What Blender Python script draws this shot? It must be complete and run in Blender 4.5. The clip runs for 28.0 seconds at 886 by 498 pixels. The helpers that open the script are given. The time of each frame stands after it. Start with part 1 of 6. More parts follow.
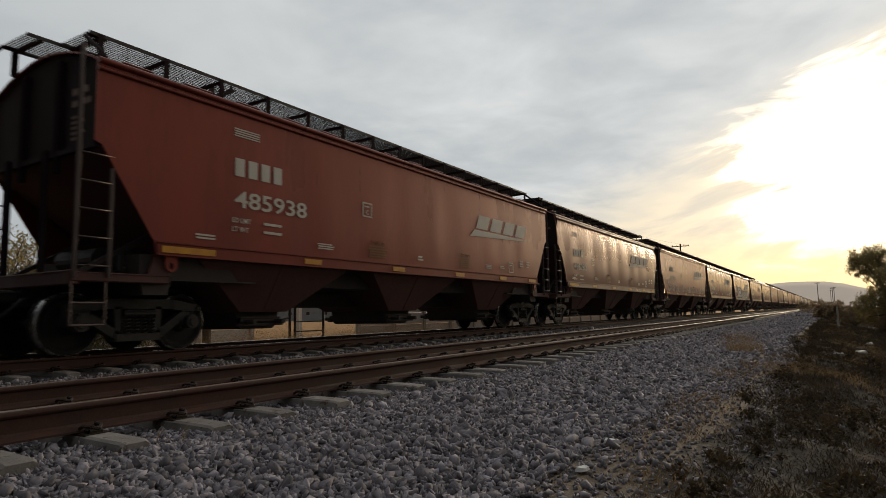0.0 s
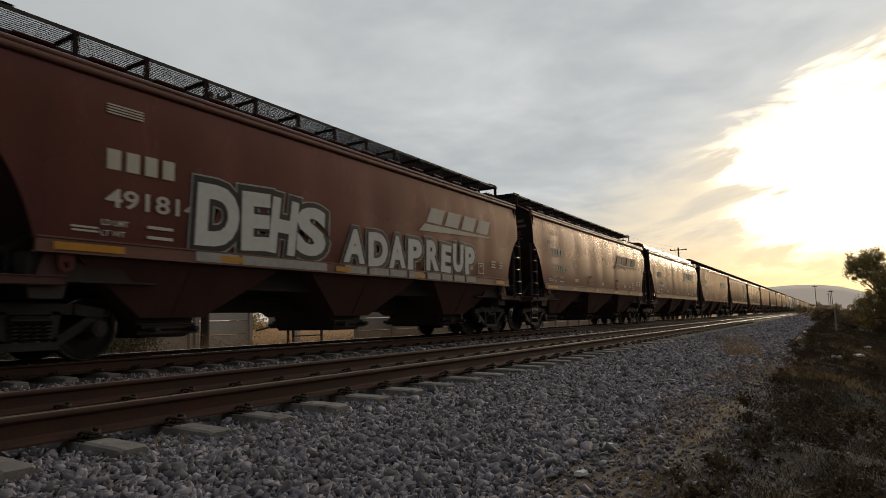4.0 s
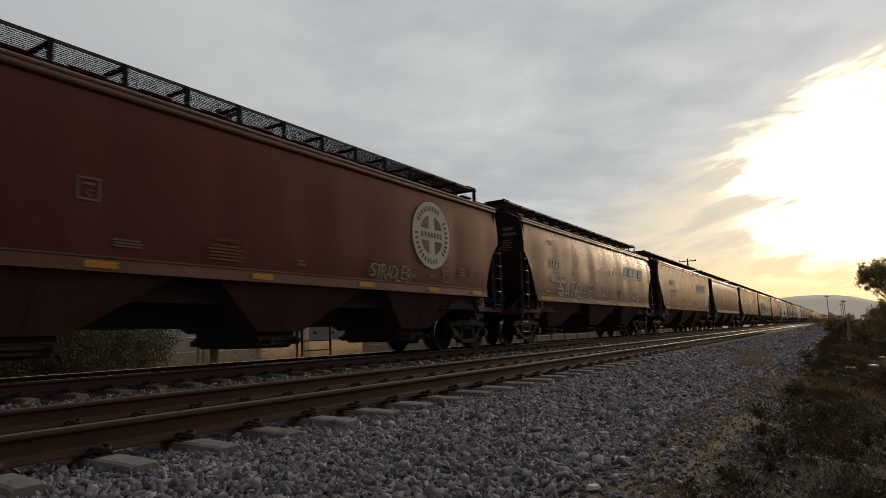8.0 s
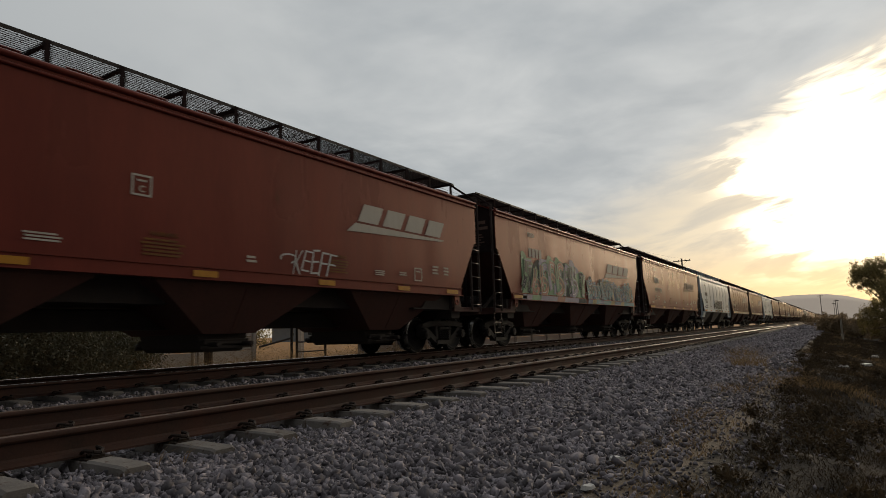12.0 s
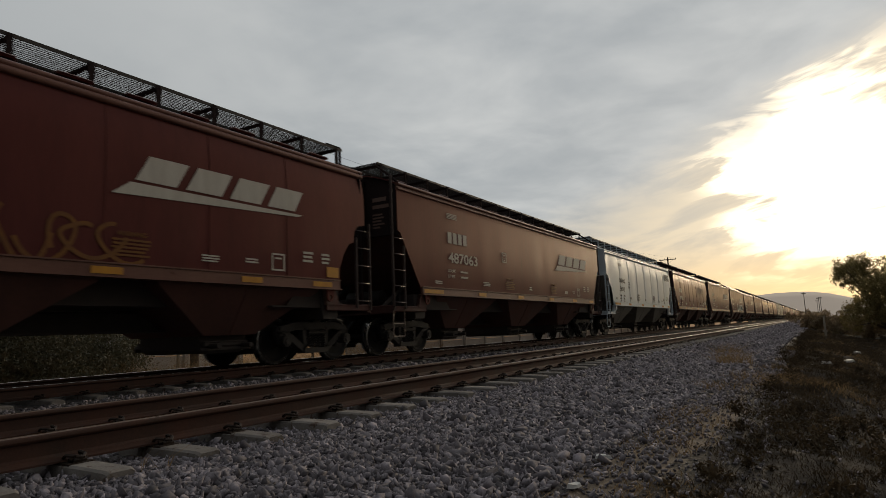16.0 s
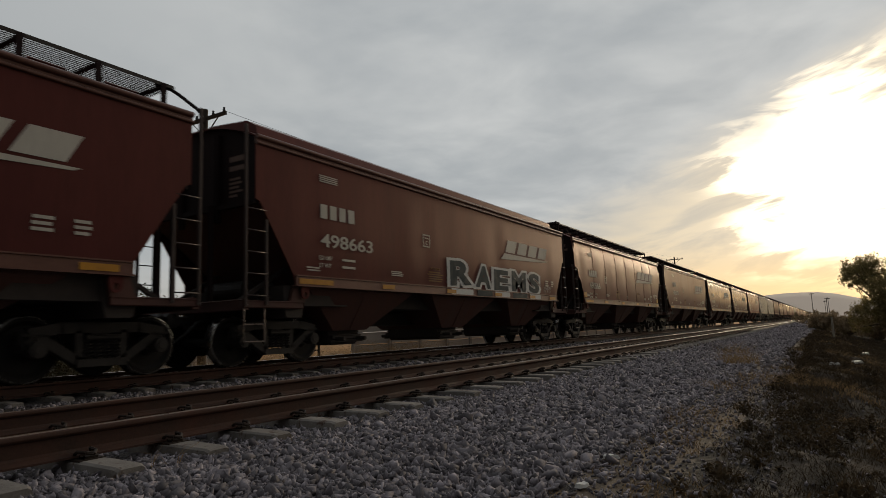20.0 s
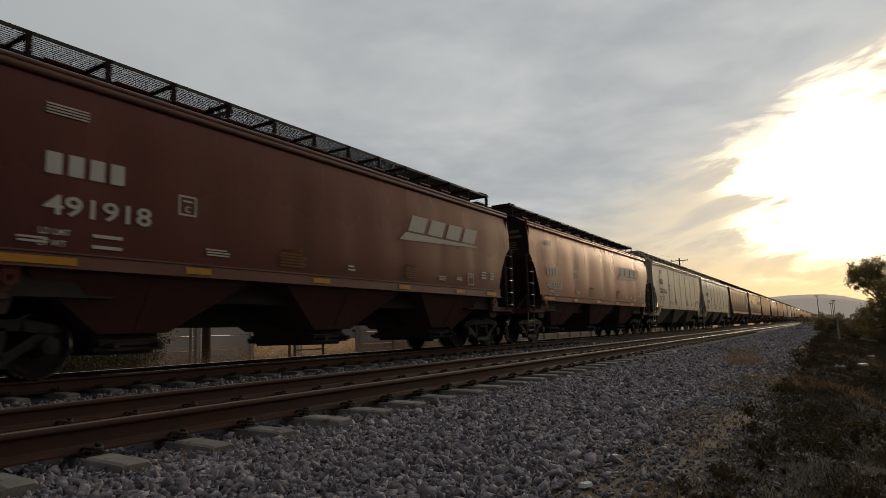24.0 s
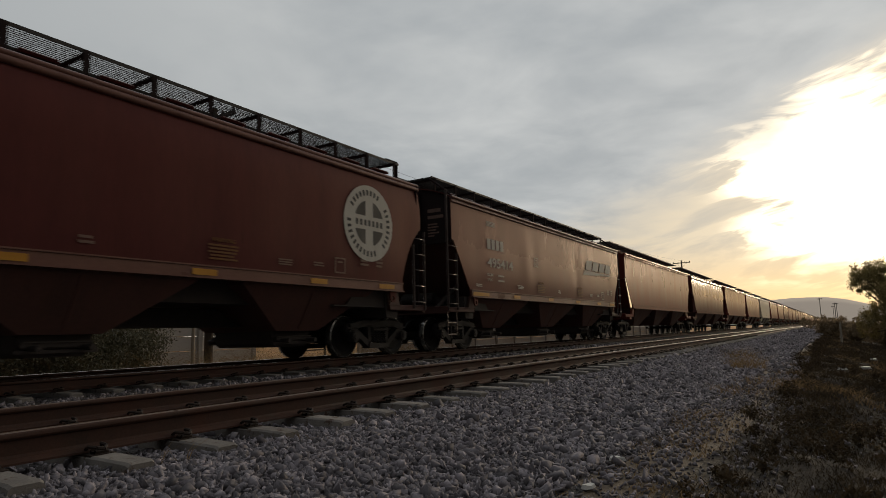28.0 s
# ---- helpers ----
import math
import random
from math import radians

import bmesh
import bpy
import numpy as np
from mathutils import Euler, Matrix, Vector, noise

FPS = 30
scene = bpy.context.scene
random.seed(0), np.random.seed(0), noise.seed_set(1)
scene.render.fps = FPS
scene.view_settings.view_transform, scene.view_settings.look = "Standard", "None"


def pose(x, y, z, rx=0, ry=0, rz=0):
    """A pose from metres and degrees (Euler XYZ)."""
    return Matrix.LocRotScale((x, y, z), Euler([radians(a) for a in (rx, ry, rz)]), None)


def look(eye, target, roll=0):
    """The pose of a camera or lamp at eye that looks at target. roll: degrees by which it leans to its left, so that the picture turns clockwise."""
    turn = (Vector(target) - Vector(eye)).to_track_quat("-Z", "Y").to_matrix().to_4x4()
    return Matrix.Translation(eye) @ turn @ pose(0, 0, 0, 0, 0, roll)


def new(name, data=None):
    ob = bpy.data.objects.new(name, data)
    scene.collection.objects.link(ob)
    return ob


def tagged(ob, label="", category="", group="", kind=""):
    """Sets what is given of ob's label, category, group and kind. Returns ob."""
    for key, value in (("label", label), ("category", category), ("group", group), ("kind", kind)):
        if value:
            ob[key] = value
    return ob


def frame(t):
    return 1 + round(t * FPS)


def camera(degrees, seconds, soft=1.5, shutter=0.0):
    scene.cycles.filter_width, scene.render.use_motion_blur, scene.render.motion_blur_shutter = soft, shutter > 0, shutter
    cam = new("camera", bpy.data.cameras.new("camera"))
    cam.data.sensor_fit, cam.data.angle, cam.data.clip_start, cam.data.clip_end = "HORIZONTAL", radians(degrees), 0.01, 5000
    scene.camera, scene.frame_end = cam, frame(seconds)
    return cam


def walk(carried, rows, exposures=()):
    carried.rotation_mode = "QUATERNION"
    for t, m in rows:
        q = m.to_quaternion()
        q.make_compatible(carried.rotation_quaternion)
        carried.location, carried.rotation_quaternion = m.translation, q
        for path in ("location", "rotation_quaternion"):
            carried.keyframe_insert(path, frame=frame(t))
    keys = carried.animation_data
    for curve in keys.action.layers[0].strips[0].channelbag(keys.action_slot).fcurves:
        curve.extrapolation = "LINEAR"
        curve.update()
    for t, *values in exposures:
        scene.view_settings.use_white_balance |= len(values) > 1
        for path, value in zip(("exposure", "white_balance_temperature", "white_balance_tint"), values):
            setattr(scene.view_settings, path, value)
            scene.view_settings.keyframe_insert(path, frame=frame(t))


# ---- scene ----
import itertools

cam = camera(71.11, 28.0, soft=0.6, shutter=0.1)
PATH = [  # seconds, x, y, z, pitch, roll, yaw
    (0, 0.000, 0.000, 0.504, 95.96, 1.06, 31.80),
    (0.5, -0.000, 0.003, 0.505, 95.93, 1.06, 31.82),
    (1, -0.000, 0.000, 0.505, 96.01, 1.06, 31.88),
    (1.5, 0.002, 0.001, 0.505, 96.15, 1.04, 31.71),
    (2, -0.000, 0.001, 0.507, 96.20, 1.05, 31.70),
    (2.5, 0.004, -0.000, 0.505, 96.55, 1.17, 31.75),
    (3, 0.004, -0.004, 0.507, 96.77, 1.22, 31.64),
    (3.5, 0.006, -0.008, 0.503, 96.70, 1.25, 31.49),
    (4, 0.005, -0.011, 0.507, 96.34, 1.19, 31.65),
    (4.5, 0.001, -0.011, 0.507, 96.27, 1.22, 31.72),
    (6.5, 0.003, -0.015, 0.507, 97.23, 1.80, 32.42),
    (7, 0.004, -0.008, 0.505, 97.29, 1.71, 32.19),
    (7.5, 0.004, -0.013, 0.505, 97.62, 1.57, 32.35),
    (8, 0.005, -0.014, 0.504, 97.60, 1.65, 32.45),
    (8.5, 0.002, -0.013, 0.504, 97.60, 1.55, 32.29),
    (9, 0.007, -0.012, 0.504, 97.78, 1.82, 32.24),
    (9.5, 0.005, -0.006, 0.505, 97.55, 1.84, 32.08),
    (10, 0.006, -0.006, 0.506, 97.64, 1.77, 32.10),
    (10.5, 0.003, -0.009, 0.504, 97.48, 1.68, 32.08),
    (11, 0.005, -0.006, 0.504, 97.39, 1.83, 32.13),
    (11.5, 0.004, -0.004, 0.505, 97.59, 1.81, 32.12),
    (12, 0.005, -0.005, 0.504, 97.63, 1.85, 32.01),
    (12.5, 0.009, -0.010, 0.504, 97.67, 1.80, 31.89),
    (13, 0.007, -0.009, 0.504, 97.77, 1.71, 31.69),
    (13.5, 0.006, -0.009, 0.506, 97.79, 1.73, 31.83),
    (15.5, 0.011, -0.004, 0.501, 97.67, 2.04, 31.12),
    (16, 0.013, 0.005, 0.503, 97.61, 2.33, 30.92),
    (16.5, 0.012, 0.006, 0.504, 97.53, 2.37, 30.87),
    (17, 0.010, -0.006, 0.503, 97.72, 2.12, 31.09),
    (17.5, 0.008, -0.012, 0.504, 97.59, 2.16, 31.33),
    (18, 0.008, -0.009, 0.504, 97.58, 2.10, 31.32),
    (18.5, 0.007, -0.007, 0.504, 97.43, 2.15, 31.27),
    (19, 0.008, -0.006, 0.503, 97.50, 2.14, 31.44),
    (19.5, 0.007, -0.010, 0.503, 97.60, 2.17, 31.39),
    (20, 0.005, -0.012, 0.505, 97.54, 2.08, 31.43),
    (20.5, 0.005, -0.009, 0.505, 97.39, 2.07, 31.33),
    (21, 0.005, -0.009, 0.502, 97.36, 2.16, 31.37),
    (21.5, 0.006, -0.017, 0.503, 97.49, 1.83, 31.66),
    (23.5, 0.006, -0.024, 0.504, 97.70, 1.67, 31.93),
    (24, 0.006, -0.022, 0.501, 97.52, 1.68, 31.79),
    (24.5, 0.005, -0.023, 0.504, 97.71, 1.63, 31.71),
    (25, 0.008, -0.024, 0.502, 97.82, 1.64, 31.47),
    (25.5, 0.006, -0.024, 0.504, 97.67, 1.65, 31.47),
    (26, 0.004, -0.024, 0.503, 97.72, 1.56, 31.48),
    (26.5, 0.005, -0.028, 0.504, 97.65, 1.56, 31.42),
    (27, 0.007, -0.033, 0.503, 97.66, 1.52, 31.43),
    (27.5, 0.005, -0.039, 0.501, 97.68, 1.47, 31.74),
    (28, 0.003, -0.040, 0.502, 97.64, 1.42, 31.93),
]
walk(cam, [(t, pose(x, y, z, rx, ry, rz)) for t, x, y, z, rx, ry, rz in PATH],
     [(0, 0.42), (4, 0.28), (10, 0.20), (17, 0.07), (28, 0.06)])

# ---- world, sun, exposure ----
SUN_AZ, SUN_EL = radians(2.5), radians(11.0)  # to the right of the track's direction, above the horizon
SUN = Vector((math.sin(SUN_AZ) * math.cos(SUN_EL), math.cos(SUN_AZ) * math.cos(SUN_EL), math.sin(SUN_EL)))


def build_world():
    world = bpy.data.worlds.new("dusk_sky")
    scene.world = world
    world.use_nodes = True
    nt = world.node_tree
    nt.nodes.clear()
    N, L = nt.nodes.new, nt.links.new

    def val(sock, v):
        if isinstance(v, bpy.types.NodeSocket):
            L(v, sock)
        else:
            sock.default_value = v

    def math_(op, a, b=0.0, c=0.0, clamp=False):
        n = N("ShaderNodeMath")
        n.operation, n.use_clamp = op, clamp
        for k, v in enumerate((a, b, c)):
            val(n.inputs[k], v)
        return n.outputs[0]

    def ramp(x, lo, hi, a=0.0, b=1.0):
        n = N("ShaderNodeMapRange")
        n.interpolation_type = "SMOOTHSTEP"
        for k, v in enumerate((x, lo, hi, a, b)):
            val(n.inputs[k], v)
        return n.outputs[0]

    def mix(f, a, b, blend="MIX"):
        n = N("ShaderNodeMix")
        n.data_type, n.blend_type = "RGBA", blend
        val(n.inputs[0], f)
        for k, v in ((6, a), (7, b)):
            val(n.inputs[k], v if isinstance(v, bpy.types.NodeSocket) else (*v, 1))
        return n.outputs[2]

    def noise_(vec, scale, detail=6, rough=0.55, dist=0.0):
        n = N("ShaderNodeTexNoise")
        L(vec, n.inputs["Vector"])
        n.inputs["Scale"].default_value, n.inputs["Detail"].default_value = scale, detail
        n.inputs["Roughness"].default_value, n.inputs["Distortion"].default_value = rough, dist
        return n.outputs["Fac"]

    co = N("ShaderNodeTexCoord").outputs["Generated"]
    sep = N("ShaderNodeSeparateXYZ")
    L(co, sep.inputs[0])
    x, y, z = sep.outputs
    up = math_("MAXIMUM", z, 0.0)
    den = math_("ADD", up, 0.10)
    flat = N("ShaderNodeCombineXYZ")
    L(math_("DIVIDE", x, den), flat.inputs[0])
    L(math_("DIVIDE", y, den), flat.inputs[1])
    deck = flat.outputs[0]
    wide = N("ShaderNodeCombineXYZ")
    L(math_("MULTIPLY", x, 5.5), wide.inputs[0])
    L(math_("MULTIPLY_ADD", x, -3.5, math_("MULTIPLY", z, 22.0)), wide.inputs[1])
    streaks = wide.outputs[0]
    dot = N("ShaderNodeVectorMath")
    dot.operation = "DOT_PRODUCT"
    L(co, dot.inputs[0])
    dot.inputs[1].default_value = SUN
    sd = math_("MAXIMUM", dot.outputs["Value"], 0.0)

    puff = noise_(deck, 0.60, 5, 0.50, 0.25)
    wisp = noise_(deck, 2.1, 5, 0.55, 0.3)
    both = math_("ADD", math_("MULTIPLY", puff, 0.68), math_("MULTIPLY", wisp, 0.32))
    # the deck of grey cloud, paler where it is thin
    grey = mix(ramp(both, 0.38, 0.62), (0.40, 0.425, 0.44), (0.63, 0.64, 0.63))
    grey = mix(ramp(x, -1.0, -0.40, 0.75, 0.0), grey, (0.33, 0.355, 0.37))
    # below a slanting edge the deck breaks into thin, lit cloud
    edge = math_("ADD", math_("MULTIPLY_ADD", x, 0.44, 0.325), math_("MULTIPLY", math_("SUBTRACT", both, 0.5), 0.34))
    under = math_("SUBTRACT", edge, z)
    thin = math_("MULTIPLY", ramp(under, -0.030, 0.105), ramp(y, -0.1, 0.4))
    dot4 = N("ShaderNodeVectorMath")
    dot4.operation = "DOT_PRODUCT"
    L(co, dot4.inputs[0])
    dot4.inputs[1].default_value = Vector((0.28, 0.94, 0.21)).normalized()
    near_sun = math_("POWER", math_("MAXIMUM", dot4.outputs["Value"], 0.0), 7.0)
    pale = mix(near_sun, (0.56, 0.50, 0.40), (1.12, 0.93, 0.66))
    # long grey streaks across the thin cloud
    streak = noise_(streaks, 1.0, 5, 0.55, 0.5)
    bar = math_("MULTIPLY", ramp(streak, 0.47, 0.64), ramp(sd, 0.955, 0.998, 0.95, 0.70))
    pale = mix(bar, pale, (0.56, 0.52, 0.45))
    # out of view to the right, duller cloud added to weaken the cars' sheen
    pale = mix(ramp(x, 0.30, 0.80, 0.0, 0.45), pale, (0.44, 0.40, 0.35))
    col = mix(thin, grey, pale)
    # the burning middle behind the cloud, and yellow haze low down
    heart = math_("ADD", math_("POWER", sd, 75.0), math_("MULTIPLY", math_("SUBTRACT", both, 0.5), 1.1))
    heart = math_("MULTIPLY", ramp(math_("SUBTRACT", heart, math_("MULTIPLY", bar, 0.62)), 0.22, 0.75), thin)
    col = mix(heart, col, (3.0, 2.5, 1.75))
    low = math_("MULTIPLY", ramp(z, 0.015, 0.14, 1.0, 0.0), math_("MULTIPLY_ADD", math_("POWER", sd, 4.0), 0.85, 0.07))
    col = mix(math_("MULTIPLY", low, 1.0, clamp=True), col, (1.00, 0.70, 0.34))
    # away from the sunset the evening sky is dim
    dot3 = N("ShaderNodeVectorMath")
    dot3.operation = "DOT_PRODUCT"
    L(co, dot3.inputs[0])
    dot3.inputs[1].default_value = Vector((-0.45, 0.86, 0.25)).normalized()
    dim = ramp(dot3.outputs["Value"], -0.50, 0.62, 0.19, 1.0)
    shade = N("ShaderNodeVectorMath")
    shade.operation = "SCALE"
    L(col, shade.inputs[0])
    L(dim, shade.inputs["Scale"])
    col = shade.outputs[0]
    # below the horizon the same haze over earth
    col = mix(ramp(z, -0.02, 0.0, 1.0, 0.0), col, (0.16, 0.14, 0.12))
    cloud = N("ShaderNodeBackground")
    L(col, cloud.inputs[0])
    cloud.inputs[1].default_value = 0.95
    sky = N("ShaderNodeTexSky")
    sky.sky_type, sky.sun_disc = "NISHITA", False
    sky.sun_elevation, sky.sun_rotation = SUN_EL, SUN_AZ
    sky.dust_density = 1.0
    blue = N("ShaderNodeBackground")
    L(sky.outputs[0], blue.inputs[0])
    blue.inputs[1].default_value = 0.05
    add = N("ShaderNodeMixShader")  # the cloud hides most of the clear sky above it
    add.inputs[0].default_value = 0.93
    L(blue.outputs[0], add.inputs[1])
    L(cloud.outputs[0], add.inputs[2])
    out = N("ShaderNodeOutputWorld")
    L(add.outputs[0], out.inputs[0])


build_world()
sun_data = bpy.data.lights.new("sun", "SUN")
sun_data.energy, sun_data.angle, sun_data.color = 0.7, radians(12), (1.0, 0.80, 0.55)
sun_lamp = new("sun", sun_data)
sun_lamp.matrix_world = look((0, 0, 30), Vector((0, 0, 30)) - SUN)

# ---- materials ----
def paint(name, base, second=None, rough=0.6, metal=0.0, scale=3.0, fine=40.0, bump=0.3, stretch=(1, 1, 1), spread=0.5,
          spec=0.25, rust=None, rust_at=0.62, rough_var=0.15, per_object=0.0, bump_dist=0.01, island=0.0):
    """A procedural surface: two colours mixed by a broad and a fine noise, optional rust or dirt patches, fine relief."""
    m = bpy.data.materials.new(name)
    m.use_nodes = True
    nt = m.node_tree
    N, L = nt.nodes.new, nt.links.new
    bsdf = nt.nodes["Principled BSDF"]
    second = second or tuple(0.62 * c for c in base)
    tc = N("ShaderNodeTexCoord")
    mp = N("ShaderNodeMapping")
    mp.inputs["Scale"].default_value = stretch
    info = N("ShaderNodeObjectInfo")
    shift = N("ShaderNodeVectorMath")
    shift.operation = "ADD"
    L(tc.outputs["Object"], shift.inputs[0])
    sc = N("ShaderNodeMath")
    sc.operation = "MULTIPLY"
    L(info.outputs["Random"], sc.inputs[0])
    sc.inputs[1].default_value = 37.0
    L(sc.outputs[0], shift.inputs[1])
    L(shift.outputs[0], mp.inputs[0])

    def noise_(scale_, detail, rgh=0.6):
        n = N("ShaderNodeTexNoise")
        L(mp.outputs[0], n.inputs["Vector"])
        n.inputs["Scale"].default_value, n.inputs["Detail"].default_value, n.inputs["Roughness"].default_value = scale_, detail, rgh
        return n.outputs["Fac"]

    broad, small = noise_(scale, 5), noise_(fine, 4)
    add = N("ShaderNodeMath")
    add.operation = "MULTIPLY_ADD"
    L(small, add.inputs[0])
    add.inputs[1].default_value = 0.5
    L(broad, add.inputs[2])
    rng = N("ShaderNodeMapRange")
    L(add.outputs[0], rng.inputs[0])
    rng.inputs[1].default_value, rng.inputs[2].default_value = 0.75 - spread * 0.5, 0.75 + spread * 0.5
    mixn = N("ShaderNodeMix")
    mixn.data_type = "RGBA"
    L(rng.outputs[0], mixn.inputs[0])
    mixn.inputs[6].default_value, mixn.inputs[7].default_value = (*second, 1), (*base, 1)
    col = mixn.outputs[2]
    if rust:
        spots = noise_(scale * 2.3, 8, 0.7)
        rr = N("ShaderNodeMapRange")
        L(spots, rr.inputs[0])
        rr.inputs[1].default_value, rr.inputs[2].default_value = rust_at, rust_at + 0.08
        mr = N("ShaderNodeMix")
        mr.data_type = "RGBA"
        L(rr.outputs[0], mr.inputs[0])
        L(col, mr.inputs[6])
        mr.inputs[7].default_value = (*rust, 1)
        col = mr.outputs[2]
    if per_object or island:
        hsv = N("ShaderNodeHueSaturation")
        vr = N("ShaderNodeMapRange")
        if island:
            L(N("ShaderNodeNewGeometry").outputs["Random Per Island"], vr.inputs[0])
        else:
            L(info.outputs["Random"], vr.inputs[0])
        k = island or per_object
        vr.inputs[3].default_value, vr.inputs[4].default_value = 1 - k, 1 + k
        L(vr.outputs[0], hsv.inputs["Value"])
        L(col, hsv.inputs["Color"])
        col = hsv.outputs[0]
    L(col, bsdf.inputs["Base Color"])
    rv = N("ShaderNodeMapRange")
    L(broad, rv.inputs[0])
    rv.inputs[1].default_value, rv.inputs[2].default_value = 0.3, 0.7
    rv.inputs[3].default_value, rv.inputs[4].default_value = max(0.05, rough - rough_var), min(1, rough + rough_var)
    L(rv.outputs[0], bsdf.inputs["Roughness"])
    bsdf.inputs["Metallic"].default_value = metal
    bsdf.inputs["Specular IOR Level"].default_value = spec
    if bump:
        bn = N("ShaderNodeBump")
        bn.inputs["Strength"].default_value, bn.inputs["Distance"].default_value = bump, bump_dist
        L(add.outputs[0], bn.inputs["Height"])
        L(bn.outputs[0], bsdf.inputs["Normal"])
    return m


STREAK = (1.0, 1.0, 0.16)  # wear that runs down the car sides
M_RED = paint("red_brown_paint", (0.215, 0.047, 0.037), (0.146, 0.034, 0.030), 0.30, 0.15, 1.3, 22, 0.05, STREAK, 0.5, per_object=0.10, spec=0.25, rough_var=0.07, rust=(0.085, 0.032, 0.020), rust_at=0.66)
M_BROWN = paint("mineral_brown_paint", (0.134, 0.044, 0.040), (0.090, 0.032, 0.030), 0.25, 0.18, 1.3, 22, 0.05, STREAK, 0.5, per_object=0.12, spec=0.25, rough_var=0.06, rust=(0.070, 0.030, 0.018), rust_at=0.66)
M_MAROON = paint("dull_maroon_paint", (0.128, 0.038, 0.036), (0.086, 0.027, 0.027), 0.34, 0.18, 1.3, 22, 0.05, STREAK, 0.5, per_object=0.10, spec=0.12, rough_var=0.06, rust=(0.060, 0.026, 0.018), rust_at=0.66)
M_DARK = paint("dark_brown_paint", (0.078, 0.040, 0.033), (0.054, 0.030, 0.025), 0.24, 0.18, 1.3, 22, 0.05, STREAK, 0.5, per_object=0.10, spec=0.22, rough_var=0.05)
M_SILL = paint("dusty_highlit_sill_paint", (0.21, 0.105, 0.080), (0.12, 0.055, 0.044), 0.38, 0.15, 2.2, 26, 0.10, (1, 0.4, 1), 0.6, per_object=0.10, rust=(0.26, 0.17, 0.13), rust_at=0.64)
M_LADDER = paint("rubbed_ladder_steel", (0.16, 0.125, 0.115), (0.08, 0.060, 0.055), 0.38, 0.4, 5, 40, 0.10, STREAK, 0.6)
M_GREY = paint("pale_grey_paint", (0.66, 0.725, 0.77), (0.54, 0.60, 0.635), 0.42, 0, 1.2, 22, 0.05, STREAK, 0.6, rust=(0.26, 0.23, 0.20), rust_at=0.68)
M_BEIGE = paint("weathered_beige_paint", (0.67, 0.60, 0.485), (0.46, 0.405, 0.32), 0.42, 0, 1.6, 22, 0.05, STREAK, 0.6, rust=(0.24, 0.19, 0.14), rust_at=0.66)
M_SEAM = paint("rust_stained_weld", (0.30, 0.25, 0.19), (0.20, 0.16, 0.12), 0.7, 0, 3, 30, 0.1, STREAK)
M_BAYDARK = paint("grimy_shaded_brown_paint", (0.125, 0.057, 0.048), (0.075, 0.038, 0.032), 0.7, 0, 2, 30, 0.2, STREAK)
M_BAYPALE = paint("grimy_shaded_grey_paint", (0.27, 0.245, 0.21), (0.15, 0.135, 0.115), 0.65, 0, 2, 30, 0.2, STREAK)
# end paint darkened for soot and for the shade between two cars
M_ENDDARK = paint("soot_and_shade_end_paint", (0.036, 0.022, 0.022), (0.022, 0.015, 0.015), 0.8, 0, 2, 30, 0.2, STREAK, spec=0.12)
M_UNDER = paint("sooty_underframe", (0.068, 0.055, 0.050), (0.040, 0.033, 0.030), 0.8, 0, 4, 50, 0.3)
M_TRUCK = paint("greasy_cast_steel", (0.046, 0.039, 0.036), (0.020, 0.017, 0.016), 0.6, 0.0, 6, 60, 0.4)
M_WHEEL = paint("worn_wheel_steel", (0.022, 0.018, 0.017), (0.010, 0.009, 0.008), 0.6, 0.2, 5, 50, 0.2)
M_TREAD = paint("bright_tyre_steel", (0.45, 0.44, 0.43), (0.32, 0.31, 0.30), 0.28, 1.0, 6, 60, 0.1)
M_GRATE = paint("grimy_steel_grating", (0.07, 0.063, 0.058), (0.035, 0.032, 0.03), 0.55, 0.3, 5, 60, 0.2)
M_WHITE = paint("white_stencil_paint", (0.68, 0.65, 0.58), (0.50, 0.46, 0.40), 0.6, 0, 5, 60, 0.1, STREAK, 0.7)
M_FADED = paint("faded_stencil_paint", (0.26, 0.17, 0.13), (0.17, 0.10, 0.08), 0.6, 0, 5, 60, 0.1, STREAK, 0.8)
M_BLACKINK = paint("black_stencil_paint", (0.045, 0.042, 0.040), (0.08, 0.075, 0.07), 0.6, 0, 5, 60, 0.1, STREAK, 0.7)
M_YELLOW = paint("yellow_reflector_tape", (0.62, 0.30, 0.028), (0.45, 0.20, 0.03), 0.45, 0, 5, 60, 0.1)
M_OCHRE = paint("ochre_stencil_paint", (0.24, 0.105, 0.022), (0.14, 0.055, 0.02), 0.6, 0, 6, 60, 0.1)
M_SILVER = paint("silver_spray_paint", (0.72, 0.72, 0.71), (0.58, 0.58, 0.57), 0.6, 0, 5, 40, 0.05)
M_INK = paint("black_spray_paint", (0.02, 0.02, 0.02), (0.03, 0.03, 0.03), 0.5, 0, 5, 40, 0.05)
M_SPRAY = paint("pale_spray_paint", (0.46, 0.45, 0.43), (0.30, 0.28, 0.27), 0.6, 0, 7, 40, 0.05)
M_TEAL = paint("teal_spray_paint", (0.075, 0.30, 0.36), (0.040, 0.17, 0.23), 0.5, 0, 5, 40, 0.05)
M_DARKTEAL = paint("dark_teal_spray_paint", (0.026, 0.045, 0.055), (0.016, 0.030, 0.038), 0.7, 0, 5, 40, 0.05)
M_SALMON = paint("salmon_spray_paint", (0.46, 0.20, 0.14), (0.28, 0.10, 0.075), 0.5, 0, 5, 40, 0.05)
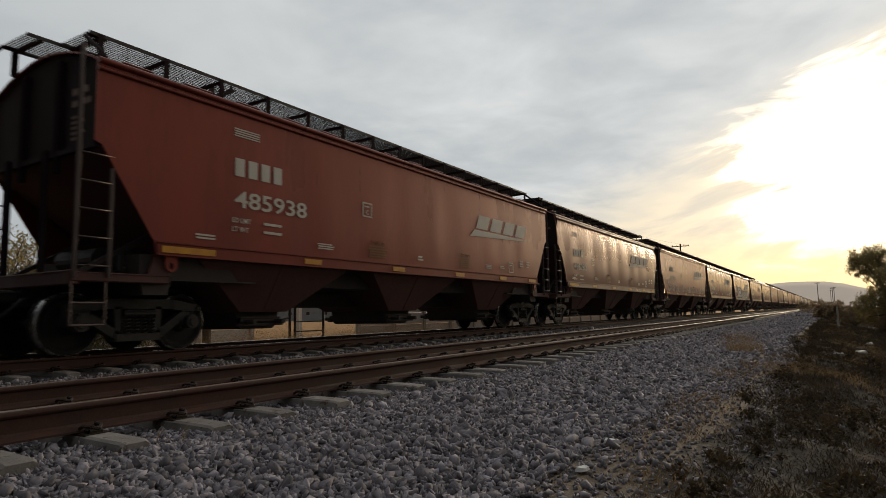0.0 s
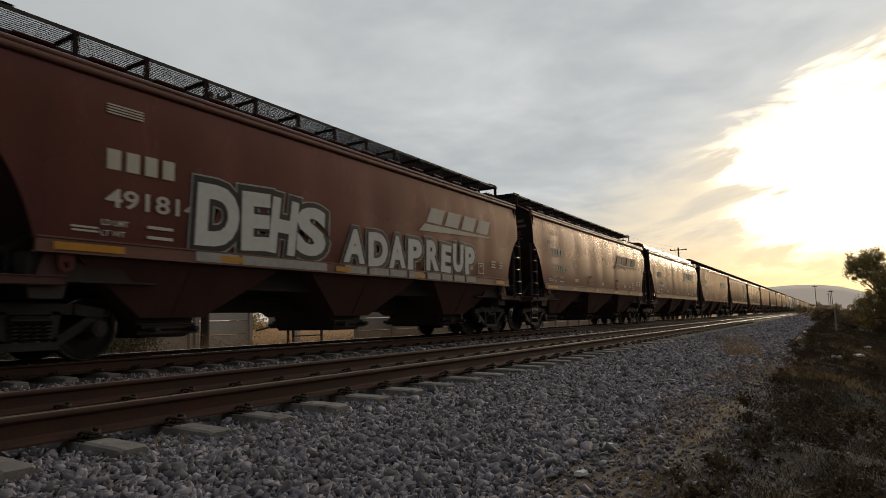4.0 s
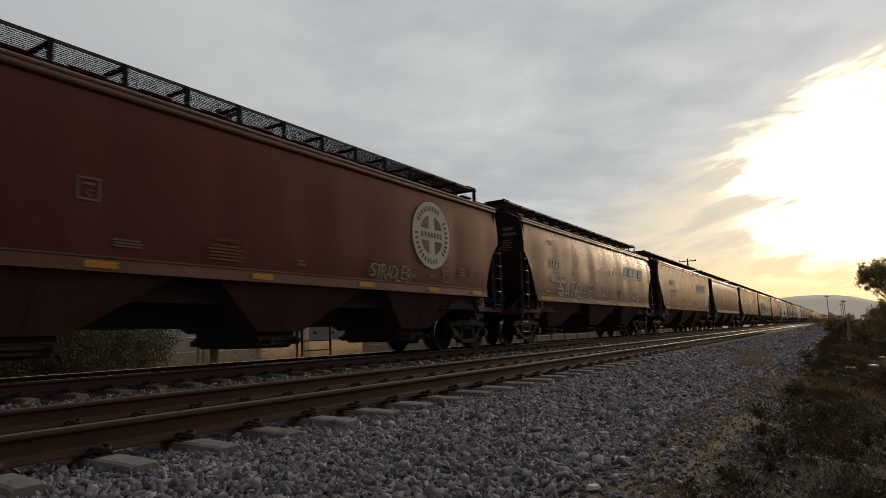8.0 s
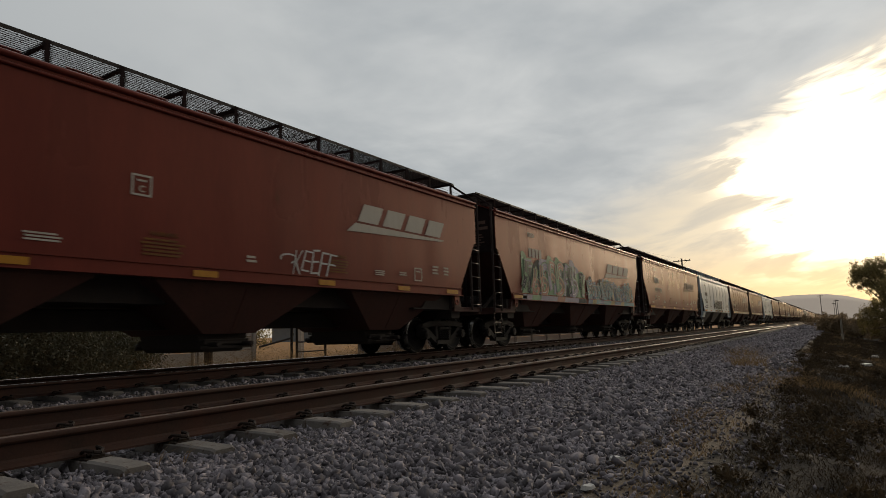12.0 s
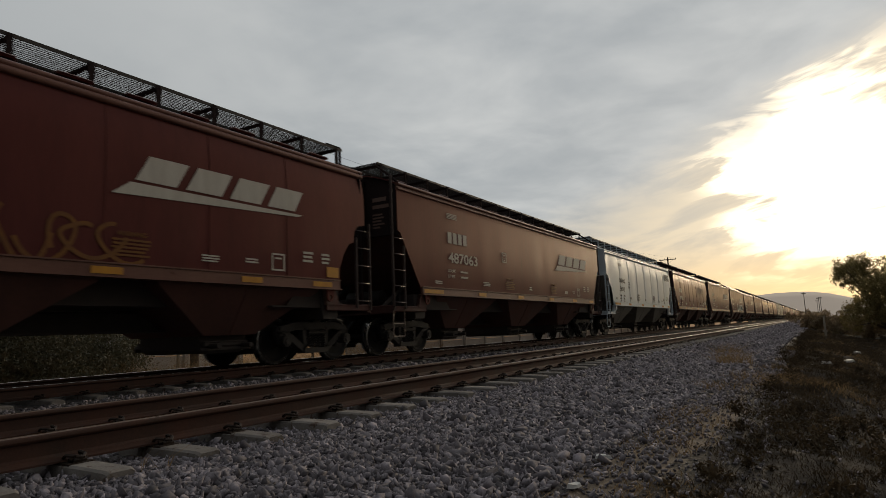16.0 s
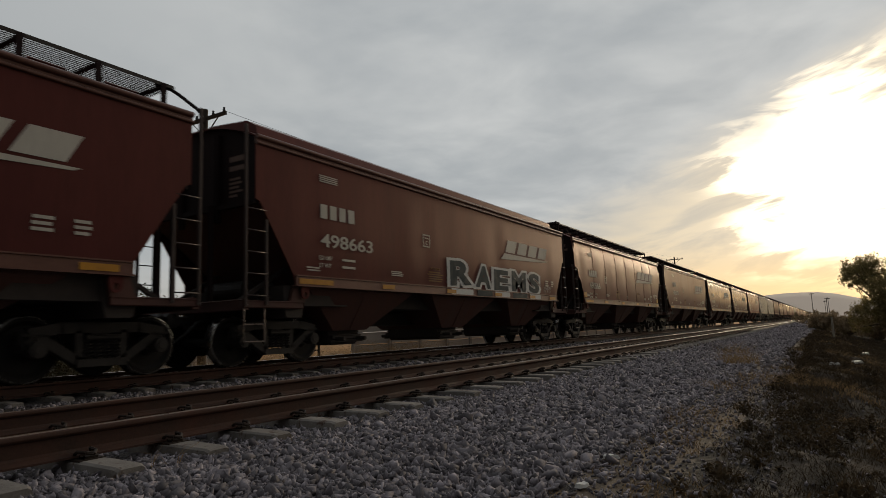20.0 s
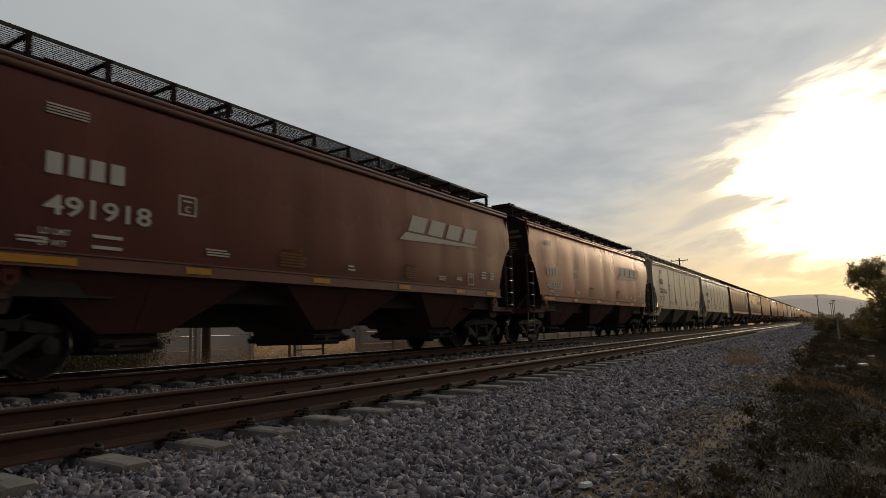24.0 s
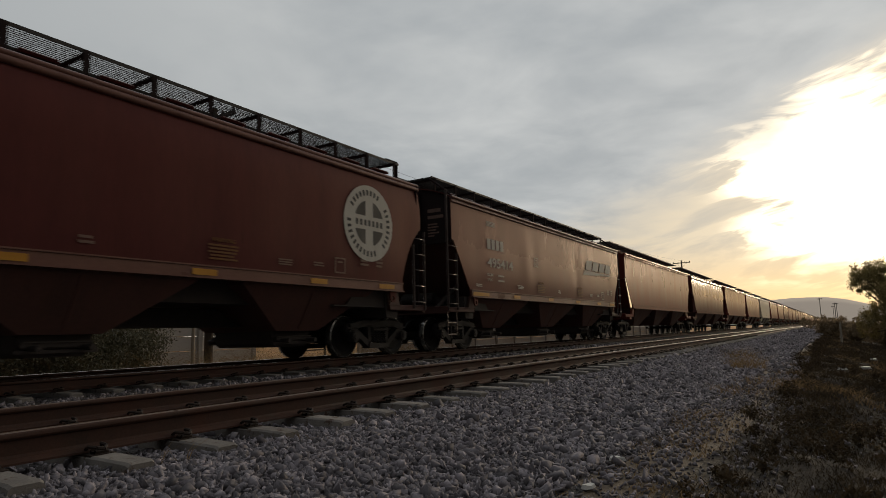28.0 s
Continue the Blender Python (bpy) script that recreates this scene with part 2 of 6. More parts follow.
M_OLIVE = paint("olive_spray_paint", (0.30, 0.27, 0.09), (0.18, 0.15, 0.06), 0.5, 0, 5, 40, 0.05)
M_BLUE = paint("blue_spray_paint", (0.075, 0.19, 0.36), (0.040, 0.10, 0.22), 0.5, 0, 5, 40, 0.05)
M_GREEN = paint("green_spray_paint", (0.22, 0.42, 0.24), (0.11, 0.24, 0.13), 0.5, 0, 5, 40, 0.05)
M_LILAC = paint("lilac_spray_paint", (0.36, 0.35, 0.48), (0.22, 0.21, 0.31), 0.5, 0, 5, 40, 0.05)

M_RAIL = paint("rusty_rail_steel", (0.090, 0.042, 0.030), (0.040, 0.023, 0.018), 0.72, 0.2, 3, 60, 0.25, per_object=0.0)
M_RAILTOP = paint("polished_rail_head", (0.70, 0.62, 0.52), (0.52, 0.45, 0.37), 0.24, 1.0, 3, 50, 0.05)
M_RAILDULL = paint("dull_rail_head", (0.15, 0.090, 0.055), (0.09, 0.055, 0.035), 0.36, 0.0, 3, 50, 0.1, spec=0.5)
M_CONCRETE = paint("grey_sleeper_concrete", (0.29, 0.265, 0.24), (0.13, 0.112, 0.10), 0.9, 0, 5, 70, 0.7, spread=0.7, per_object=0.18, rust=(0.10, 0.065, 0.048), rust_at=0.56)
M_CLIP = paint("rusted_clip_steel", (0.050, 0.034, 0.026), (0.025, 0.018, 0.015), 0.7, 0.2, 9, 80, 0.3)
M_STONE = paint("crushed_grey_stone", (0.310, 0.282, 0.300), (0.090, 0.078, 0.086), 0.78, 0, 10, 90, 0.3, spread=0.7, island=0.60, spec=0.25)
# the bed's near-black second tone is the shade in gaps between stones
M_BALLAST = paint("ballast_bed", (0.135, 0.120, 0.118), (0.034, 0.030, 0.030), 0.95, 0, 24, 90, 1.0, spread=0.45, bump_dist=0.04)
M_DUST = paint("dusty_brown_earth", (0.235, 0.180, 0.128), (0.110, 0.086, 0.064), 0.95, 0, 3.5, 60, 0.9, bump_dist=0.02)
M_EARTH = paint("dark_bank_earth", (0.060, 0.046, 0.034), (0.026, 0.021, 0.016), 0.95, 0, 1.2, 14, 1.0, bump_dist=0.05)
M_FIELD = paint("dry_grass_field", (0.50, 0.25, 0.078), (0.26, 0.14, 0.058), 0.95, 0, 0.4, 9, 0.8, bump_dist=0.05)
M_SAND = paint("pale_sandy_track", (0.30, 0.23, 0.16), (0.20, 0.15, 0.11), 0.95, 0, 1.0, 16, 0.6, bump_dist=0.03)
M_GRASS = paint("dull_green_grass", (0.086, 0.060, 0.034), (0.034, 0.026, 0.016), 0.8, 0, 2.0, 20, 0, island=0.45)
M_STRAW = paint("straw_coloured_grass", (0.34, 0.235, 0.120), (0.21, 0.140, 0.072), 0.8, 0, 2.0, 20, 0, island=0.35)
M_LEAF = paint("dusty_green_leaves", (0.32, 0.245, 0.10), (0.17, 0.14, 0.06), 0.7, 0, 1.5, 20, 0, island=0.45)
M_SCRUB = paint("brown_dusty_scrub", (0.36, 0.27, 0.17), (0.20, 0.15, 0.095), 0.75, 0, 1.5, 20, 0, island=0.35)
M_BUSH = paint("dull_olive_leaves", (0.150, 0.140, 0.092), (0.100, 0.096, 0.062), 0.75, 0, 1.5, 20, 0, island=0.30)
M_HOUSE = paint("blue_grey_house_paint", (0.30, 0.33, 0.36), (0.22, 0.25, 0.28), 0.85, 0, 0.9, 30, 0.3)
M_BARK = paint("grey_brown_bark", (0.13, 0.10, 0.075), (0.07, 0.055, 0.04), 0.9, 0, 6, 50, 0.8, (1, 1, 0.25))
M_PALEWOOD = paint("bleached_post_wood", (0.42, 0.38, 0.31), (0.28, 0.24, 0.19), 0.85, 0, 6, 50, 0.5, (1, 1, 0.2))
M_POLE = paint("tarred_pole_wood", (0.075, 0.058, 0.045), (0.04, 0.032, 0.026), 0.85, 0, 6, 50, 0.5, (1, 1, 0.2))
M_WALL = paint("grey_precast_concrete", (0.42, 0.40, 0.375), (0.31, 0.295, 0.28), 0.9, 0, 0.9, 30, 0.4)
M_RENDER = paint("whitewashed_render", (0.62, 0.60, 0.57), (0.50, 0.48, 0.45), 0.85, 0, 0.9, 30, 0.3)
M_ROOFING = paint("grey_sheet_roofing", (0.20, 0.21, 0.22), (0.14, 0.15, 0.16), 0.6, 0.1, 2, 30, 0.3)
M_GATE = paint("dark_gate_steel", (0.035, 0.032, 0.030), (0.02, 0.018, 0.017), 0.6, 0.2, 6, 50, 0.2)
M_WIRE = paint("weathered_wire", (0.05, 0.05, 0.05), (0.03, 0.03, 0.03), 0.6, 0.3, 6, 50, 0)
M_LITTER = paint("white_plastic_scrap", (0.70, 0.69, 0.66), (0.52, 0.50, 0.47), 0.5, 0, 12, 60, 0.2)
M_HOSE = paint("black_rubber_hose", (0.018, 0.018, 0.018), (0.03, 0.03, 0.03), 0.6, 0, 9, 60, 0.1)
M_GLASS = paint("dark_window_glass", (0.05, 0.06, 0.07), (0.04, 0.045, 0.05), 0.12, 0, 3, 30, 0)
M_LOGOGREY = paint("grey_logo_paint", (0.065, 0.085, 0.095), (0.10, 0.115, 0.12), 0.6, 0, 5, 60, 0.1, STREAK, 0.7)


def dull_foot(m, strength):
    """Dulls the gloss of the lower side, with an uneven upper edge."""
    nt = m.node_tree
    N, L = nt.nodes.new, nt.links.new
    bsdf = nt.nodes["Principled BSDF"]
    sep = N("ShaderNodeSeparateXYZ")
    L(N("ShaderNodeTexCoord").outputs["Object"], sep.inputs[0])
    n = N("ShaderNodeTexNoise")
    n.inputs["Scale"].default_value, n.inputs["Detail"].default_value = 0.9, 5
    add = N("ShaderNodeMath")
    add.operation = "MULTIPLY_ADD"
    L(n.outputs["Fac"], add.inputs[0])
    add.inputs[1].default_value = 1.0
    L(sep.outputs["Z"], add.inputs[2])
    dulled = N("ShaderNodeMapRange")
    dulled.interpolation_type = "SMOOTHSTEP"
    L(add.outputs[0], dulled.inputs[0])
    for k, v in ((1, 1.9), (2, 3.6), (3, strength), (4, 0.0)):
        dulled.inputs[k].default_value = v
    mx = N("ShaderNodeMix")
    L(dulled.outputs[0], mx.inputs[0])
    L(bsdf.inputs["Roughness"].links[0].from_socket, mx.inputs[2])
    mx.inputs[3].default_value = 0.70
    L(mx.outputs[0], bsdf.inputs["Roughness"])
    sp = N("ShaderNodeMapRange")
    L(dulled.outputs[0], sp.inputs[0])
    sp.inputs[3].default_value, sp.inputs[4].default_value = bsdf.inputs["Specular IOR Level"].default_value, 0.08
    L(sp.outputs[0], bsdf.inputs["Specular IOR Level"])


for oxide in (M_RED, M_BROWN, M_MAROON, M_DARK):  # gloss tinted warm, the sunset's sheen put into the oxide paint
    dull_foot(oxide, 0.5 if oxide is M_RED else 0.8)
    oxide.node_tree.nodes["Principled BSDF"].inputs["Specular Tint"].default_value = (1.0, 0.74, 0.52, 1)


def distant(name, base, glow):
    """A far hillside, the evening haze over it put in as an even glow."""
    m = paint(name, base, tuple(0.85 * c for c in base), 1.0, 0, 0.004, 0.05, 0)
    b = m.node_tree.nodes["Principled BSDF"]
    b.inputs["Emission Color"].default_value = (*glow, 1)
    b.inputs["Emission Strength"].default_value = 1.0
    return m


M_HILL = distant("haze_glow_hillside", (0.14, 0.13, 0.12), (0.225, 0.190, 0.155))



def let_light_through(m, share):
    """Thin leaves and blades: part of the light passes through."""
    nt = m.node_tree
    bsdf, out = nt.nodes["Principled BSDF"], nt.nodes["Material Output"]
    tr, mx = nt.nodes.new("ShaderNodeBsdfTranslucent"), nt.nodes.new("ShaderNodeMixShader")
    nt.links.new(bsdf.inputs["Base Color"].links[0].from_socket, tr.inputs["Color"])
    mx.inputs[0].default_value = share
    nt.links.new(bsdf.outputs[0], mx.inputs[1])
    nt.links.new(tr.outputs[0], mx.inputs[2])
    nt.links.new(mx.outputs[0], out.inputs["Surface"])


for leaf_mat, leaf_share in ((M_LEAF, 0.6), (M_SCRUB, 0.6), (M_BUSH, 0.12), (M_GRASS, 0.35), (M_STRAW, 0.4)):
    let_light_through(leaf_mat, leaf_share)
# ---- mesh helpers ----
class Geo:
    """Vertices and faces of one mesh, built from simple solids."""

    def __init__(self):
        self.v, self.f, self.m = [], [], []
        self.mi = 0

    def add(self, verts, faces):
        k = len(self.v)
        self.v += [tuple(p) for p in verts]
        self.f += [tuple(i + k for i in q) for q in faces]
        self.m += [self.mi] * len(faces)
        return self

    def box(self, c, s, ch=0.0):
        """A box about c with sides s, its edges along the longest side cut by ch."""
        c, s = Vector(c), Vector(s)
        if not ch:
            vs = [(c.x + a * s.x / 2, c.y + b * s.y / 2, c.z + d * s.z / 2) for a in (-1, 1) for b in (-1, 1) for d in (-1, 1)]
            return self.add(vs, [(0, 1, 3, 2), (4, 6, 7, 5), (0, 4, 5, 1), (2, 3, 7, 6), (0, 2, 6, 4), (1, 5, 7, 3)])
        ax = max(range(3), key=lambda k: s[k])
        o = [k for k in range(3) if k != ax]
        ring = []
        for su, sv in ((-1, -1), (1, -1), (1, 1), (-1, 1)):
            u, w = su * s[o[0]] / 2, sv * s[o[1]] / 2
            a, b = (u - su * ch, w), (u, w - sv * ch)
            ring += [b, a] if su * sv < 0 else [a, b]
        out = []
        for e in (-1, 1):
            for u, w in ring:
                p = [0, 0, 0]
                p[ax], p[o[0]], p[o[1]] = c[ax] + e * s[ax] / 2, c[o[0]] + u, c[o[1]] + w
                out.append(p)
        n = 8
        fs = [tuple(range(n - 1, -1, -1)), tuple(range(n, 2 * n))] + [(i, (i + 1) % n, n + (i + 1) % n, n + i) for i in range(n)]
        return self.add(out, fs)

    def beam(self, p, q, w, h=None, up=(0, 0, 1)):
        """A bar from p to q, w wide and h high."""
        p, q, h = Vector(p), Vector(q), h or w
        d = (q - p).normalized()
        a = d.cross(Vector(up))
        a = a.normalized() if a.length > 1e-5 else Vector((1, 0, 0))
        b = a.cross(d).normalized()
        vs = [e + a * sa * w / 2 + b * sb * h / 2 for e in (p, q) for sa, sb in ((-1, -1), (1, -1), (1, 1), (-1, 1))]
        return self.add(vs, [(3, 2, 1, 0), (4, 5, 6, 7)] + [(i, (i + 1) % 4, 4 + (i + 1) % 4, 4 + i) for i in range(4)])

    def rod(self, p, q, r, n=8, r2=None):
        p, q = Vector(p), Vector(q)
        d = (q - p).normalized()
        a = d.orthogonal().normalized()
        b = d.cross(a)
        r2 = r if r2 is None else r2
        vs = [e + (a * math.cos(k * math.tau / n) + b * math.sin(k * math.tau / n)) * rr for e, rr in ((p, r), (q, r2)) for k in range(n)]
        return self.add(vs, [tuple(range(n - 1, -1, -1)), tuple(range(n, 2 * n))] + [(k, (k + 1) % n, n + (k + 1) % n, n + k) for k in range(n)])

    def pipe(self, pts, r, n=6):
        for p, q in zip(pts, pts[1:]):
            self.rod(p, q, r, n)
        return self

    def prism(self, poly, x0, x1):
        """A polygon of (y, z) points drawn out from x0 to x1."""
        n = len(poly)
        vs = [(x0, y, z) for y, z in poly] + [(x1, y, z) for y, z in poly]
        return self.add(vs, [tuple(range(n)), tuple(range(2 * n - 1, n - 1, -1))] + [(i, n + i, n + (i + 1) % n, (i + 1) % n) for i in range(n)])

    def lathe(self, prof, c=(0, 0, 0), n=28):
        """A profile of (x, r) turned round the x axis."""
        c = Vector(c)
        k = len(prof)
        vs = [(c.x + x, c.y + r * math.cos(a), c.z + r * math.sin(a)) for a in [j * math.tau / n for j in range(n)] for x, r in prof]
        fs = [(j * k + i, j * k + i + 1, ((j + 1) % n) * k + i + 1, ((j + 1) % n) * k + i) for j in range(n) for i in range(k - 1)]
        return self.add(vs, fs)

    def mesh(self, name, *mats, smooth=False):
        me = bpy.data.meshes.new(name)
        me.from_pydata(self.v, [], self.f)
        for m in mats:
            me.materials.append(m)
        if len(mats) > 1:
            me.polygons.foreach_set("material_index", self.m)
        if smooth:
            me.polygons.foreach_set("use_smooth", [True] * len(me.polygons))
        me.update()
        return me


def outward(me, angle=None):
    """Turn all normals outward; with an angle, shade smooth below it."""
    bm = bmesh.new()
    bm.from_mesh(me)
    bmesh.ops.recalc_face_normals(bm, faces=bm.faces)
    if angle is not None:
        for f in bm.faces:
            f.smooth = True
        for e in bm.edges:
            if len(e.link_faces) == 2 and e.calc_face_angle(0) > radians(angle):
                e.smooth = False
    bm.to_mesh(me)
    bm.free()
    return me


def root(name, m, label, category, group="", kind=""):
    ob = new(name)
    ob.empty_display_size = 0.2
    ob.matrix_world = m
    return tagged(ob, label, category, group, kind)


def part(name, me, parent, mat=None, m=None, label=""):
    """A mesh object under a thing or a part; mat overrides the mesh's own material on this object alone."""
    ob = new(name, me)
    ob.parent = parent
    if m is not None:
        ob.matrix_basis = m
    if mat is not None:
        ob.material_slots[0].link = "OBJECT"
        ob.material_slots[0].material = mat
    if label:
        tagged(ob, label)
    return ob


def thing(name, me, label, category, m=None, group="", kind=""):
    ob = new(name, me)
    if m is not None:
        ob.matrix_world = m
    return tagged(ob, label, category, group, kind)


TEXTS = {}


def lettering(text, height, mat):
    """Letters of the built-in font as a flat mesh that faces +x and reads along +y, from its lower left corner."""
    key = (text, height, mat.name)
    if key not in TEXTS:
        cu = bpy.data.curves.new("letters", "FONT")
        cu.body, cu.size, cu.extrude, cu.resolution_u, cu.offset = text, height * 1.38, 0.0015, 3, height * 0.02
        ob = new("letters", cu)
        me = bpy.data.meshes.new_from_object(ob.evaluated_get(bpy.context.evaluated_depsgraph_get()))
        bpy.data.objects.remove(ob)
        bpy.data.curves.remove(cu)
        me.transform(Matrix(((0, 0, 1, 0), (1, 0, 0, 0), (0, 1, 0, 0), (0, 0, 0, 1))))
        me.materials.clear()
        me.materials.append(mat)
        TEXTS[key] = me
    return TEXTS[key]


GLYPHS = {}


def glyph(char, fat):
    """One sprayed letter as a flat shape in the y-z plane, its strokes swollen or thinned by fat; with its bounds."""
    key = (char, fat)
    if key not in GLYPHS:
        cu = bpy.data.curves.new("letters", "FONT")
        cu.body, cu.size, cu.resolution_u, cu.offset = char, 1.0, 4, fat
        ob = new("letters", cu)
        me = bpy.data.meshes.new_from_object(ob.evaluated_get(bpy.context.evaluated_depsgraph_get()))
        bpy.data.objects.remove(ob)
        bpy.data.curves.remove(cu)
        vs = [(v.co.x, v.co.y) for v in me.vertices]
        fs = [tuple(q.vertices) for q in me.polygons]
        bpy.data.meshes.remove(me)
        ys, zs = [v[0] for v in vs], [v[1] for v in vs]
        GLYPHS[key] = (vs, fs, (min(ys), max(ys), min(zs), max(zs)))
    return GLYPHS[key]


# ---- ground ----
TRACK_NEAR, TRACK_FAR = -4.766, -10.003
GAUGE = 0.7525
BED = -0.245  # top of the ballast between the sleepers


def ground_z(x, y):
    """Height of the ground: ballast bed, a bank falling to the right, flat fields to both sides."""
    pts = [(-400, -1.0), (-40, -1.0), (-16.5, -0.95), (-13.6, -0.78), (-12.3, -0.27), (-11.4, BED), (-3.55, BED - 0.012), (-3.30, BED - 0.030), (-2.6, BED - 0.042), (-1.4, -0.315), (-0.6, -0.345),
           (0.1, -0.46), (1.2, -0.78), (2.6, -1.05), (6, -1.10), (400, -1.1)]
    for (a, za), (b, zb) in zip(pts, pts[1:]):
        if x <= b:
            break
    t = min(1, max(0, (x - a) / (b - a)))
    z = za + (zb - za) * t
    rough = 0.02 if -12 < x < -0.7 else 0.12 * min(1.0, (x + 0.7) * 1.6) if x > -0.7 else 0.10
    return z + rough * (noise.noise(Vector((x * 0.6, y * 0.6, 0.0))) + 0.5 * noise.noise(Vector((x * 1.9, y * 1.9, 4.0))))


def spaced(*runs):
    out = []
    for a, b, s in runs:
        n = max(1, round((b - a) / s))
        out += [a + (b - a) * k / n for k in range(n)]
    return out + [runs[-1][1]]


def build_ground():
    xs = spaced((-4000, -400, 900), (-400, -60, 60), (-60, -20, 6), (-20, -13.6, 0.8), (-13.6, -11.4, 0.4), (-11.4, -3.4, 0.8), (-3.4, -1.8, 0.22), (-1.8, 0.3, 0.08), (0.3, 4, 0.22), (4, 12, 1.0), (12, 60, 8), (60, 400, 60), (400, 4000, 900))
    ys = spaced((-400, -20, 60), (-20, 0, 2), (0, 18, 0.16), (18, 24, 0.4), (24, 70, 2), (70, 400, 20), (400, 4800, 500))
    v = [(x, y, ground_z(x, y)) for y in ys for x in xs]
    n = len(xs)
    f, mi = [], []
    for j in range(len(ys) - 1):
        for i in range(n - 1):
            f.append((j * n + i, j * n + i + 1, (j + 1) * n + i + 1, (j + 1) * n + i))
            cx, cy = (xs[i] + xs[i + 1]) / 2, (ys[j] + ys[j + 1]) / 2
            ragged = 0.22 * noise.noise(Vector((cx * 0.9, cy * 0.5, 7.0))) + 0.20 * noise.noise(Vector((cx * 4, cy * 4, 3.0)))
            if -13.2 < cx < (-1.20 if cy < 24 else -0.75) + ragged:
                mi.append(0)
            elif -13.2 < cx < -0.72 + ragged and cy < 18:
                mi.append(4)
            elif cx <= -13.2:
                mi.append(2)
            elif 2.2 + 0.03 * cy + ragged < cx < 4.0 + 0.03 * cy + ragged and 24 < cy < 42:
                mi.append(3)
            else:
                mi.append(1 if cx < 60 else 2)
    me = bpy.data.meshes.new("ground")
    me.from_pydata(v, [], f)
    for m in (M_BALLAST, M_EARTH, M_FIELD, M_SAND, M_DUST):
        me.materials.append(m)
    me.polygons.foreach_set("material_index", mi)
    me.polygons.foreach_set("use_smooth", [True] * len(f))
    thing("ground", me, "ballast bed, dark weedy bank and dry fields out to the horizon", "ground", kind="structure")


build_ground()


# ---- the two tracks ----
def rail_mesh(y0, y1, head, lip):
    """Flat-bottomed rail, its running head in the second material."""
    half = [(0.072, -0.178), (0.072, -0.166), (0.020, -0.148), (0.010, -0.130), (0.009, -0.052), (0.030, -0.040), (0.036, -0.030), (0.0358, -0.018), (0.0330, -0.009), (0.0285, -0.004), (0.022, -0.001), (0.010, 0.0)]
    prof = half + [(-x, z) for x, z in reversed(half)]
    ys = spaced((y0, 60, 4), (60, y1, 40))
    n = len(prof)
    v = [(x, y, z) for y in ys for x, z in prof]
    f, mi = [], []
    for j in range(len(ys) - 1):
        for i in range(n):
            f.append((j * n + i, (j + 1) * n + i, (j + 1) * n + (i + 1) % n, j * n + (i + 1) % n))
            mi.append(1 if 11 - lip <= i <= 11 + lip else 0)
    f += [tuple(range(n)), tuple((len(ys) - 1) * n + i for i in range(n - 1, -1, -1))]
    mi += [0, 0]
    me = bpy.data.meshes.new("rail")
    me.from_pydata(v, [], f)
    me.materials.append(M_RAIL)
    me.materials.append(head)
    me.polygons.foreach_set("material_index", mi)
    return outward(me, 25)


def sleeper_mesh():
    """A prestressed concrete sleeper: tapered sides, a dished middle, rail seats."""
    secs = [(-1.30, 0.235, 0.0), (-1.27, 0.25, 0.012), (-1.0, 0.25, 0.018), (-0.52, 0.25, 0.018), (-0.30, 0.22, -0.02), (0.30, 0.22, -0.02), (0.52, 0.25, 0.018), (1.0, 0.25, 0.018), (1.27, 0.25, 0.012), (1.30, 0.235, 0.0)]
    v, f = [], []
    for x, w, dz in secs:
        b, t = w / 2 + 0.02, w / 2 - 0.035
        v += [(x, -b, -0.42), (x, b, -0.42), (x, t, -0.215 + dz), (x, t - 0.02, -0.203 + dz), (x, -t + 0.02, -0.203 + dz), (x, -t, -0.215 + dz)]
    k = 6
    for s in range(len(secs) - 1):
        for i in range(k):
            f.append((s * k + i, s * k + (i + 1) % k, (s + 1) * k + (i + 1) % k, (s + 1) * k + i))
    f += [tuple(range(k - 1, -1, -1)), tuple(len(v) - k + i for i in range(k))]
    me = bpy.data.meshes.new("sleeper")
    me.from_pydata(v, [], f)
    me.materials.append(M_CONCRETE)
    return outward(me)


def clip_mesh():
    """A sprung steel rail clip with its shoulder and pad."""
    g = Geo()
    g.box((0.115, 0, -0.178), (0.07, 0.085, 0.05), 0.012)
    pts = [(0.055, -0.055, -0.155), (0.10, -0.065, -0.135), (0.155, -0.04, -0.140), (0.165, 0.0, -0.15), (0.135, 0.03, -0.135), (0.09, 0.02, -0.125), (0.06, 0.045, -0.150)]
    g.pipe(pts, 0.011, 6)
    g.box((0.05, 0, -0.186), (0.22, 0.16, 0.012))
    return outward(g.mesh("rail_clip", M_CLIP))


SLEEPER_STEP, SLEEPER_START = 0.5993, 2.18


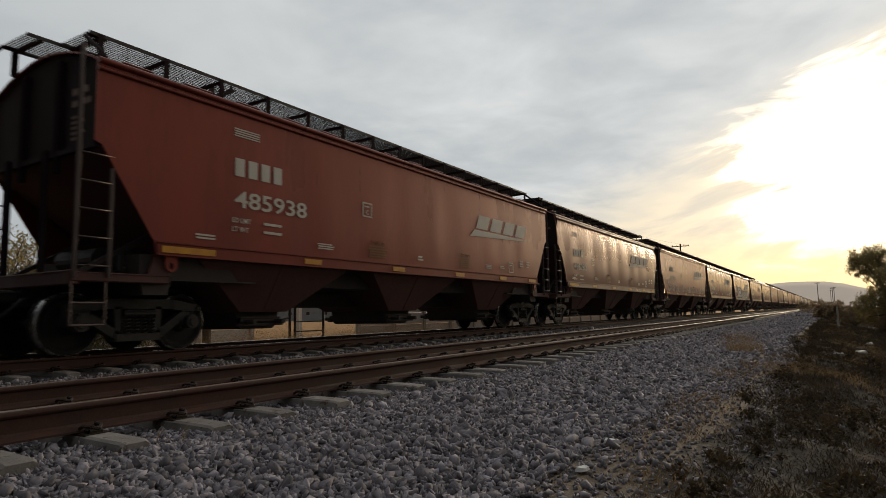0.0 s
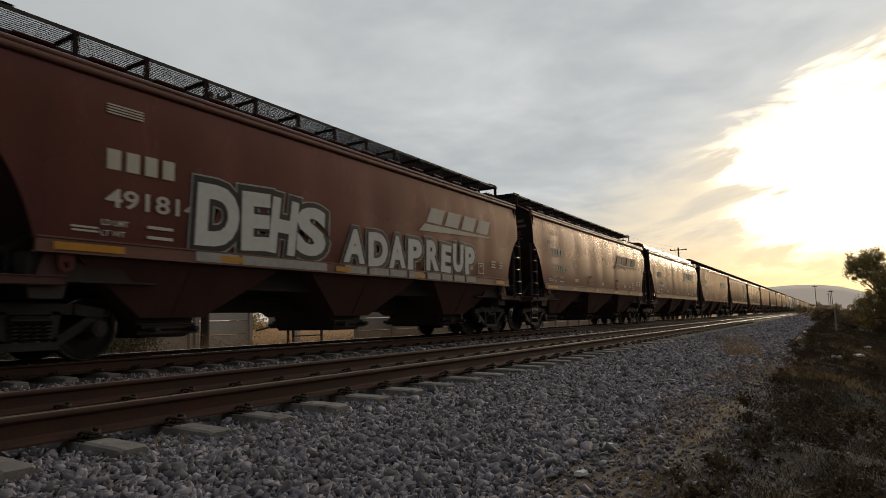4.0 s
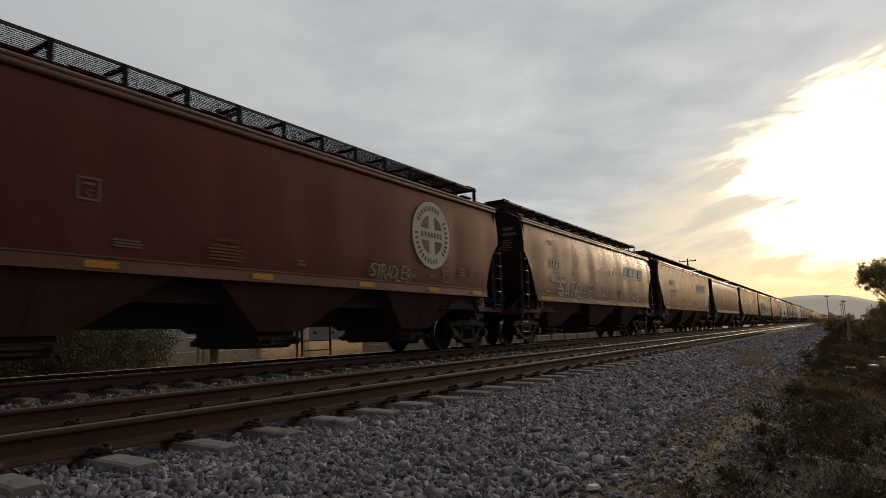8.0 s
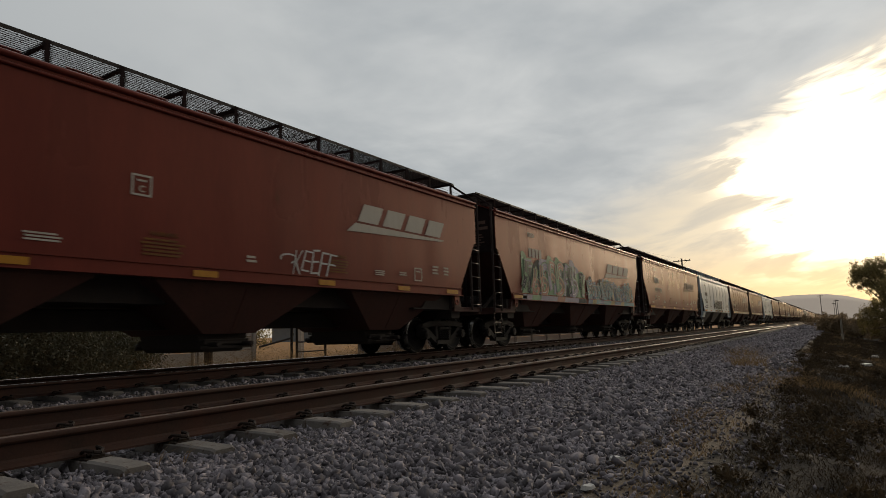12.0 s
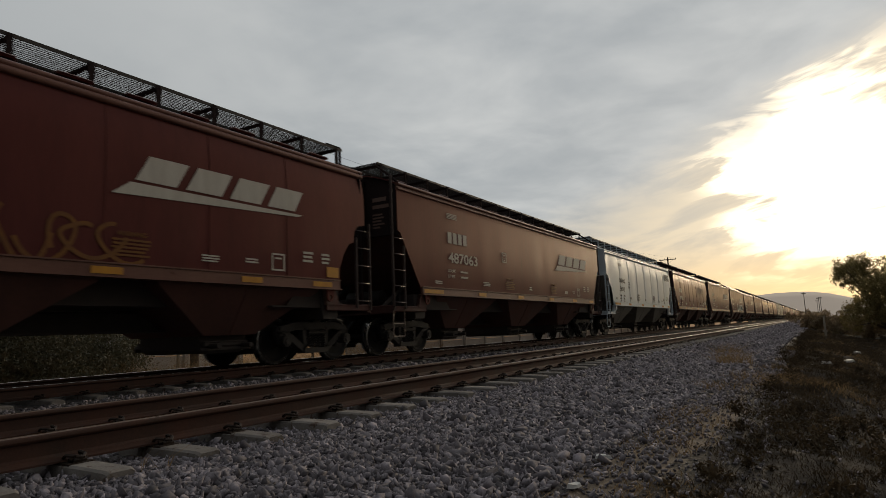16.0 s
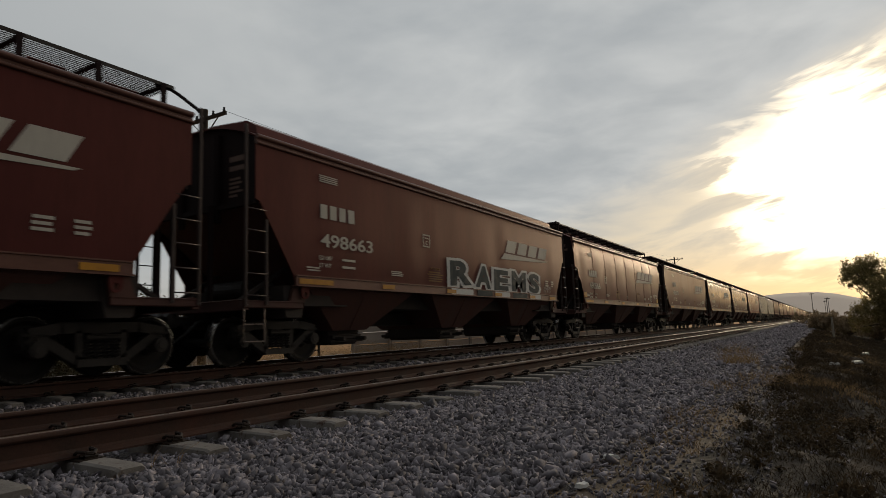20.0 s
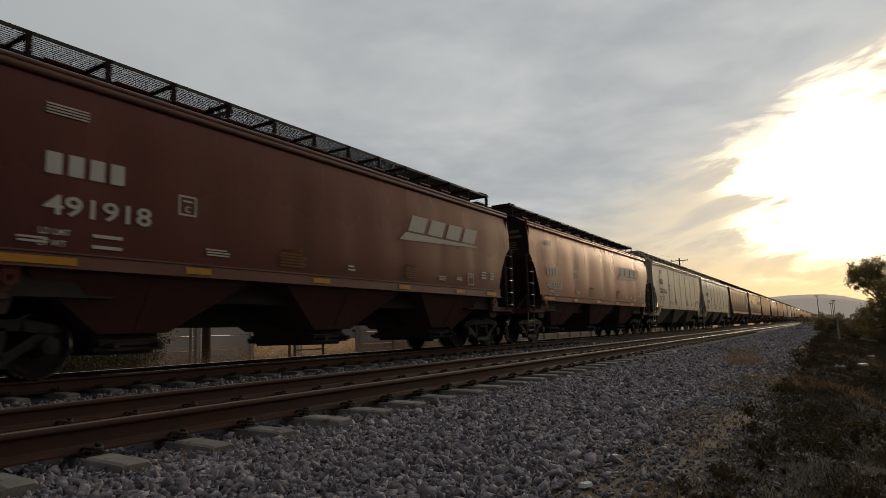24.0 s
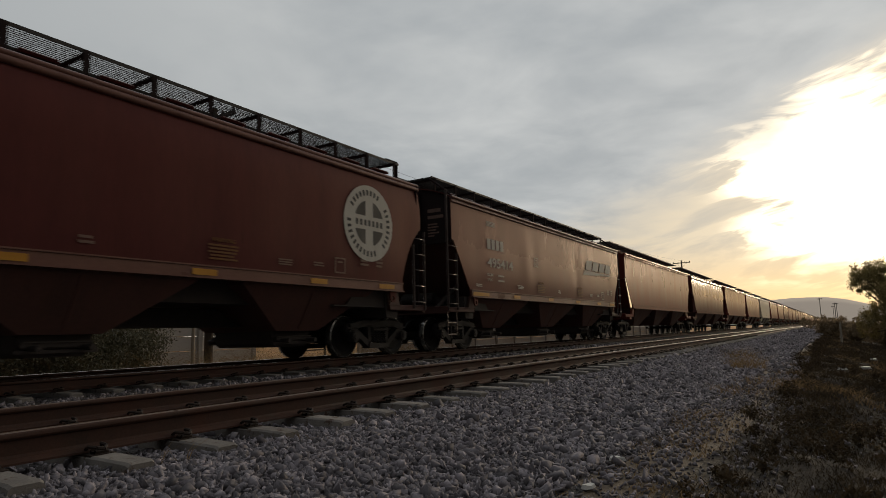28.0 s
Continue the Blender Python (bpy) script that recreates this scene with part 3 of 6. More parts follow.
def build_track(x, head, label, near, first, count, clips, lip):
    tr = root("railway_track", pose(x, 0, 0), label, "railway track", kind="structure")
    for s in (-1, 1):
        part("rail", rail_mesh(-60, 1500, head, lip), tr, m=pose(s * GAUGE, 0, 0))
    me, ce = sleeper_mesh(), clip_mesh()
    rnd = random.Random(int(-x * 10))
    rest = Geo()
    sv = [tuple(v.co) for v in me.vertices]
    sf = [tuple(p.vertices) for p in me.polygons]
    for k in range(first, first + count + 500):
        y = SLEEPER_START + k * SLEEPER_STEP + rnd.uniform(-0.015, 0.015)
        dx, tilt = rnd.uniform(-0.025, 0.025), rnd.uniform(-0.5, 0.5)
        if k < first + count:
            sl = part("sleeper", me, tr, m=pose(dx, y, rnd.uniform(-0.006, 0.004), 0, 0, tilt))
            if first + 4 <= k < first + 4 + clips:
                for sx, rz in near:
                    part("rail_clip", ce, sl, m=pose(sx * GAUGE - dx, 0, 0, 0, 0, rz))
        else:
            rest.add([(a + dx, b + y, c) for a, b, c in sv], sf)
    part("sleepers_far_off", rest.mesh("sleepers", M_CONCRETE), tr)
    tagged(tr.children[-1], kind="stuff")


# ---- loose ballast, weeds ----
def stone_shapes(n, seed):
    """Angular crushed stones: cut convex lumps."""
    rnd = random.Random(seed)
    out = []
    for _ in range(n):
        bm = bmesh.new()
        pts = []
        for _ in range(9):  # flat facets and sharp edges, no two alike
            d = Vector((rnd.gauss(0, 1), rnd.gauss(0, 1), rnd.gauss(0, 1))).normalized() * rnd.uniform(0.85, 1.15)
            pts.append(bm.verts.new((d.x * 1.28, d.y * 0.92, d.z * 0.66)))
        r = bmesh.ops.convex_hull(bm, input=pts)
        bmesh.ops.delete(bm, geom=list({g for g in r["geom_interior"] + r["geom_unused"] if isinstance(g, bmesh.types.BMVert)}), context="VERTS")
        bm.verts.ensure_lookup_table()
        idx = {v: k for k, v in enumerate(bm.verts)}
        out.append((np.array([v.co[:] for v in bm.verts]), np.array([[idx[v] for v in f.verts] for f in bm.faces])))
        bm.free()
    return out


def scatter_stones(name, regions, label, seed):
    """regions: x0, x1, y0, y1, stones a square metre, size. One object for all the stones, too many to count."""
    rng = np.random.default_rng(seed)
    shapes = stone_shapes(24, seed)
    V, F, base = [], [], 0
    for x0, x1, y0, y1, dens, size, lift in regions:
        n = int((x1 - x0) * (y1 - y0) * dens)
        px, py = rng.uniform(x0, x1, n), rng.uniform(y0, y1, n)
        sz = size * np.exp(rng.normal(-0.06, 0.32, n))
        ang = np.column_stack((rng.normal(0, 0.9, n), rng.normal(0, 0.9, n), rng.uniform(0, 2 * np.pi, n)))
        kind = rng.integers(0, len(shapes), n)
        for k in range(n):
            v, f = shapes[kind[k]]
            m = np.array(Euler(ang[k]).to_matrix())
            p = (v * sz[k]) @ m.T
            z = ground_z(px[k], py[k]) + sz[k] * 0.32 + lift
            V.append(p + (px[k], py[k], z))
            F.append(f + base)
            base += len(v)
    V, F = np.concatenate(V), np.concatenate(F)
    me = bpy.data.meshes.new(name)
    me.vertices.add(len(V))
    me.vertices.foreach_set("co", V.astype(np.float32).ravel())
    me.loops.add(F.size)
    me.loops.foreach_set("vertex_index", F.astype(np.int32).ravel())
    me.polygons.add(len(F))
    me.polygons.foreach_set("loop_start", np.arange(0, F.size, 3, dtype=np.int32))
    me.polygons.foreach_set("loop_total", np.full(len(F), 3, dtype=np.int32))
    me.update(calc_edges=True)
    me.materials.append(M_STONE)
    return thing(name, me, label, "gravel", kind="stuff")


def blades(name, spots, mat, label, seed, category="grass"):
    """Tufts of bent blades. spots: x, y, blades, radius, height."""
    rnd = random.Random(seed)
    v, f = [], []
    for x, y, n, r, h in spots:
        for _ in range(n):
            a, d = rnd.uniform(0, math.tau), r * math.sqrt(rnd.random())
            bx, by = x + d * math.cos(a), y + d * math.sin(a)
            bz = ground_z(bx, by) - 0.01
            hh = h * rnd.uniform(0.45, 1.1)
            lean, la = hh * rnd.uniform(0.2, 1.3), rnd.uniform(0, math.tau)
            w = rnd.uniform(0.0012, 0.0028) * (1 + 0.10 * max(0, y))
            wx, wy = -math.sin(la + 1.2) * w, math.cos(la + 1.2) * w
            k = len(v)
            for t in (0.0, 0.5, 1.0):
                q = t * t
                cx, cy, cz = bx + lean * q * math.cos(la), by + lean * q * math.sin(la), bz + hh * t * (1 - 0.25 * t)
                ww = 1.0 - 0.85 * t
                v += [(cx - wx * ww, cy - wy * ww, cz), (cx + wx * ww, cy + wy * ww, cz)]
            f += [(k, k + 1, k + 3, k + 2), (k + 2, k + 3, k + 5, k + 4)]
    me = bpy.data.meshes.new(name)
    me.from_pydata(v, [], f)
    me.materials.append(mat)
    return thing(name, me, label, category, kind="stuff")


def build_weeds():
    rnd = random.Random(11)
    dark, straw = [], []
    for _ in range(7400):
        y = 2.2 + 44 * rnd.random() ** 2.1
        x = rnd.uniform(-0.8, 4.5) + 0.25 * noise.noise(Vector((0, y * 0.7, 2)))
        if x < -0.60 and rnd.random() < 0.75:
            continue
        patch = noise.noise(Vector((x * 0.8, y * 0.45, 9.0)))
        (straw if patch > 0.05 and rnd.random() < (0.75 if x < -0.6 else 0.35 if x < 0.5 and y > 5 else 0.16 if y > 5 else 0.02) else dark).append((x, y, rnd.randint(22, 40), 0.15, rnd.uniform(0.06, 0.19) * (0.55 if y < 8 else 1.0)))
    for _ in range(2600):
        x, y = rnd.uniform(-0.7, 4.5), rnd.uniform(-6, 2.2)
        if math.hypot(x, y) > 0.7:
            dark.append((x, y, 16, 0.15, rnd.uniform(0.06, 0.16)))
    # straw that has taken root in the ballast
    for x, y, n, r, h in ((-1.5, 13.2, 160, 0.35, 0.40), (-1.35, 12.6, 120, 0.30, 0.32), (-1.15, 6.2, 160, 0.32, 0.09), (-0.95, 5.6, 160, 0.36, 0.10), (-1.0, 4.4, 150, 0.28, 0.08), (-1.2, 3.7, 120, 0.25, 0.07),
                          (-0.9, 4.9, 140, 0.30, 0.09), (-1.1, 8.6, 150, 0.40, 0.14), (-0.8, 9.8, 140, 0.45, 0.2), (-1.9, 16.5, 110, 0.35, 0.4), (-1.3, 2.9, 60, 0.16, 0.06), (-0.75, 3.3, 110, 0.25, 0.07), (-0.2, 9.0, 160, 0.5, 0.12), (0.1, 7.2, 140, 0.45, 0.10),
                          (-3.3, 3.4, 6, 0.08, 0.2), (-3.5, 2.4, 6, 0.1, 0.22)):
        straw.append((x, y, n, r, h))
    blades("bank_grass", dark, M_GRASS, "dark green and brown grass matting the bank", 21)
    blades("dry_weeds", straw, M_STRAW, "straw-coloured dry weeds along the ballast edge", 22)
    scrub = []
    for _ in range(420):
        y = 2.4 + 40 * rnd.random() ** 1.6
        x = -0.55 + 4.8 * rnd.random() ** 1.5
        r = rnd.uniform(0.10, 0.24)
        scrub.append((x, y, ground_z(x, y) + 0.3 * r, r))
    for _ in range(150):
        x, y, r = rnd.uniform(-0.5, 4.2), rnd.uniform(-5.5, 2.6), rnd.uniform(0.08, 0.18)
        if math.hypot(x, y) > 0.9:
            scrub.append((x, y, ground_z(x, y) + 0.3 * r, r))
    thing("low_scrub", crown_mesh(scrub, 150000, 0.017, 77, M_GRASS), "low dark scrub and weeds on the bank", "scrub", kind="stuff")
    back = []
    for _ in range(420):
        y = rnd.uniform(3, 40)
        back.append((rnd.uniform(-19, -13.4), y, 16, 0.35, rnd.uniform(0.35, 0.9)))
    for _ in range(260):
        back.append((rnd.uniform(-18.2, -14.2), rnd.uniform(8.5, 24), 26, 0.30, rnd.uniform(1.0, 1.7)))
    blades("tall_dry_grass", back, M_STRAW, "tall dry grass behind the far track", 23)


# ---- trees and bushes ----
def crown_mesh(lobes, n, leaf, seed, mat=None):
    """Leaves in clumps inside rough lobes, with gaps between. lobes: x, y, z, radius."""
    rng = np.random.default_rng(seed)

    def ways(k):
        d = rng.normal(size=(k, 3))
        return d / np.linalg.norm(d, axis=1)[:, None]

    total = sum(r ** 2 for *_, r in lobes)
    P = []
    for x, y, z, r in lobes:
        clumps = max(6, int(22 * r ** 2))
        per = max(4, int(n * r ** 2 / total / clumps))
        c = np.array((x, y, z)) + ways(clumps) * (r * rng.uniform(0.30, 1.0, clumps))[:, None] * (1, 1, 0.85)
        cr = r * rng.uniform(0.20, 0.45, clumps)
        reach = np.repeat(cr, per) * rng.random(clumps * per) ** 0.42
        P.append(np.repeat(c, per, axis=0) + ways(clumps * per) * reach[:, None])
    P = np.concatenate(P)
    k = len(P)
    a, b = ways(k), ways(k)
    b -= a * (a * b).sum(axis=1)[:, None]
    b /= np.linalg.norm(b, axis=1)[:, None]
    s = (leaf * rng.uniform(0.6, 1.3, k))[:, None]
    V = np.stack((P - a * s, P + b * s * 0.42, P + a * s, P - b * s * 0.42), axis=1).reshape(-1, 3)
    me = bpy.data.meshes.new("crown")
    me.vertices.add(4 * k)
    me.vertices.foreach_set("co", V.astype(np.float32).ravel())
    me.loops.add(4 * k)
    me.loops.foreach_set("vertex_index", np.arange(4 * k, dtype=np.int32))
    me.polygons.add(k)
    me.polygons.foreach_set("loop_start", np.arange(0, 4 * k, 4, dtype=np.int32))
    me.polygons.foreach_set("loop_total", np.full(k, 4, dtype=np.int32))
    me.update(calc_edges=True)
    me.materials.append(mat or M_LEAF)
    return me


def tree(name, x, y, height, spread, seed, label, leaves=5000, leaf=0.09, trunk=0.16, category="tree", low=0.35, mat=None):
    rnd = random.Random(seed)
    t = root(name, pose(x, y, ground_z(x, y) - 0.05), label, category)
    g = Geo()
    knee = Vector((rnd.uniform(-0.2, 0.2), rnd.uniform(-0.2, 0.2), height * low))
    g.rod((0, 0, 0), knee, trunk, 9, trunk * 0.72)
    lobes = []
    for k in range(44):
        a = k * math.tau * 0.381 + rnd.uniform(-0.3, 0.3)
        rr = spread * rnd.uniform(0.25, 0.72)
        tip = Vector((rr * math.cos(a), rr * math.sin(a), height * rnd.uniform(low, 0.88)))
        mid = knee.lerp(tip, 0.5) + Vector((0, 0, height * 0.06))
        g.rod(knee, mid, trunk * 0.55, 7, trunk * 0.34)
        g.rod(mid, tip, trunk * 0.34, 6, trunk * 0.10)
        lobes.append((tip.x, tip.y, tip.z, spread * rnd.uniform(0.20, 0.34)))
    part("trunk", outward(g.mesh("trunk", M_BARK)), t)
    part("crown", crown_mesh(lobes, leaves, leaf, seed, mat), t)
    return t


def bush(x, y, w, h, seed, label, leaves=1800, leaf=0.06, mat=None):
    rnd = random.Random(seed)
    b = root("bush", pose(x, y, ground_z(x, y) - 0.05), label, "bush")
    g = Geo()
    lobes = []
    for k in range(20):
        a = rnd.uniform(0, math.tau)
        tip = (0.8 * w * math.cos(a) * rnd.random(), 0.8 * w * math.sin(a) * rnd.random(), h * rnd.uniform(0.06, 0.75))
        g.rod((0, 0, 0), tip, 0.02, 5, 0.006)
        lobes.append((*tip, h * rnd.uniform(0.25, 0.4)))
    tagged(part("branchwork", g.mesh("branchwork", M_BARK), b), kind="stuff")
    part("foliage", crown_mesh(lobes, leaves, leaf, seed, mat), b)
    return b


def build_plants():
    tree("roadside_tree", 3.9, 47, 5.3, 3.1, 5, "dark leafy tree with ragged crown against the sunset", 60000, 0.06, low=0.10)
    tree("roadside_tree", 7.2, 52, 5.6, 3.4, 6, "dark leafy tree beside the sandy path", 40000, 0.07, low=0.12)
    tree("roadside_tree", 6.3, 42, 3.6, 2.4, 8, "low dark leafy tree beside the sandy path", 30000, 0.06, low=0.12)
    for k, (x, y, w, h) in enumerate(((0.0, 52, 2.0, 1.5), (1.3, 50, 2.0, 1.5), (2.6, 53, 2.1, 1.5), (3.9, 49, 2.2, 1.6), (5.4, 45, 2.0, 1.5), (-0.6, 64, 2.2, 1.6), (1.0, 58, 2.2, 1.7), (6.8, 40, 2.0, 1.5))):
        bush(x, y, w, h, 30 + k, "brown scrubby bush at the foot of the bank", 7000, 0.06, M_SCRUB)
    # tree row out of view, added to darken reflections low on the cars
    for k, (x, y, h, s) in enumerate(((13, 76, 8.5, 4.6), (19, 73, 9.0, 5.0), (26, 69, 8.6, 5.0), (33, 64, 9.0, 5.0), (39, 57, 8.6, 5.0), (44, 49, 9.0, 5.0), (48, 40, 8.6, 5.0), (51, 30, 8.8, 5.0), (53, 19, 8.6, 5.0), (16, 98, 10, 5.6), (28, 94, 10, 5.6))):
        tree("roadside_tree", x, y, h, s, 140 + k, "leafy tree added out of view for the cars to reflect", 4200, 0.30, 0.2, low=0.08, mat=M_BUSH)
    for k, (x, y, h, s) in enumerate(((-27, 11.3, 6.2, 2.4), (-28.5, 14.0, 5.6, 2.3), (-25, 7.0, 6.0, 2.6), (-33, 22, 4.2, 2.2), (-36, 31, 4.0, 2.2))):
        tree("scrub_tree", x, y, h, s, 60 + k, "thorny dull green tree beyond the far track", 4200, 0.07, 0.11, low=0.25)
    for k, (x, y, w, h) in enumerate(((-16.2, 4.4, 1.8, 2.9), (-16.6, 6.2, 1.8, 3.0), (-16.2, 8.0, 1.7, 2.9), (-16.8, 9.7, 1.3, 2.5), (-16.4, 2.4, 1.9, 2.9), (-16.4, 0.2, 1.9, 2.9), (-18.5, 5.0, 2.1, 3.4), (-18.6, 8.5, 2.1, 3.4), (-19.5, 11.5, 2.1, 3.2))):
        bush(x, y, w, h, 80 + k, "tangled dusty bush behind the far track", 15000, 0.045, M_BUSH)


# ---- things beyond the train and in the distance ----
def utility_pole(name, x, y, top, arm, label, arms=1, r=0.15):
    z0 = ground_z(x, y)
    p = root(name, pose(x, y, z0 - 0.1), label, "utility pole")
    H = top - z0 + 0.1
    g = Geo().rod((0, 0, 0), (0, 0, H), r, 12, r * 0.67)
    part("pole", outward(g.mesh("pole", M_POLE), 40), p)
    for k in range(arms):
        ca = part("cross_arm", outward(Geo().box((0, 0, 0), (arm, 0.10, 0.12), 0.01).mesh("cross_arm", M_POLE)), p, m=pose(0, 0, H - 0.35 - 0.8 * k, 0, 0, 0))
        for q in (-0.46, -0.2, 0.2, 0.46):
            part("insulator", Geo().lathe([(0.0, 0.0), (0.0, 0.04), (0.05, 0.055), (0.09, 0.03), (0.14, 0.045), (0.16, 0.0)], n=10).mesh("insulator", M_GLASS), ca, m=pose(q * arm, 0, 0.06, 0, -90, 0))
    for s in (-1, 1):
        part("stay", Geo().beam((s * arm * 0.32, 0.02, H - 0.38), (0, 0.02, H - 1.0), 0.04, 0.015).mesh("stay", M_POLE), p)
    return p


def wire(a, b, sag, label):
    g = Geo()
    a, b = Vector(a), Vector(b)
    pts = []
    for k in range(17):
        t = k / 16
        p = a.lerp(b, t)
        p.z -= sag * 4 * t * (1 - t)
        pts.append(p)
    g.pipe(pts, 0.006, 5)
    thing("power_line", g.mesh("power_line", M_WIRE), label, "cable")


def build_far_side():
    # a wall of precast panels between posts
    wall = root("panel_wall", pose(-16.2, 0, -0.95), "grey precast concrete panel wall beyond the tracks", "wall", kind="structure")
    post = outward(Geo().box((0, 0, 1.15), (0.16, 0.16, 2.3), 0.02).mesh("post", M_WALL))
    panel = outward(Geo().box((0, 1.19, 0), (0.06, 2.22, 0.48), 0.012).mesh("panel", M_WALL))
    for k in range(26):
        y = 19.6 + 2.4 * k
        part("post", post, wall, m=pose(0, y, 0))
        for q in range(4):
            part("panel", panel, wall, m=pose(0, y, 0.27 + 0.5 * q))
    # an older stretch of the same wall, set back among the weeds
    old = root("panel_wall", pose(-18.9, 0, -0.95), "pale weathered concrete panel wall behind tall dry grass", "wall", kind="structure")
    for k in range(4):
        y = 9.3 + 2.4 * k
        part("post", post, old, M_RENDER, pose(0.02, y, 0))
        if k < 3:
            for q in range(4):
                part("panel", panel, old, M_RENDER, pose(0, y, 0.27 + 0.5 * q))
    # field gate with leaning brace
    gate = root("field_gate", pose(-16.8, 16.45, ground_z(-16.8, 16.45)), "dark steel tube gate with wire mesh between posts", "gate")
    for y in (0.0, 0.26, 1.77):
        part("post", outward(Geo().rod((0, y, -0.1), (0, y, 2.1), 0.05, 8).mesh("post", M_GATE)), gate)
    for p, q in (((0, 0.26, 0.90), (0, 1.77, 0.90)), ((0, 0.26, 1.26), (0, 1.77, 1.26)), ((0, 0.26, 1.92), (0, 1.77, 1.92))):
        part("rail", Geo().rod(p, q, 0.025, 8).mesh("rail", M_GATE), gate)
    part("brace", Geo().rod((0, -1.5, 1.15), (0, 0, 1.42), 0.035, 8).mesh("brace", M_GATE), gate)
    # a low white house far behind the gate
    house = root("house", pose(-140, 150, -1.05, 0, 0, 43), "low blue-grey building far across the dry field", "house")
    g = Geo()
    g.box((0, 0, 2.3), (30, 8, 4.6))
    part("wall", outward(g.mesh("wall", M_HOUSE)), house)
    part("roof", outward(Geo().prism([(-4.4, 4.6), (4.4, 4.6), (0, 5.8)], -15.4, 15.4).mesh("roof", M_ROOFING)), house)
    for x in (-9.0, -3.5, 2.0, 11.0):
        w = part("window", Geo().box((0, 0, 0), (1.1, 0.10, 1.0)).mesh("window", M_GLASS), house, m=pose(x, -4.0, 2.4))
        part("frame", outward(Geo().box((0, -0.06, 0.52), (1.2, 0.06, 0.06)).box((0, -0.06, -0.52), (1.2, 0.06, 0.06)).box((0.58, -0.06, 0), (0.06, 0.06, 1.0)).box((-0.58, -0.06, 0), (0.06, 0.06, 1.0)).mesh("frame", M_RENDER)), w)
    part("door", Geo().box((6.4, -4.02, 1.05), (1.9, 0.08, 2.1)).mesh("door", M_GATE), house)
    thing("gate_pillar", outward(Geo().box((0, 0, 1.0), (0.26, 0.26, 2.0), 0.02).box((0, 0, 2.05), (0.34, 0.34, 0.10), 0.02).mesh("gate_pillar", M_RENDER)), "whitewashed masonry gate pillar in the dry field", "pillar", pose(-24, 24.15, ground_z(-24, 24.15)))
    # bleached stakes among the bushes
    for x, y, h in ((-17.4, 10.6, 2.2), (-17.6, 11.4, 2.3), (-17.2, 12.6, 2.1), (-18.0, 9.3, 2.0)):
        thing("wooden_post", outward(Geo().rod((0, 0, -0.2), (0, 0, h), 0.06, 9, 0.05).mesh("wooden_post", M_PALEWOOD), 40), "bleached wooden post among tall dry grass", "post", pose(x, y, ground_z(x, y)), "posts by the bushes")
    # power line
    utility_pole("utility_pole", -18, 13.8, 8.6, 2.2, "tarred wooden utility pole beyond the train")
    utility_pole("utility_pole", -18, 95.8, 10.1, 2.4, "tarred wooden utility pole beyond the train")
    for dx in (-0.9, 0.9):
        wire((-18 + dx, 13.8, 8.4), (-18 + dx, 95.8, 9.9), 0.9, "thin dark overhead wire")
    # small poles far ahead
    for x, y, top in ((-2.2, 190, 7.0), (1.1, 200, 5.8), (0.9, 270, 6.6), (1.7, 230, 6.6)):
        utility_pole("utility_pole", x, y, top, 1.1, "slender dark pole far along the line", 1, 0.10)
    thing("marker_post", outward(Geo().rod((0, 0, -0.3), (0, 0, 0.92), 0.045, 9, 0.04).mesh("marker_post", M_PALEWOOD), 40), "pale wooden marker post on the bank", "post", pose(0.32, 34.3, -0.42))
    # litter
    for k, (x, y, s, a) in enumerate(((-1.19, 3.87, 0.05, 20), (-1.13, 3.15, 0.045, 70), (0.53, 17.2, 0.14, 0), (0.1, 15.0, 0.10, 40), (-0.1, 14.2, 0.09, 10), (-0.3, 20, 0.10, 60), (0.9, 22, 0.16, 30))):
        rnd = random.Random(k)
        g = Geo()
        pts = [(s * c * rnd.uniform(0.8, 1.2), 0.6 * s * q * rnd.uniform(0.8, 1.2)) for c, q in ((-1, -0.6), (0, -1), (1, -0.5), (0.9, 0.6), (0, 1), (-0.9, 0.5))]
        g.add([(x_, y_, 0) for x_, y_ in pts] + [(x_ * 0.8, y_ * 0.8, s * rnd.uniform(0.3, 0.5)) for x_, y_ in pts], [(5, 4, 3, 2, 1, 0), (6, 7, 8, 9, 10, 11)] + [(i, (i + 1) % 6, 6 + (i + 1) % 6, 6 + i) for i in range(6)])
        thing("plastic_scrap", outward(g.mesh("plastic_scrap", M_LITTER)), "crumpled white plastic scrap on the ground", "litter", pose(x, y, ground_z(x, y) + 0.015, 0, 0, a), "litter along the track")
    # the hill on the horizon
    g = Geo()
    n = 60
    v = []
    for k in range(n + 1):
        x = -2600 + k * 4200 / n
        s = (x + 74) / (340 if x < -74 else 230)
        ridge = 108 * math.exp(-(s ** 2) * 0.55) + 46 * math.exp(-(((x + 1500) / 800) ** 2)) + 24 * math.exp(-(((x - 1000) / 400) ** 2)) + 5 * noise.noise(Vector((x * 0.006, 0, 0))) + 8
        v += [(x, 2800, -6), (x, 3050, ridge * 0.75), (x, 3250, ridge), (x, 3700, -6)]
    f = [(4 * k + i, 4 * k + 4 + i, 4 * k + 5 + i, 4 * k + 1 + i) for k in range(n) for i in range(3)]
    thing("hill", outward(g.add(v, f).mesh("hill", M_HILL), 60), "low blue-grey hill, evening haze put in as a glow", "hill", kind="structure")

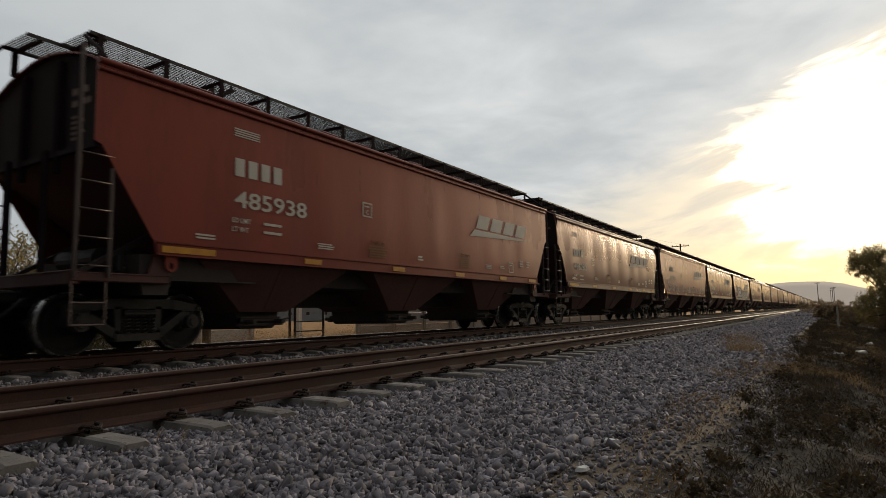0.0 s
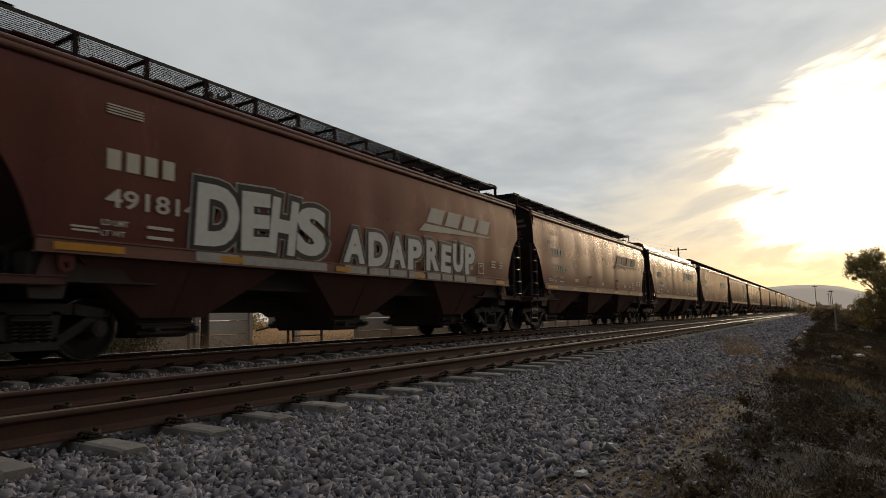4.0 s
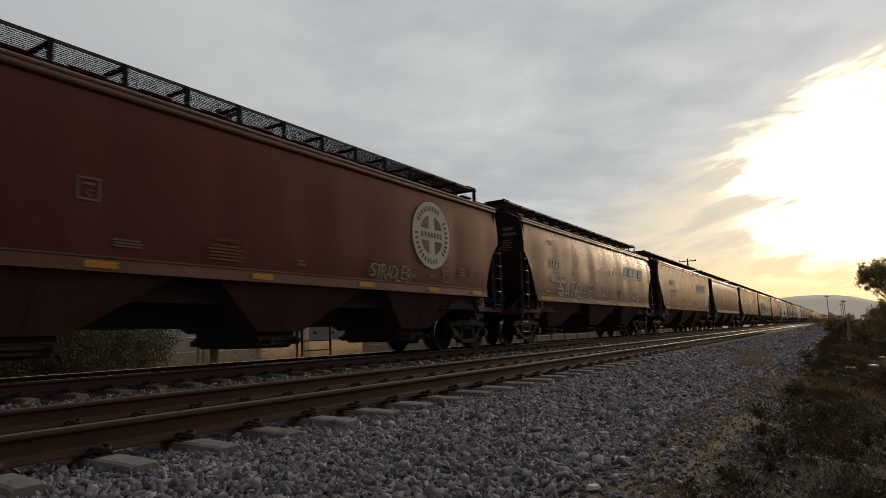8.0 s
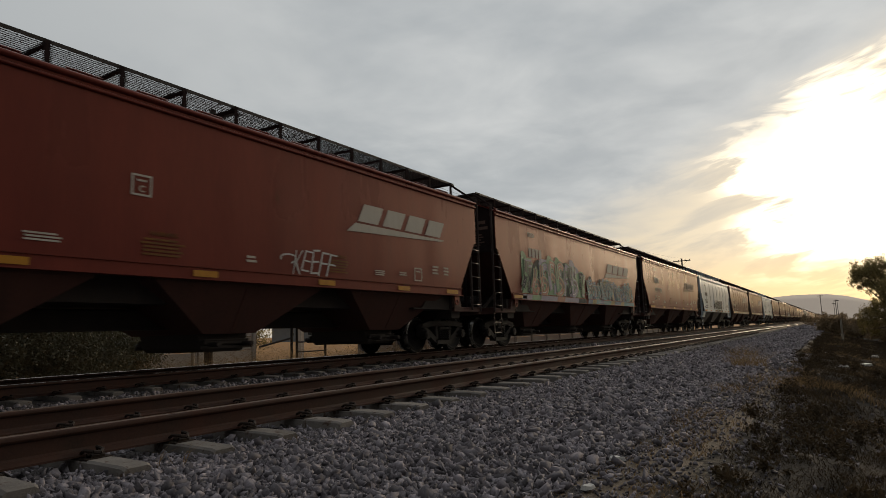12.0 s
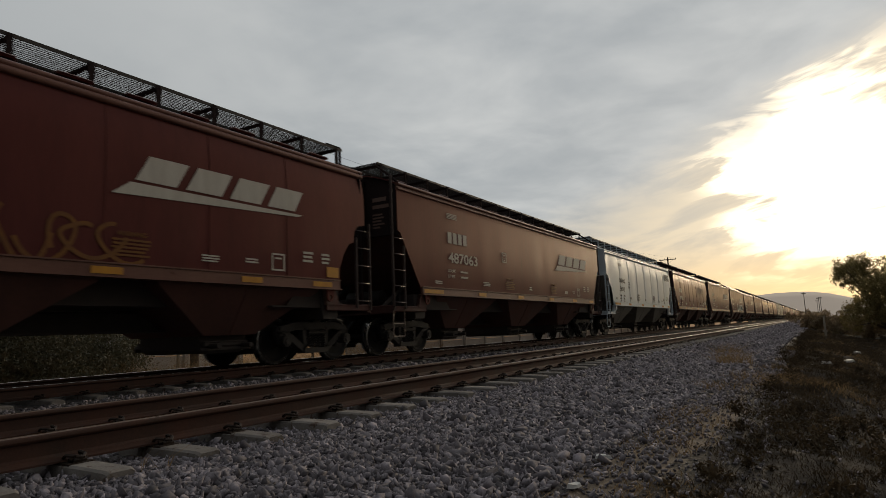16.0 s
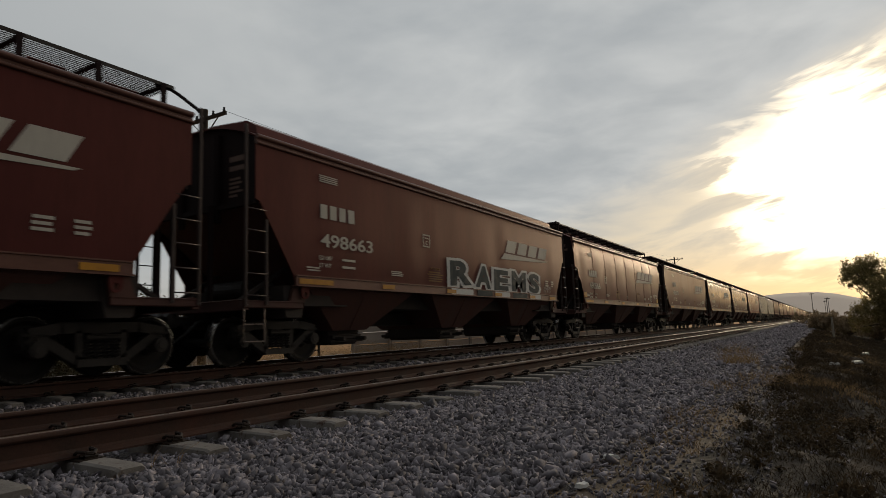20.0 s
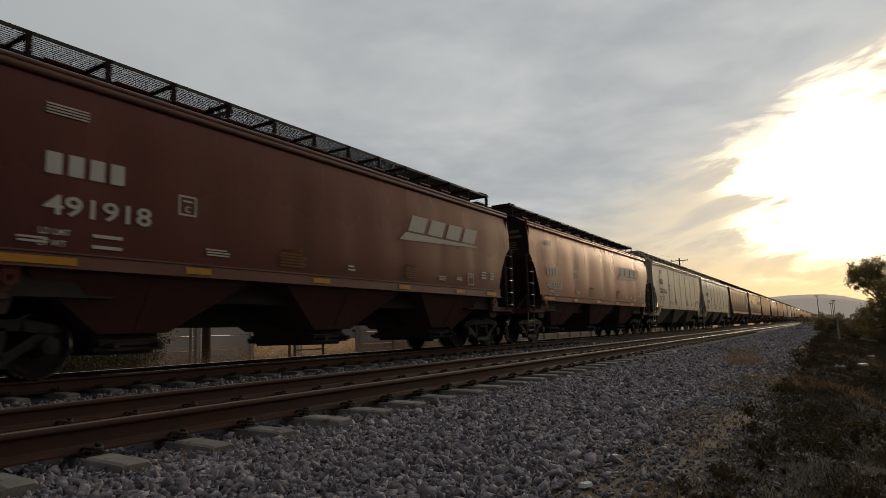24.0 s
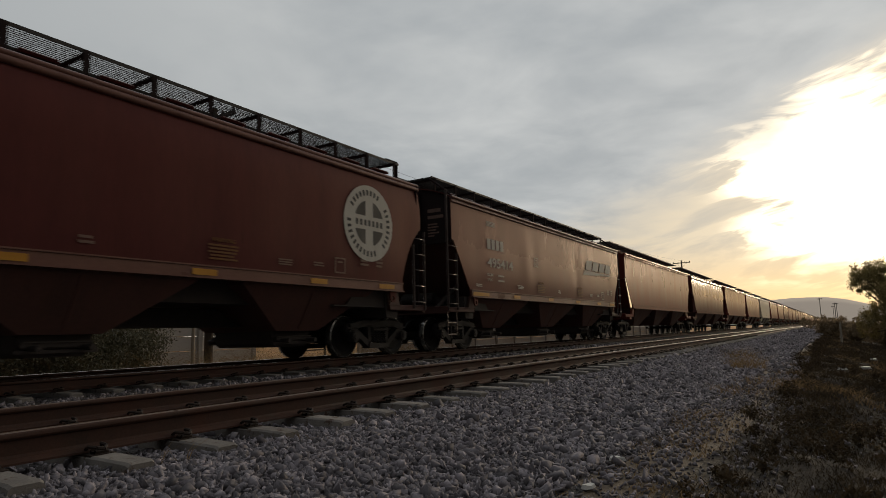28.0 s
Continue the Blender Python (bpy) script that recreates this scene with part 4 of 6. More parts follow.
# ---- hopper cars ----
SIDE_X, FACE_X = 1.60, 1.613
ZTOP = 3.98
ENDS = {  # outline of the end of a side sheet: distance from the car's end, height
    "angular": [(0.0, 2.97), (0.10, 2.93), (0.92, 1.66), (0.95, 1.48)],
    "round": [(0.0, 3.02), (0.12, 2.93), (0.33, 2.70), (0.52, 2.40), (0.68, 2.05), (0.78, 1.75), (0.82, 1.48)],
    "stepped": [(0.0, 2.92), (0.28, 2.86), (0.36, 2.74), (0.39, 2.50), (0.54, 2.45), (0.72, 2.22), (0.86, 1.92), (0.90, 1.48)],
}
KINDS = {  # half length, end outline, ribbed top chord
    "angular_long": (8.02, "angular", True),
    "angular_short": (7.66, "angular", True),
    "round_short": (7.64, "round", False),
    "round_long": (8.02, "round", False),
    "round_mid": (7.80, "round", False),
    "stepped_short": (7.66, "stepped", False),
}
BOARD_X, BOARD_W, BOARD_Z = 0.42, 0.80, 4.84


def low_edge(kind, y):
    e, cut, _ = KINDS[kind]
    d = e - abs(y)
    pts = ENDS[cut]
    for (a, za), (b, zb) in zip(pts, pts[1:]):
        if d <= b:
            return za + (zb - za) * (d - a) / max(b - a, 1e-6)
    return pts[-1][1]


def side_x(kind, z):
    """The side stands upright; on the round-ended cars its top leans in."""
    lean = 0.0 if KINDS[kind][2] else 0.085 * max(0.0, (z - 3.2) / 0.8) ** 2
    return SIDE_X - lean


def mesh_side(kind, dent):
    e, cut, ribbed = KINDS[kind]
    ys = sorted({round(s * (e - d), 4) for d, _ in ENDS[cut] for s in (-1, 1)} | {round(-e + 1.0 + k * (2 * e - 2) / 96, 4) for k in range(97)})
    rows = 12
    rnd = random.Random(len(kind) * 7 + int(dent * 1000))
    phase = [rnd.uniform(0, 6.28) for _ in range(8)]
    outer, inner = [], []
    for y in ys:
        lo = low_edge(kind, y)
        for k in range(rows + 1):
            z = lo + (ZTOP - lo) * k / rows
            fade = math.sin(math.pi * min(1, max(0, (z - 1.48) / (ZTOP - 1.48)))) ** 0.7
            edge = min(1.0, (e - abs(y)) / 0.8)
            w = sum(math.sin(y * f + phase[q] + 0.35 * math.sin(1.7 * z + q)) / (1 + q * 0.4) for q, f in enumerate((2.1, 3.3, 4.7, 6.1)))
            x = side_x(kind, z) + dent * 0.5 * w * fade * edge
            if not ribbed:  # the sheets swell between their welds
                x += 0.013 * (abs(math.sin(math.pi * 8 * (y + e - 0.6) / (2 * e - 1.2))) - 0.6) * fade * edge
            outer.append((x, y, z))
            inner.append((x - 0.02, y, z))
    n, r = len(ys), rows + 1
    g = Geo()
    fs = []
    for i in range(n - 1):
        for k in range(rows):
            a = i * r + k
            fs.append((a, a + r, a + r + 1, a + 1))
            fs.append(tuple(n * r + q for q in (a, a + 1, a + r + 1, a + r)))
    for i in range(n - 1):
        a, b = i * r, i * r + rows
        fs.append((a, n * r + a, n * r + a + r, a + r))
        fs.append((b, b + r, n * r + b + r, n * r + b))
    for k in range(rows):
        a, b = k, (n - 1) * r + k
        fs.append((a, a + 1, n * r + a + 1, n * r + a))
        fs.append((b, n * r + b, n * r + b + 1, b + 1))
    g.add(outer + inner, fs)
    return outward(g.mesh("side_sheet", M_RED), 40)


def mesh_seam(kind):
    """A welded upright joint between two side panels."""
    g = Geo()
    zs = [1.50 + (ZTOP - 1.52) * k / 8 for k in range(9)]
    for z, z2 in zip(zs, zs[1:]):
        g.beam((side_x(kind, z) + 0.002, 0, z), (side_x(kind, z2) + 0.002, 0, z2), 0.010, 0.004, (0, 1, 0))
    return g.mesh("seam", M_RED)


def mesh_chord(kind):
    e, _, ribbed = KINDS[kind]
    g = Geo()
    if ribbed:
        prof = [(1.57, 3.975), (1.632, 3.975), (1.645, 3.985), (1.645, 4.015), (1.632, 4.025), (1.612, 4.03), (1.612, 4.072), (1.640, 4.075), (1.665, 4.09), (1.667, 4.13), (1.645, 4.158), (1.57, 4.160)]
    else:
        prof = [(1.49, 3.975), (1.555, 3.975), (1.575, 4.0), (1.575, 4.06), (1.553, 4.078), (1.570, 4.10), (1.566, 4.135), (1.54, 4.158), (1.47, 4.158)]
    n = len(prof)
    g.add([(x, y, z) for y in (-e, e) for x, z in prof], [tuple(range(n)), tuple(range(2 * n - 1, n - 1, -1))] + [(i, n + i, n + (i + 1) % n, (i + 1) % n) for i in range(n)])
    return outward(g.mesh("top_chord", M_RED), 60)


def mesh_roof(kind):
    e, _, ribbed = KINDS[kind]
    xe = 1.60 if ribbed else 1.49
    half = [(xe, 4.13), (xe - 0.25, 4.26), (1.05, 4.37), (0.72, 4.46), (0.35, 4.53), (0.0, 4.55)]
    prof = half + [(-x, z) for x, z in reversed(half[:-1])]
    low = [(x, z - 0.03) for x, z in prof]
    n = len(prof)
    vs = [(x, y, z) for y in (-e + 0.02, e - 0.02) for x, z in prof + low[::-1]]
    m = 2 * n
    fs = [tuple(range(m)), tuple(range(2 * m - 1, m - 1, -1))] + [(i, (i + 1) % m, m + (i + 1) % m, m + i) for i in range(m)]
    g = Geo().add(vs, fs)
    for k in range(14):
        y = -e + 0.9 + k * (2 * e - 1.8) / 13
        g.box((0.98, y, 4.40), (0.30, 0.52, 0.06), 0.02)
        g.box((-0.98, y, 4.40), (0.30, 0.52, 0.06), 0.02)
    return outward(g.mesh("roof", M_RED), 50)


def mesh_end(kind):
    e = KINDS[kind][0]
    g = Geo()
    y = -e + 0.10
    g.prism([(y - 0.012, 2.92), (y + 0.012, 2.92), (y + 0.012, 4.12), (y - 0.012, 4.12)], -1.575, 1.575)
    g.add([(-1.5, y, 4.12), (1.5, y, 4.12), (1.05, y, 4.35), (0.35, y, 4.51), (-0.35, y, 4.51), (-1.05, y, 4.35)], [(0, 1, 2, 3, 4, 5)])
    g.prism([(y - 0.085, 2.89), (y + 0.005, 2.89), (y + 0.005, 2.97), (y - 0.085, 2.97)], -1.55, 1.55)
    return outward(g.mesh("end_sheet", M_RED))


def mesh_end_rib(kind):
    return outward(Geo().box((0, -KINDS[kind][0] + 0.05, 3.5), (0.09, 0.10, 1.7), 0.012).mesh("end_rib", M_RED))


def mesh_end_marks(kind):
    """Small faded writing on the end sheet, as plain bars."""
    y = -KINDS[kind][0] + 0.086
    g = Geo()
    for z, w, h in ((3.82, 0.42, 0.10), (3.64, 0.50, 0.09), (3.44, 0.30, 0.04), (3.36, 0.34, 0.04), (3.28, 0.26, 0.04), (3.20, 0.36, 0.04), (3.12, 0.22, 0.04)):
        g.box((0.80 + w / 2, y, z), (w, 0.003, h))
    return g.mesh("stencil_bar", M_FADED)


def mesh_slope(kind):
    e = KINDS[kind][0]
    a, b = (-e + 0.10, 2.93), (-5.02, 0.66)
    n = Vector((b[1] - a[1], -(b[0] - a[0]))).normalized() * 0.02
    vs = []
    for (y, z), w in ((a, 1.55), (b, 1.05)):
        for s in (-1, 1):
            vs += [(s * w, y + n.x, z + n.y), (s * w, y - n.x, z - n.y)]
    return outward(Geo().add(vs, [(0, 1, 3, 2), (4, 6, 7, 5), (0, 4, 5, 1), (2, 3, 7, 6), (0, 2, 6, 4), (1, 5, 7, 3)]).mesh("slope_sheet", M_UNDER))


def mesh_bay():
    """A bay that tapers to its outlet, clear of the next one."""
    g = Geo()
    top, lip, bot = [], [], []
    for sx, sy in ((-1, -1), (1, -1), (1, 1), (-1, 1)):
        top.append((sx * 1.53, sy * 1.82, 1.52))
        lip.append((sx * 1.51, sy * 1.76, 1.40))
        bot.append((sx * 1.03, sy * 0.56, 0.60))
    vs = top + lip + bot
    fs = [(0, 1, 2, 3), (11, 10, 9, 8)]
    for k in (0, 4):
        fs += [(k + i, k + 4 + i, k + 4 + (i + 1) % 4, k + (i + 1) % 4) for i in range(4)]
    g.add(vs, fs)
    return outward(g.mesh("hopper_bay", M_RED))


def mesh_bay_rib():
    return outward(Geo().beam((1.50, 0, 1.40), (1.05, 0, 0.64), 0.06, 0.03).mesh("bay_rib", M_RED))


def mesh_gate():
    g = Geo()
    g.prism([(-0.52, 0.60), (0.52, 0.60), (0.46, 0.36), (0.38, 0.29), (-0.38, 0.29), (-0.46, 0.36)], -0.84, 0.84)
    for s in (-1, 1):
        g.box((s * 0.90, 0, 0.46), (0.12, 0.95, 0.10), 0.02)
        g.rod((s * 0.80, -0.35, 0.42), (s * 1.18, -0.35, 0.42), 0.045, 8)
        g.rod((s * 0.80, 0.35, 0.42), (s * 1.18, 0.35, 0.42), 0.045, 8)
        g.box((s * 0.92, 0.0, 0.37), (0.06, 1.1, 0.05))
    return outward(g.mesh("outlet_gate", M_UNDER))


def mesh_side_sill(kind):
    e, cut, _ = KINDS[kind]
    L = e - ENDS[cut][-1][0]
    g = Geo()
    g.box((1.625, 0, 1.545), (0.05, 2 * L, 0.19), 0.012)
    g.box((1.612, 0, 1.452), (0.15, 2 * L, 0.022))
    g.box((1.642, 0, 1.645), (0.03, 2 * L, 0.022))
    return outward(g.mesh("side_sill", M_RED))


def mesh_centre_sill(kind):
    e = KINDS[kind][0]
    g = Geo()
    g.box((0, 0, 0.87), (0.34, 2 * e + 0.3, 0.34), 0.03)
    g.box((0, 0, 0.71), (0.52, 2 * e - 3.0, 0.03))
    g.box((0, 0, 1.29), (2.2, 10.4, 0.42))  # the ridges between the bays
    return outward(g.mesh("centre_sill", M_UNDER))


def mesh_platform(kind):
    """The end platform: side beam, cross beam, floor and the gusset that ties it to the side sill."""
    e = KINDS[kind][0]
    g = Geo()
    for s in (-1, 1):
        g.box((s * 1.52, -e + 0.50, 1.09), (0.10, 1.46, 0.13), 0.015)
        for x in (s * 1.56, s * 1.50):
            g.prism([(-e + 0.86, 1.14), (-e + 1.24, 1.14), (-e + 1.30, 1.46), (-e + 0.97, 1.46)], x - 0.008, x + 0.008)
    g.box((0, -e - 0.16, 1.08), (3.1, 0.12, 0.20), 0.015)
    g.box((0, -e + 0.30, 1.12), (2.96, 0.85, 0.03))
    g.box((0, -e + 1.05, 1.0), (2.9, 0.36, 0.20), 0.02)
    return outward(g.mesh("end_platform", M_RED))


def mesh_bolster_beam():
    """The body bolster over a bogie."""
    g = Geo()
    g.prism([(-0.20, 0.86), (0.20, 0.86), (0.26, 1.12), (0.26, 1.46), (-0.26, 1.46), (-0.26, 1.12)], -1.48, 1.48)
    return outward(g.mesh("body_bolster", M_UNDER))


def mesh_shear_plate(kind):
    e = KINDS[kind][0]
    g = Geo()
    g.prism([(-e + 0.7, 1.085), (-5.05, 1.085), (-5.05, 1.115), (-e + 0.7, 1.115)], -1.46, 1.46)
    for s in (-1, 1):
        g.prism([(-e + 1.2, 1.10), (-5.4, 1.10), (-5.75, 1.46), (-e + 1.0, 1.46)], s * 1.44 - 0.008, s * 1.44 + 0.008)
    return outward(g.mesh("shear_plate", M_UNDER))


def mesh_trough(kind):
    """The raised hatch trough of a car that has no walkway beside it."""
    e = KINDS[kind][0]
    g = Geo()
    prof = [(-1.25, 4.30), (-1.20, 4.50), (-0.95, 4.64), (0.0, 4.72), (0.95, 4.64), (1.20, 4.50), (1.25, 4.30)]
    n = len(prof)
    g.add([(x, y, z) for y in (-e + 0.35, e - 0.2) for x, z in prof], [tuple(range(n - 1, -1, -1)), tuple(range(n, 2 * n))] + [(i, (i + 1) % n, n + (i + 1) % n, n + i) for i in range(n)])
    return outward(g.mesh("hatch_trough", M_RED), 40)


def mesh_lug():
    """A jacking eye that hangs from the sill."""
    g = Geo()
    n = 14
    out = [(0.10 * math.cos(a), 0.10 * math.sin(a)) for a in [math.pi + k * math.pi / n for k in range(n + 1)]]
    poly = [(-0.11, 0.16)] + out + [(0.11, 0.16)]
    hole = [(0.042 * math.cos(a), -0.01 + 0.05 * math.sin(a)) for a in [math.pi * 0.5 + k * math.tau / (len(poly) - 1) for k in range(len(poly))]]
    vs = [(x, y, z) for x in (-0.015, 0.015) for ring in (poly, hole) for y, z in ring]
    k = len(poly)
    fs = []
    for i in range(k - 1):
        fs += [(i, i + 1, k + i + 1, k + i), (2 * k + i, 3 * k + i, 3 * k + i + 1, 2 * k + i + 1)]
        fs += [(i, 2 * k + i, 2 * k + i + 1, i + 1), (k + i, k + i + 1, 3 * k + i + 1, 3 * k + i)]
    fs += [(k - 1, 0, k, 2 * k - 1), (3 * k - 1, 4 * k - 1, 3 * k, 2 * k), (0, k - 1, 3 * k - 1, 2 * k)]
    return outward(Geo().add(vs, fs).mesh("jacking_eye", M_RED))


def mesh_stile(z0, z1):
    return outward(Geo().box((0, 0, (z0 + z1) / 2), (0.065, 0.05, z1 - z0), 0.008).mesh("stile", M_RED))


def mesh_rung(w):
    return Geo().rod((0, 0, 0), (0, w, 0), 0.012, 8).mesh("rung", M_RED, smooth=True)


def mesh_stirrup():
    g = Geo()
    g.pipe([(0, 0, 1.05), (0, 0, 0.44), (0, 0.46, 0.44), (0, 0.46, 1.05)], 0.016, 6)
    g.rod((0, 0, 0.74), (0, 0.46, 0.74), 0.014, 6)
    return g.mesh("stirrup_step", M_RED)


def mesh_back_ladder():
    g = Geo()
    for y in (0, 0.47):
        g.box((0, y, 2.0), (0.06, 0.05, 1.9), 0.008)
    for k in range(5):
        g.rod((0, 0, 1.25 + 0.39 * k), (0, 0.47, 1.25 + 0.39 * k), 0.012, 6)
    return outward(g.mesh("ladder", M_RED))


def mesh_end_post():
    g = Geo()
    g.box((0, 0, 2.03), (0.10, 0.08, 1.84), 0.012)
    return outward(g.mesh("end_post", M_RED))


def mesh_brace():
    g = Geo()
    g.beam((0, 0, 1.15), (0, 1.55, 2.05), 0.07, 0.07)
    return outward(g.mesh("brace", M_UNDER))


def mesh_coupler():
    g = Geo()
    g.box((0, -0.02, 0.86), (0.15, 0.72, 0.17), 0.03)
    g.box((0.03, -0.48, 0.86), (0.30, 0.26, 0.26), 0.06)
    g.box((-0.10, -0.62, 0.86), (0.12, 0.16, 0.24), 0.03)
    g.box((0, 0.28, 0.86), (0.46, 0.10, 0.38), 0.03)
    return outward(g.mesh("coupler", M_TRUCK))


def mesh_hose():
    pts = [(0.32, 0.25, 0.86), (0.33, 0.0, 0.82), (0.30, -0.2, 0.62), (0.24, -0.42, 0.47), (0.16, -0.62, 0.44)]
    return outward(Geo().pipe(pts, 0.026, 8).mesh("air_hose", M_HOSE))


def mesh_grating(length, deep):
    """A walkway of fine bars that one sees the sky through; deep bars close up when seen aslant."""
    g = Geo()
    n = int(length / (0.06 if deep else 0.042))
    for k in range(n + 1):
        g.box((0, -length / 2 + k * length / n, 0), (BOARD_W, 0.010, 0.018 if deep else 0.010))
    m = 19 if deep else 12
    for k in range(1, m):
        g.box((-BOARD_W / 2 + k * BOARD_W / m, 0, 0), (0.007, length, 0.030 if deep else 0.010))
    g.box((BOARD_W / 2, 0, -0.005), (0.022, length, 0.055))
    g.box((-BOARD_W / 2, 0, -0.005), (0.022, length, 0.055))
    return outward(g.mesh("running_board", M_GRATE))


def mesh_bracket():
    """A stay that carries the running board: an upright, a cross bar and a foot on the roof."""
    g = Geo()
    g.box((BOARD_W / 2 + 0.012, 0, -0.22), (0.03, 0.10, 0.45), 0.006)
    g.box((0, 0, -0.04), (BOARD_W, 0.07, 0.05))
    return outward(g.mesh("board_bracket", M_RED))


def mesh_end_frame():
    """The upright frame that carries the end of a board."""
    g = Geo()
    for x in (0.36, -0.30):
        g.box((x, 0.02, -0.25), (0.045, 0.045, 0.60), 0.006)
    g.box((0.03, 0.02, 0.03), (0.70, 0.045, 0.045), 0.006)
    g.box((0.36, 0.25, 0.06), (0.03, 0.50, 0.03), 0.006)
    return outward(g.mesh("end_rail", M_RED))


def mesh_grab(e):
    """The bent handrail at the end of a running board."""
    g = Geo()
    g.pipe([(0.33, 0.30, -0.02), (0.33, 0.0, -0.02), (0.42, -0.07, -0.10), (0.90, -0.09, -0.46), (1.06, -0.09, -0.62), (1.08, -0.09, -0.75)], 0.03, 8)
    return outward(g.mesh("end_rail", M_RED))


def mesh_wheelset():
    g = Geo()
    prof = [(-0.02, 0.0), (-0.02, 0.12), (0.0, 0.14), (0.035, 0.17), (0.045, 0.33), (0.02, 0.37), (0.0, 0.39), (0.0, 0.440), (0.006, 0.455),
            (0.095, 0.462), (0.105, 0.468), (0.118, 0.486), (0.135, 0.486), (0.142, 0.470), (0.142, 0.39), (0.11, 0.36), (0.085, 0.30),
            (0.10, 0.16), (0.16, 0.13), (0.16, 0.08)]
    n = 30
    for s in (-1, 1):
        g.lathe([(s * (0.82 - x), r) for x, r in prof], n=n)
        for k in range(n * (len(prof) - 1)):
            if k % (len(prof) - 1) in (7, 8):
                g.m[len(g.m) - 1 - (n * (len(prof) - 1) - 1 - k)] = 1
    g.rod((-0.70, 0, 0), (0.70, 0, 0), 0.085, 12)
    g.rod((-1.08, 0, 0), (1.08, 0, 0), 0.07, 12)
    return outward(g.mesh("wheelset", M_WHEEL, M_TREAD), 35)


def mesh_sideframe():
    """A cast side frame with its two openings."""
    g = Geo()
    def bar(a, b, h, w=0.16):
        g.beam((0, *a), (0, *b), w, h)
    bar((-0.98, 0.66), (-0.55, 0.74), 0.15)
    bar((0.98, 0.66), (0.55, 0.74), 0.15)
    bar((-0.58, 0.735), (0.58, 0.735), 0.15)
    bar((-0.86, 0.62), (-0.30, 0.25), 0.13)
    bar((0.86, 0.62), (0.30, 0.25), 0.13)
    bar((-0.36, 0.24), (0.36, 0.24), 0.11, 0.22)
    bar((-0.33, 0.70), (-0.31, 0.26), 0.10)
    bar((0.33, 0.70), (0.31, 0.26), 0.10)
    for s in (-1, 1):
        g.box((0, s * 0.89, 0.54), (0.20, 0.34, 0.27), 0.05)
        g.box((0, s * 1.03, 0.62), (0.15, 0.10, 0.20), 0.03)
        g.rod((-0.02, s * 0.89, 0.455), (0.17, s * 0.89, 0.455), 0.115, 14)
        g.rod((0.17, s * 0.89, 0.455), (0.19, s * 0.89, 0.455), 0.07, 10)
    return outward(g.mesh("side_frame", M_TRUCK))


def mesh_springs():
    g = Geo()
    for y in (-0.20, -0.065, 0.07, 0.205):
        for x in (-0.06, 0.07):
            turns, steps = 5, 30
            pts = [(x + 0.052 * math.cos(a), y + 0.052 * math.sin(a), 0.30 + 0.25 * a / (turns * math.tau)) for a in [turns * math.tau * k / steps for k in range(steps + 1)]]
            g.pipe(pts, 0.013, 4)
    g.box((0, 0, 0.60), (0.30, 0.50, 0.08), 0.02)
    return outward(g.mesh("spring_nest", M_TRUCK))


def mesh_bolster():
    g = Geo()
    g.box((0, 0, 0.64), (2.1, 0.34, 0.22), 0.04)
    g.rod((0, 0, 0.72), (0, 0, 0.84), 0.20, 16)
    for s in (-1, 1):
        g.beam((-0.62, s * 0.42, 0.36), (0.62, s * 0.42, 0.36), 0.08, 0.10)
        for x in (-0.745, 0.745):
            g.box((x, s * 0.40, 0.44), (0.07, 0.05, 0.28), 0.01)
    return outward(g.mesh("truck", M_TRUCK))


def mesh_brake_gear():
    """Reservoir, valve and rods under the slope of the end."""
    g = Geo()
    g.rod((-0.5, 0, 1.45), (0.55, 0, 1.45), 0.17, 16)
    g.rod((-0.58, 0, 1.45), (-0.5, 0, 1.45), 0.10, 12, 0.17)
    g.box((0.95, 0.10, 1.36), (0.30, 0.24, 0.36), 0.04)
    g.pipe([(0.9, 0.1, 1.2), (1.15, 0.0, 1.28), (1.30, -0.1, 1.22)], 0.02, 6)
    g.pipe([(0.6, -0.05, 1.4), (0.9, -0.05, 1.22), (1.2, 0.2, 1.30)], 0.014, 6)
    return outward(g.mesh("brake_gear", M_TRUCK))


def mesh_brake_wheel():
    g = Geo()
    n = 18
    for k in range(n):
        a, b = k * math.tau / n, (k + 1) * math.tau / n
        g.rod((0.26 * math.cos(a), 0, 0.26 * math.sin(a)), (0.26 * math.cos(b), 0, 0.26 * math.sin(b)), 0.014, 6)
    for k in range(4):
        a = k * math.tau / 4 + 0.4
        g.rod((0, 0.02, 0), (0.26 * math.cos(a), 0, 0.26 * math.sin(a)), 0.012, 6)
    g.rod((0, -0.02, 0), (0, 0.16, 0), 0.05, 10)
    return g.mesh("brake_wheel", M_TRUCK)


def mesh_patch(w, h, mat, name="patch"):
    return Geo().box((0, 0, 0), (0.004, w, h)).mesh(name, mat)


CAR_MESH = {}


def shared(key, make):
    if key not in CAR_MESH:
        CAR_MESH[key] = make()
    return CAR_MESH[key]


def on_side(y, z, lift=0.0, kind=None):
    return pose((side_x(kind, z) if kind else SIDE_X) + 0.013 + lift, y, z)


def bars(name, parent, y, z, w, h, n, mat, seed, ragged=True):
    """Lines of small writing that cannot be read, as plain bars."""
    def make():
        rnd = random.Random(seed)
        g = Geo()
        step = h / n
        for k in range(n):
            zz = h / 2 - step * (k + 0.5)
            x0, x1 = -w / 2, w / 2
            if ragged:
                x0, x1 = -w / 2 + rnd.uniform(0, 0.08) * w, w / 2 - rnd.uniform(0, 0.2) * w
            g.box((0, (x0 + x1) / 2, zz), (0.003, x1 - x0, step * 0.55))
        return g.mesh(name, mat)
    return tagged(part(name, shared((name, w, h, n, mat.name, seed), make), parent, m=on_side(y, z)), kind="stuff")


